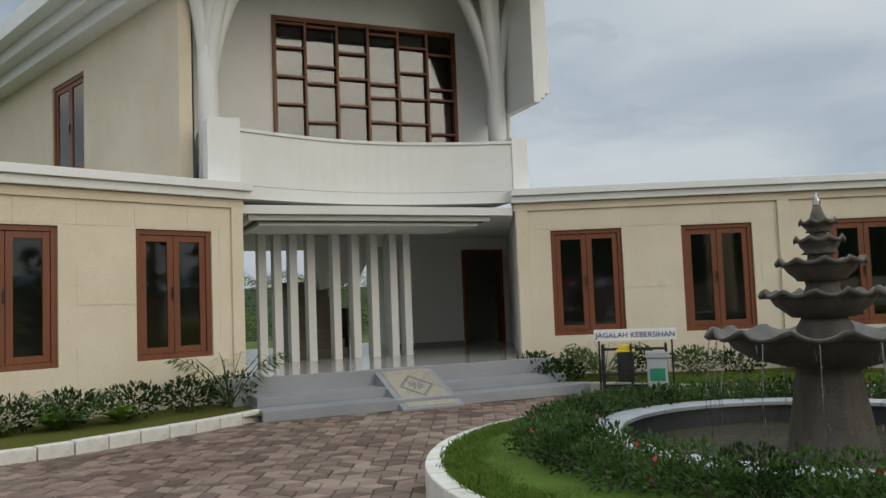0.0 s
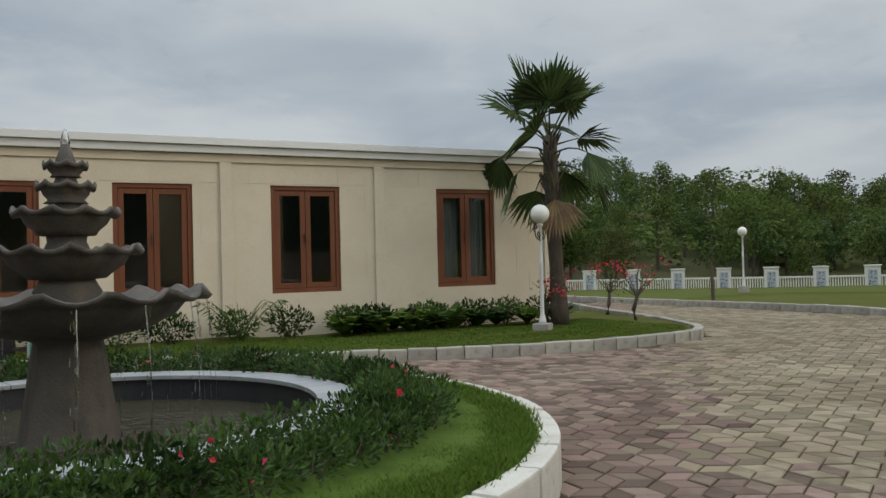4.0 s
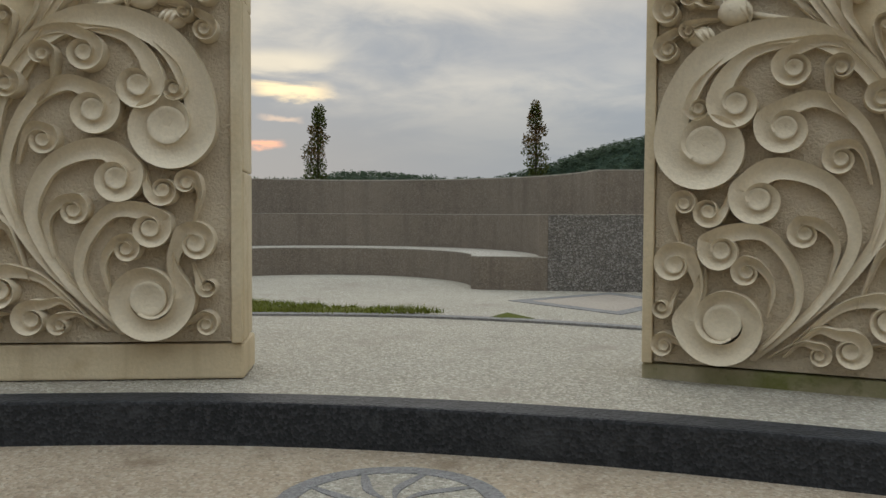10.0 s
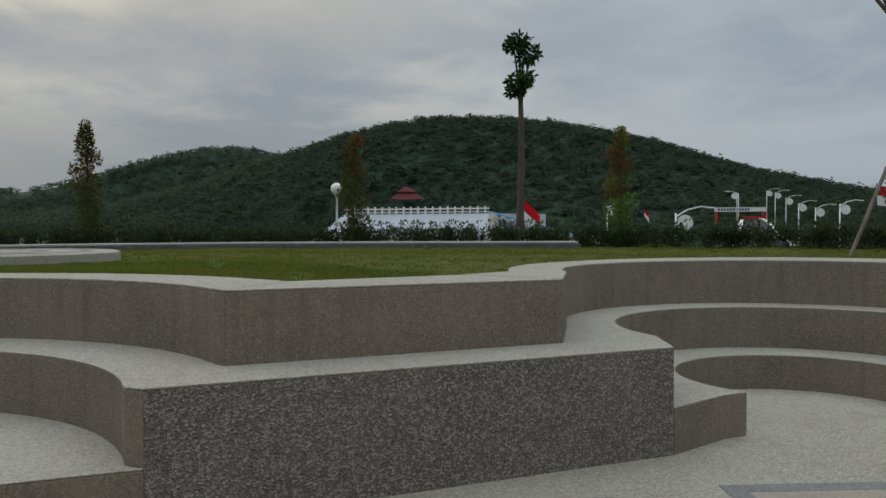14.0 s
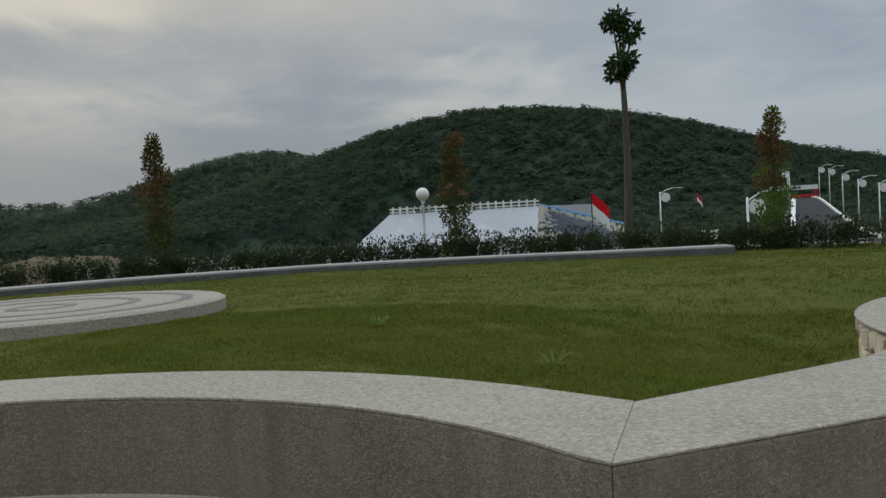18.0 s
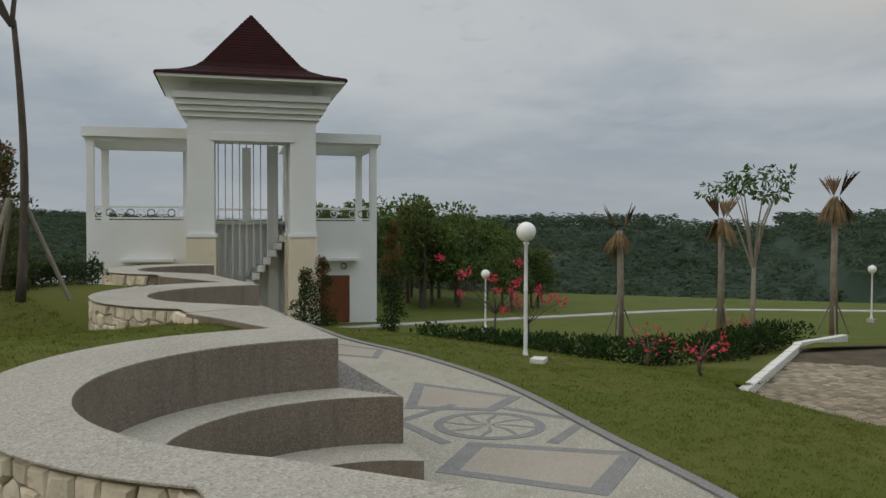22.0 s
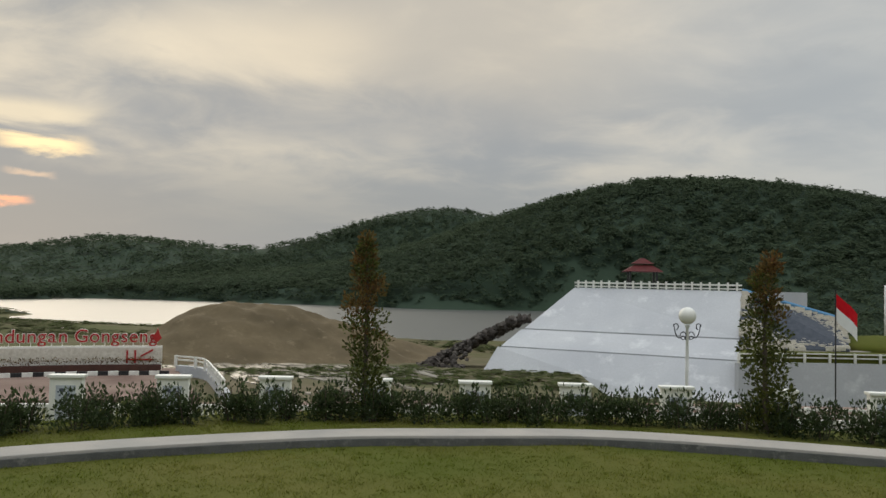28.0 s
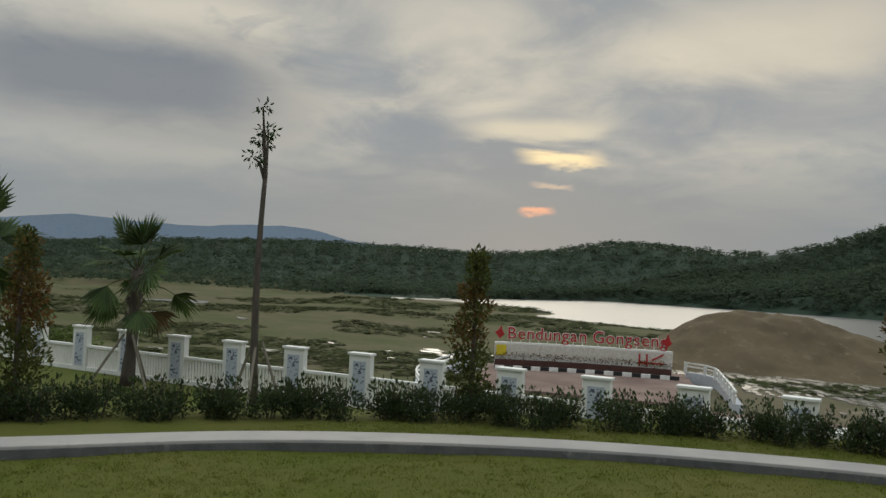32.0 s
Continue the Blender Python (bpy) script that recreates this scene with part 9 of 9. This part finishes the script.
wr = random.Random(44)
spots = []
while len(spots) < 46000:
    x, y = wr.uniform(-620, 460), wr.uniform(-980, -215)
    z = country_z(x, y)
    if z < -8.0 or (x > 40 and 0.741 * x - 0.666 * y < shore_near(0.666 * x + 0.741 * y) + 60) or (-60 < x < -20 and y > -235) or math.hypot(x, y) < 225:
        continue
    d = math.hypot(x - 10, y + 8)
    if d > 760 and wr.random() < 0.6:
        continue
    if y < (-690 if x < 190 else -930) and wr.random() < 0.85:
        continue
    r = wr.uniform(1.1, 2.5) * (1.0 if d < 450 else 1.25)
    tall = wr.random() < 0.05
    spots.append((x, y, z + r * wr.uniform(0.0, 0.6) + (2.2 if tall else 0), r * 1.1, r * wr.uniform(0.8, 1.3)))
crowns("hill_wood", spots, forest, "dense dark green wood covering the hills", 14, 0.30)
spots = []
while len(spots) < 15000:
    x, y = wr.uniform(250, 1250), wr.uniform(-820, 620)
    z = country_z(x, y)
    d = math.hypot(x, y)
    if z < -8.3 or d > 1250 or 0.741 * x - 0.666 * y < shore_far(0.666 * x + 0.741 * y):
        continue
    r = wr.uniform(1.3, 3.0) * (0.75 + d / 1600)
    spots.append((x, y, z + r * wr.uniform(0.4, 1.0), r * 1.25, r * wr.uniform(0.8, 1.15)))
crowns("shore_wood", spots, forest, "dark woods along the far shore", 12, 0.32)
spots = []
while len(spots) < 5200:
    a = wr.uniform(2.2, 4.3)
    d = wr.uniform(75, 520)
    x, y = -5 + d * math.cos(a), -5 + d * math.sin(a)
    if d < 130 and wr.random() < 0.8:
        continue
    z = country_z(x, y)
    r = wr.uniform(1.3, 2.6) * (0.6 + d / 300)
    spots.append((x, y, z + r * 0.45, r, r * 0.85))
for k in range(2600):
    bear, d = wr.uniform(148, 212), wr.uniform(56, 150)
    x, y = 10 + d * math.cos(radians(bear)), -8 + d * math.sin(radians(bear))
    r = wr.uniform(0.5, 1.1) * (0.6 + d / 110)
    spots.append((x, y, country_z(x, y) + r * 0.4, r, r * 0.75))
crowns("valley_wood", spots, forest, "green wooded slopes behind the tower", 26, 0.22)

spots = []
while len(spots) < 7000:
    bear, d = wr.uniform(2, 112), wr.uniform(48, 330)
    x, y = 4 + d * math.cos(radians(bear)), d * math.sin(radians(bear))
    if away(FENCE_E[::4], x, y) < 9 or (bear < 20 and d < 90) or (bear > 76 and d < 110):
        continue
    r = wr.uniform(0.6, 1.2) * (0.8 + d / 250)
    spots.append((x, y, country_z(x, y) + r * wr.uniform(0.3, 2.6), r, r * wr.uniform(0.8, 1.2)))
crowns("east_wood", spots, forest_near, "green thicket on the hillside beyond the white fence", 34, 0.16)

spots = []
while len(spots) < 4200:
    bear, d = wr.uniform(-80, -8), wr.uniform(66, 330)
    x, y = 12 + d * math.cos(radians(bear)), -10 + d * math.sin(radians(bear))
    z = country_z(x, y)
    if z < -8.3 or noise.noise(Vector((x * 0.03, y * 0.03, 1))) < -0.05 or inside(court, x, y) or away(sign_line, x, y) < 6 or (30 < x < 55 and y > -74) or (x < 46 and y < -95) or math.hypot(x - 82, y + 112) < 36:
        continue
    r = wr.uniform(0.25, 0.7) * (0.7 + d / 250)
    spots.append((x, y, z + 0.1, r * 1.6, r * 0.45))
crowns("shore_scrub", spots, scrub_mat, "low green scrub on the drained shore", 9, 0.4)


def leafy_tree(protos, x, y, z, h, rz, group, label):
    k = wr.randrange(len(protos))
    t = copy_thing(protos[k], pose(x, y, z, 0, 0, rz) @ Matrix.Diagonal((h / 7, h / 7, h / 7, 1)))
    return t


wood_protos = []
for k in range(5):
    r2 = random.Random(70 + k)
    t = thing("woodland_tree", 46 + 3 * k, 40 + 2 * k, -1.0, "leafy green tree of the wood beyond the white fence", "tree", "woodland trees")
    part("trunk", Mesh().tube([(0, 0, 0), (0.1, 0.05, 3), (0, 0, 5.6)], [0.16, 0.11, 0.04], 7), bark, t)
    m = Mesh()
    for j in range(15):
        a, q = r2.uniform(0, 6.28), 1.9 * math.sqrt(r2.random())
        zc = r2.uniform(2.6, 6.6)
        sh = 1.0 - 0.45 * abs(zc - 4.4) / 2.4
        leaf_cloud(m, 78, (q * math.cos(a) * sh, q * math.sin(a) * sh, zc), (0.95, 0.95, 0.6), 0.30, r2, 0.2, 0.3, 1.7)
    part("crown", m, (forest_near, leaf_olive, forest_near, leaf, forest_near)[k], t, "broken leafy crown")
    wood_protos.append(t)
cnt = 0
while cnt < 290:
    bear, d = wr.uniform(14, 76), wr.uniform(42, 92)
    x, y = 4 + d * math.cos(radians(bear)), d * math.sin(radians(bear))
    fence_d = away(FENCE_E[::4], x, y)
    if inside(FENCE_E + [(0, 0), (10, 40)], x, y) or fence_d < 4:
        continue
    if wr.random() > step01((bear - 12) / 16) + 0.12:
        continue
    h = wr.uniform(3.6, 5.6) * (0.62 + 0.38 * step01((bear - 14) / 22))
    leafy_tree(wood_protos, x, y, country_z(x, y) - 0.4, h, wr.uniform(0, 360), "", "")
    cnt += 1
for k in range(46):
    bear, d = wr.uniform(-167, -150), wr.uniform(38, 64)
    top = 3.0 + d * math.tan(radians(float(np.interp(bear, (-168, -164, -161, -156, -150), (-0.6, 0.5, 2.0, 2.6, 2.0)))))
    x, y = 10.4 + d * math.cos(radians(bear)), -8.5 + d * math.sin(radians(bear))
    if (x + 17.8) ** 2 + (y + 27.4) ** 2 < 60:
        continue
    z = country_z(x, y)
    leafy_tree(wood_protos, x, y, z - 0.3, max(2.2, top - z) * wr.uniform(0.75, 1.0), wr.uniform(0, 360), "", "")
for k in range(40):
    x, y = wr.uniform(48, 86), wr.uniform(-18, 6)
    leafy_tree(wood_protos, x, y, -3.2, wr.uniform(3, 5), wr.uniform(0, 360), "", "")
# ridges on the horizon, the haze put into their blue colour
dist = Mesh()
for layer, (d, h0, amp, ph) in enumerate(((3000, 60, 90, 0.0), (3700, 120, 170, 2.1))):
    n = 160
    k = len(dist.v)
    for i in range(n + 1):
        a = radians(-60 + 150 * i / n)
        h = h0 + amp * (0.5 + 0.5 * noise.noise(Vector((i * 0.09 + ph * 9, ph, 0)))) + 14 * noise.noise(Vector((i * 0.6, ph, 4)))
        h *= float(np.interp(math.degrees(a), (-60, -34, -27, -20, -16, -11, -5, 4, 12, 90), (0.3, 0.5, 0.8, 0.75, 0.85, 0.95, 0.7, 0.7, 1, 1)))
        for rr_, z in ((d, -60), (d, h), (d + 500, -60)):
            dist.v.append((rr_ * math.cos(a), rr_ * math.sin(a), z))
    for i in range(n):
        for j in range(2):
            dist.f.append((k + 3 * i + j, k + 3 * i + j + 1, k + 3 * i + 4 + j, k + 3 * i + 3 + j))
setting("distant_hills", dist, hazy_ridge, "distant ridges along the horizon, coloured pale blue for haze", "backdrop", smooth=True)

# ---- bins and sign board before the wing ----
bs = thing("bin_stand", 2.05, 12.75, 0.0, "black steel bin stand with two litter bins", "litter bin", rz=-12)
for x in (-0.55, -0.1, 0.45):
    part("leg", Mesh().box(x - 0.02, x + 0.02, -0.15, -0.11, 0, 0.85).box(x - 0.02, x + 0.02, 0.11, 0.15, 0, 0.85), dark_metal, bs)
part("frame", Mesh().box(-0.57, 0.47, -0.15, -0.11, 0.14, 0.18).box(-0.57, 0.47, 0.11, 0.15, 0.14, 0.18).box(-0.57, 0.47, -0.15, 0.15, 0.36, 0.39).box(-0.57, 0.47, 0.11, 0.15, 0.74, 0.78), dark_metal, bs)
b1_ = part("bin", Mesh().prism([(-0.32, -0.13), (-0.06, -0.13), (-0.06, 0.13), (-0.32, 0.13)], 0.25, 0.72), dark_metal, bs, "black bin body", bevel=0.015)
part("lid", Mesh().box(-0.34, -0.04, -0.15, 0.15, 0.725, 0.76).box(-0.3, -0.08, -0.12, 0.12, 0.76, 0.84), yellow, b1_, "yellow swing lid", bevel=0.012)
b2_ = part("bin", Mesh().box(0.14, 0.46, -0.17, 0.15, 0.03, 0.62), grey_plastic, bs, "grey plastic bin body", bevel=0.02)
part("lid", Mesh().box(0.12, 0.48, -0.19, 0.17, 0.625, 0.72), grey_plastic, b2_, "grey lid", bevel=0.015)
part("label", Mesh().box(0.18, 0.42, -0.176, -0.172, 0.26, 0.46), green_plastic, b2_, "green label")
sb = thing("notice_board", 2.05, 12.9, 0.0, "white notice board with black words over the bins", "sign", rz=-12)
for u in (-0.6, 0.57):
    part("post", Mesh().box(u, u + 0.03, 0.0, 0.03, 0, 0.9), dark_metal, sb)
part("board", Mesh().box(-0.66, 0.66, -0.015, 0.0, 0.9, 1.09), white_flag, sb, "white board")
me, wd = letter_mesh("JAGALAH KEBERSIHAN", 0.125, 0.002)
me.materials.append(navy)
share("words", me, sb, pose(-wd / 2, -0.019, 0.95, 90, 0, 0), label="dark block letters")
rb = thing("banner_stand", -1.2, 19.7, FLOOR, "upright printed banner beside the hall door", "banner", rz=25)
rb.matrix_basis = ENT @ pose(2.72, 5.9, FLOOR)
part("sheet", Mesh().box(-0.3, 0.3, 0, 0.01, 0.05, 1.6), mosaic, rb, "blue-grey printed sheet")
for k in range(7):
    part("print_bar", Mesh().box(-0.24, 0.24, -0.006, -0.001, 0.2 + 0.19 * k, 0.3 + 0.19 * k), navy if k % 2 else white_flag, rb)
part("foot", Mesh().box(-0.33, 0.33, -0.1, 0.1, 0, 0.05), dark_metal, rb)

# ---- pavers: the nearest are single pieces, the rest one field ----
tan, red = Mesh(), Mesh()
tiles = rhomb_tiles()
tiles.sort(key=lambda q: (q[0] - 6.3) ** 2 + (q[1] - 2.2) ** 2)
pv = random.Random(2)
drive = thing("drive_paving", 0, 0, 0, "rhombic tan, red and grey pavers laid in a block pattern", "paving", kind="structure")
vs, fs = rhomb(0, 0, 0, 0.2)
pm = {}
for mat in (paver, paver_red):
    pm[mat.name] = bpy.data.meshes.new("paver")
    pm[mat.name].from_pydata(vs, [], fs)
    pm[mat.name].materials.append(mat)
for i, (x, y, a, s) in enumerate(tiles):
    z = pv.uniform(-0.004, 0.005)
    # the reddish pavers lie on the house's side of the drive
    reddish = (6 * (y - 3.4) - 8 * (x - 6.2)) / 10 + 1.6 * noise.noise(Vector((x * 0.5, y * 0.5, 8))) + pv.uniform(-0.9, 0.9) > 0 and y > 1
    if i < 300:
        share("paver", pm["paver_red" if reddish else "paver"], drive, pose(x, y, z, pv.uniform(-0.7, 0.7), pv.uniform(-0.7, 0.7), math.degrees(a)))
    else:
        (red if reddish else tan).add(*rhomb(x, y, a, s, z))
part("paver_field", tan, paver_tan, drive, "tan rhombic pavers", kind="stuff")
part("paver_field", red, paver_far, drive, "reddish and grey rhombic pavers", kind="stuff")


# ---- grass blades ----
def grass_patch(name, count, box, ok, z_of, h, seed, label, mat=blade_mat, blades=6):
    rnd = np.random.RandomState(seed)
    m = Mesh()
    n = 0
    while n < count:
        x, y = rnd.uniform(box[0], box[1]), rnd.uniform(box[2], box[3])
        if not ok(x, y):
            continue
        z = z_of(x, y)
        tall = h * rnd.uniform(0.55, 1.25) * (0.85 + 0.5 * noise.noise(Vector((x * 2.3, y * 2.3, 0))))
        for q in range(blades):
            a, l = rnd.uniform(0, 6.28), tall * rnd.uniform(0.6, 1.2)
            bx_, by_ = x + rnd.normal(0, 0.035), y + rnd.normal(0, 0.035)
            w = 0.004 + 0.05 * l
            k = len(m.v)
            m.v += [(bx_ - w * math.sin(a), by_ + w * math.cos(a), z - 0.01), (bx_ + w * math.sin(a), by_ - w * math.cos(a), z - 0.01), (bx_ + l * 0.9 * math.cos(a), by_ + l * 0.9 * math.sin(a), z + l * 0.8)]
            m.f.append((k, k + 1, k + 2))
        n += 1
    part(name, m, mat, None, label, kind="stuff", category="grass")


def lawn_ok(x, y):
    return not inside(DRIVE, x, y) and not inside(platform, x, y) and not inside(plaza, x, y) and away(LIGHT_DRIVE + LIGHT_DRIVE[:1], x, y) > 0.3 and not inside(STEPS_AREA, x, y)


def upper_ok(x, y):
    return (inside(TERRACE, x, y) and math.hypot(x - BA[0], y - BA[1]) > 3.58 and math.hypot(x - 5.35, y + 10.86) > 2.72 and not (8.3 < x < 9.5 and y > -9.6)
            and math.hypot(x - 15, y + 14) > 1.95 and math.hypot(x + 0.2, y + 15.3) > 2.5)


grass_patch("grass_upper_lawn", 62000, (0.5, 22.5, -22.4, -9.2), upper_ok, turf_z, 0.036, 1, "short mown grass of the upper lawn")
grass_patch("grass_walked_edge", 26000, (6.5, 13.5, -14.0, -9.2), upper_ok, turf_z, 0.03, 11, "short mown grass beside the seat wall")
grass_patch("grass_east_corner", 9000, (14.5, 24.0, -10.0, -3.0), lambda x, y: upper_ok(x, y), turf_z, 0.036, 12, "mown grass of the upper lawn's corner")
grass_patch("grass_slope", 46000, (9.4, 27.0, -2.5, 12.0), lambda x, y: lawn_ok(x, y) and not inside(TERRACE, x, y), turf_z, 0.042, 2, "mown grass on the slope beside the steps")
grass_patch("grass_slope_near", 16000, (9.4, 15.0, 0.5, 7.5), lambda x, y: lawn_ok(x, y) and not inside(TERRACE, x, y), turf_z, 0.045, 22, "mown grass close to the kerb")
grass_patch("grass_island", 16000, (-1.1, 5.8, 2.9, 9.9), lambda x, y: 2.75 < math.hypot(x - FC[0], y - FC[1]) < 3.28, lambda x, y: 0.31, 0.05, 3, "bright grass round the fountain hedge", blade_bright)
grass_patch("grass_strip", 7000, (9.3, 14.5, -6.2, -2.0), lambda x, y: lawn_ok(x, y) and not inside(TERRACE, x, y), turf_z, 0.042, 4, "rough grass strip behind the platform")
grass_patch("grass_garden", 14000, (0.8, 13.0, 10.3, 14.4), lambda x, y: lawn_ok(x, y), turf_z, 0.045, 5, "mown grass of the garden strip", blade_bright)
grass_patch("grass_plaza_side", 22000, (-12.0, 3.2, -20.0, -6.4), lambda x, y: lawn_ok(x, y) and away(PLAZA_EDGE, x, y) < 8 and not inside(TERRACE, x, y), turf_z, 0.04, 8, "mown grass beside the plaza")
for k, (x, y) in enumerate(((9.6, -10.75), (11.0, -12.5))):
    strap_plant(x, y, lawn_z(x, y), 400 + k, "tall tuft of pale weed in the lawn", leaf_bright, 24, 0.2, 0.003)
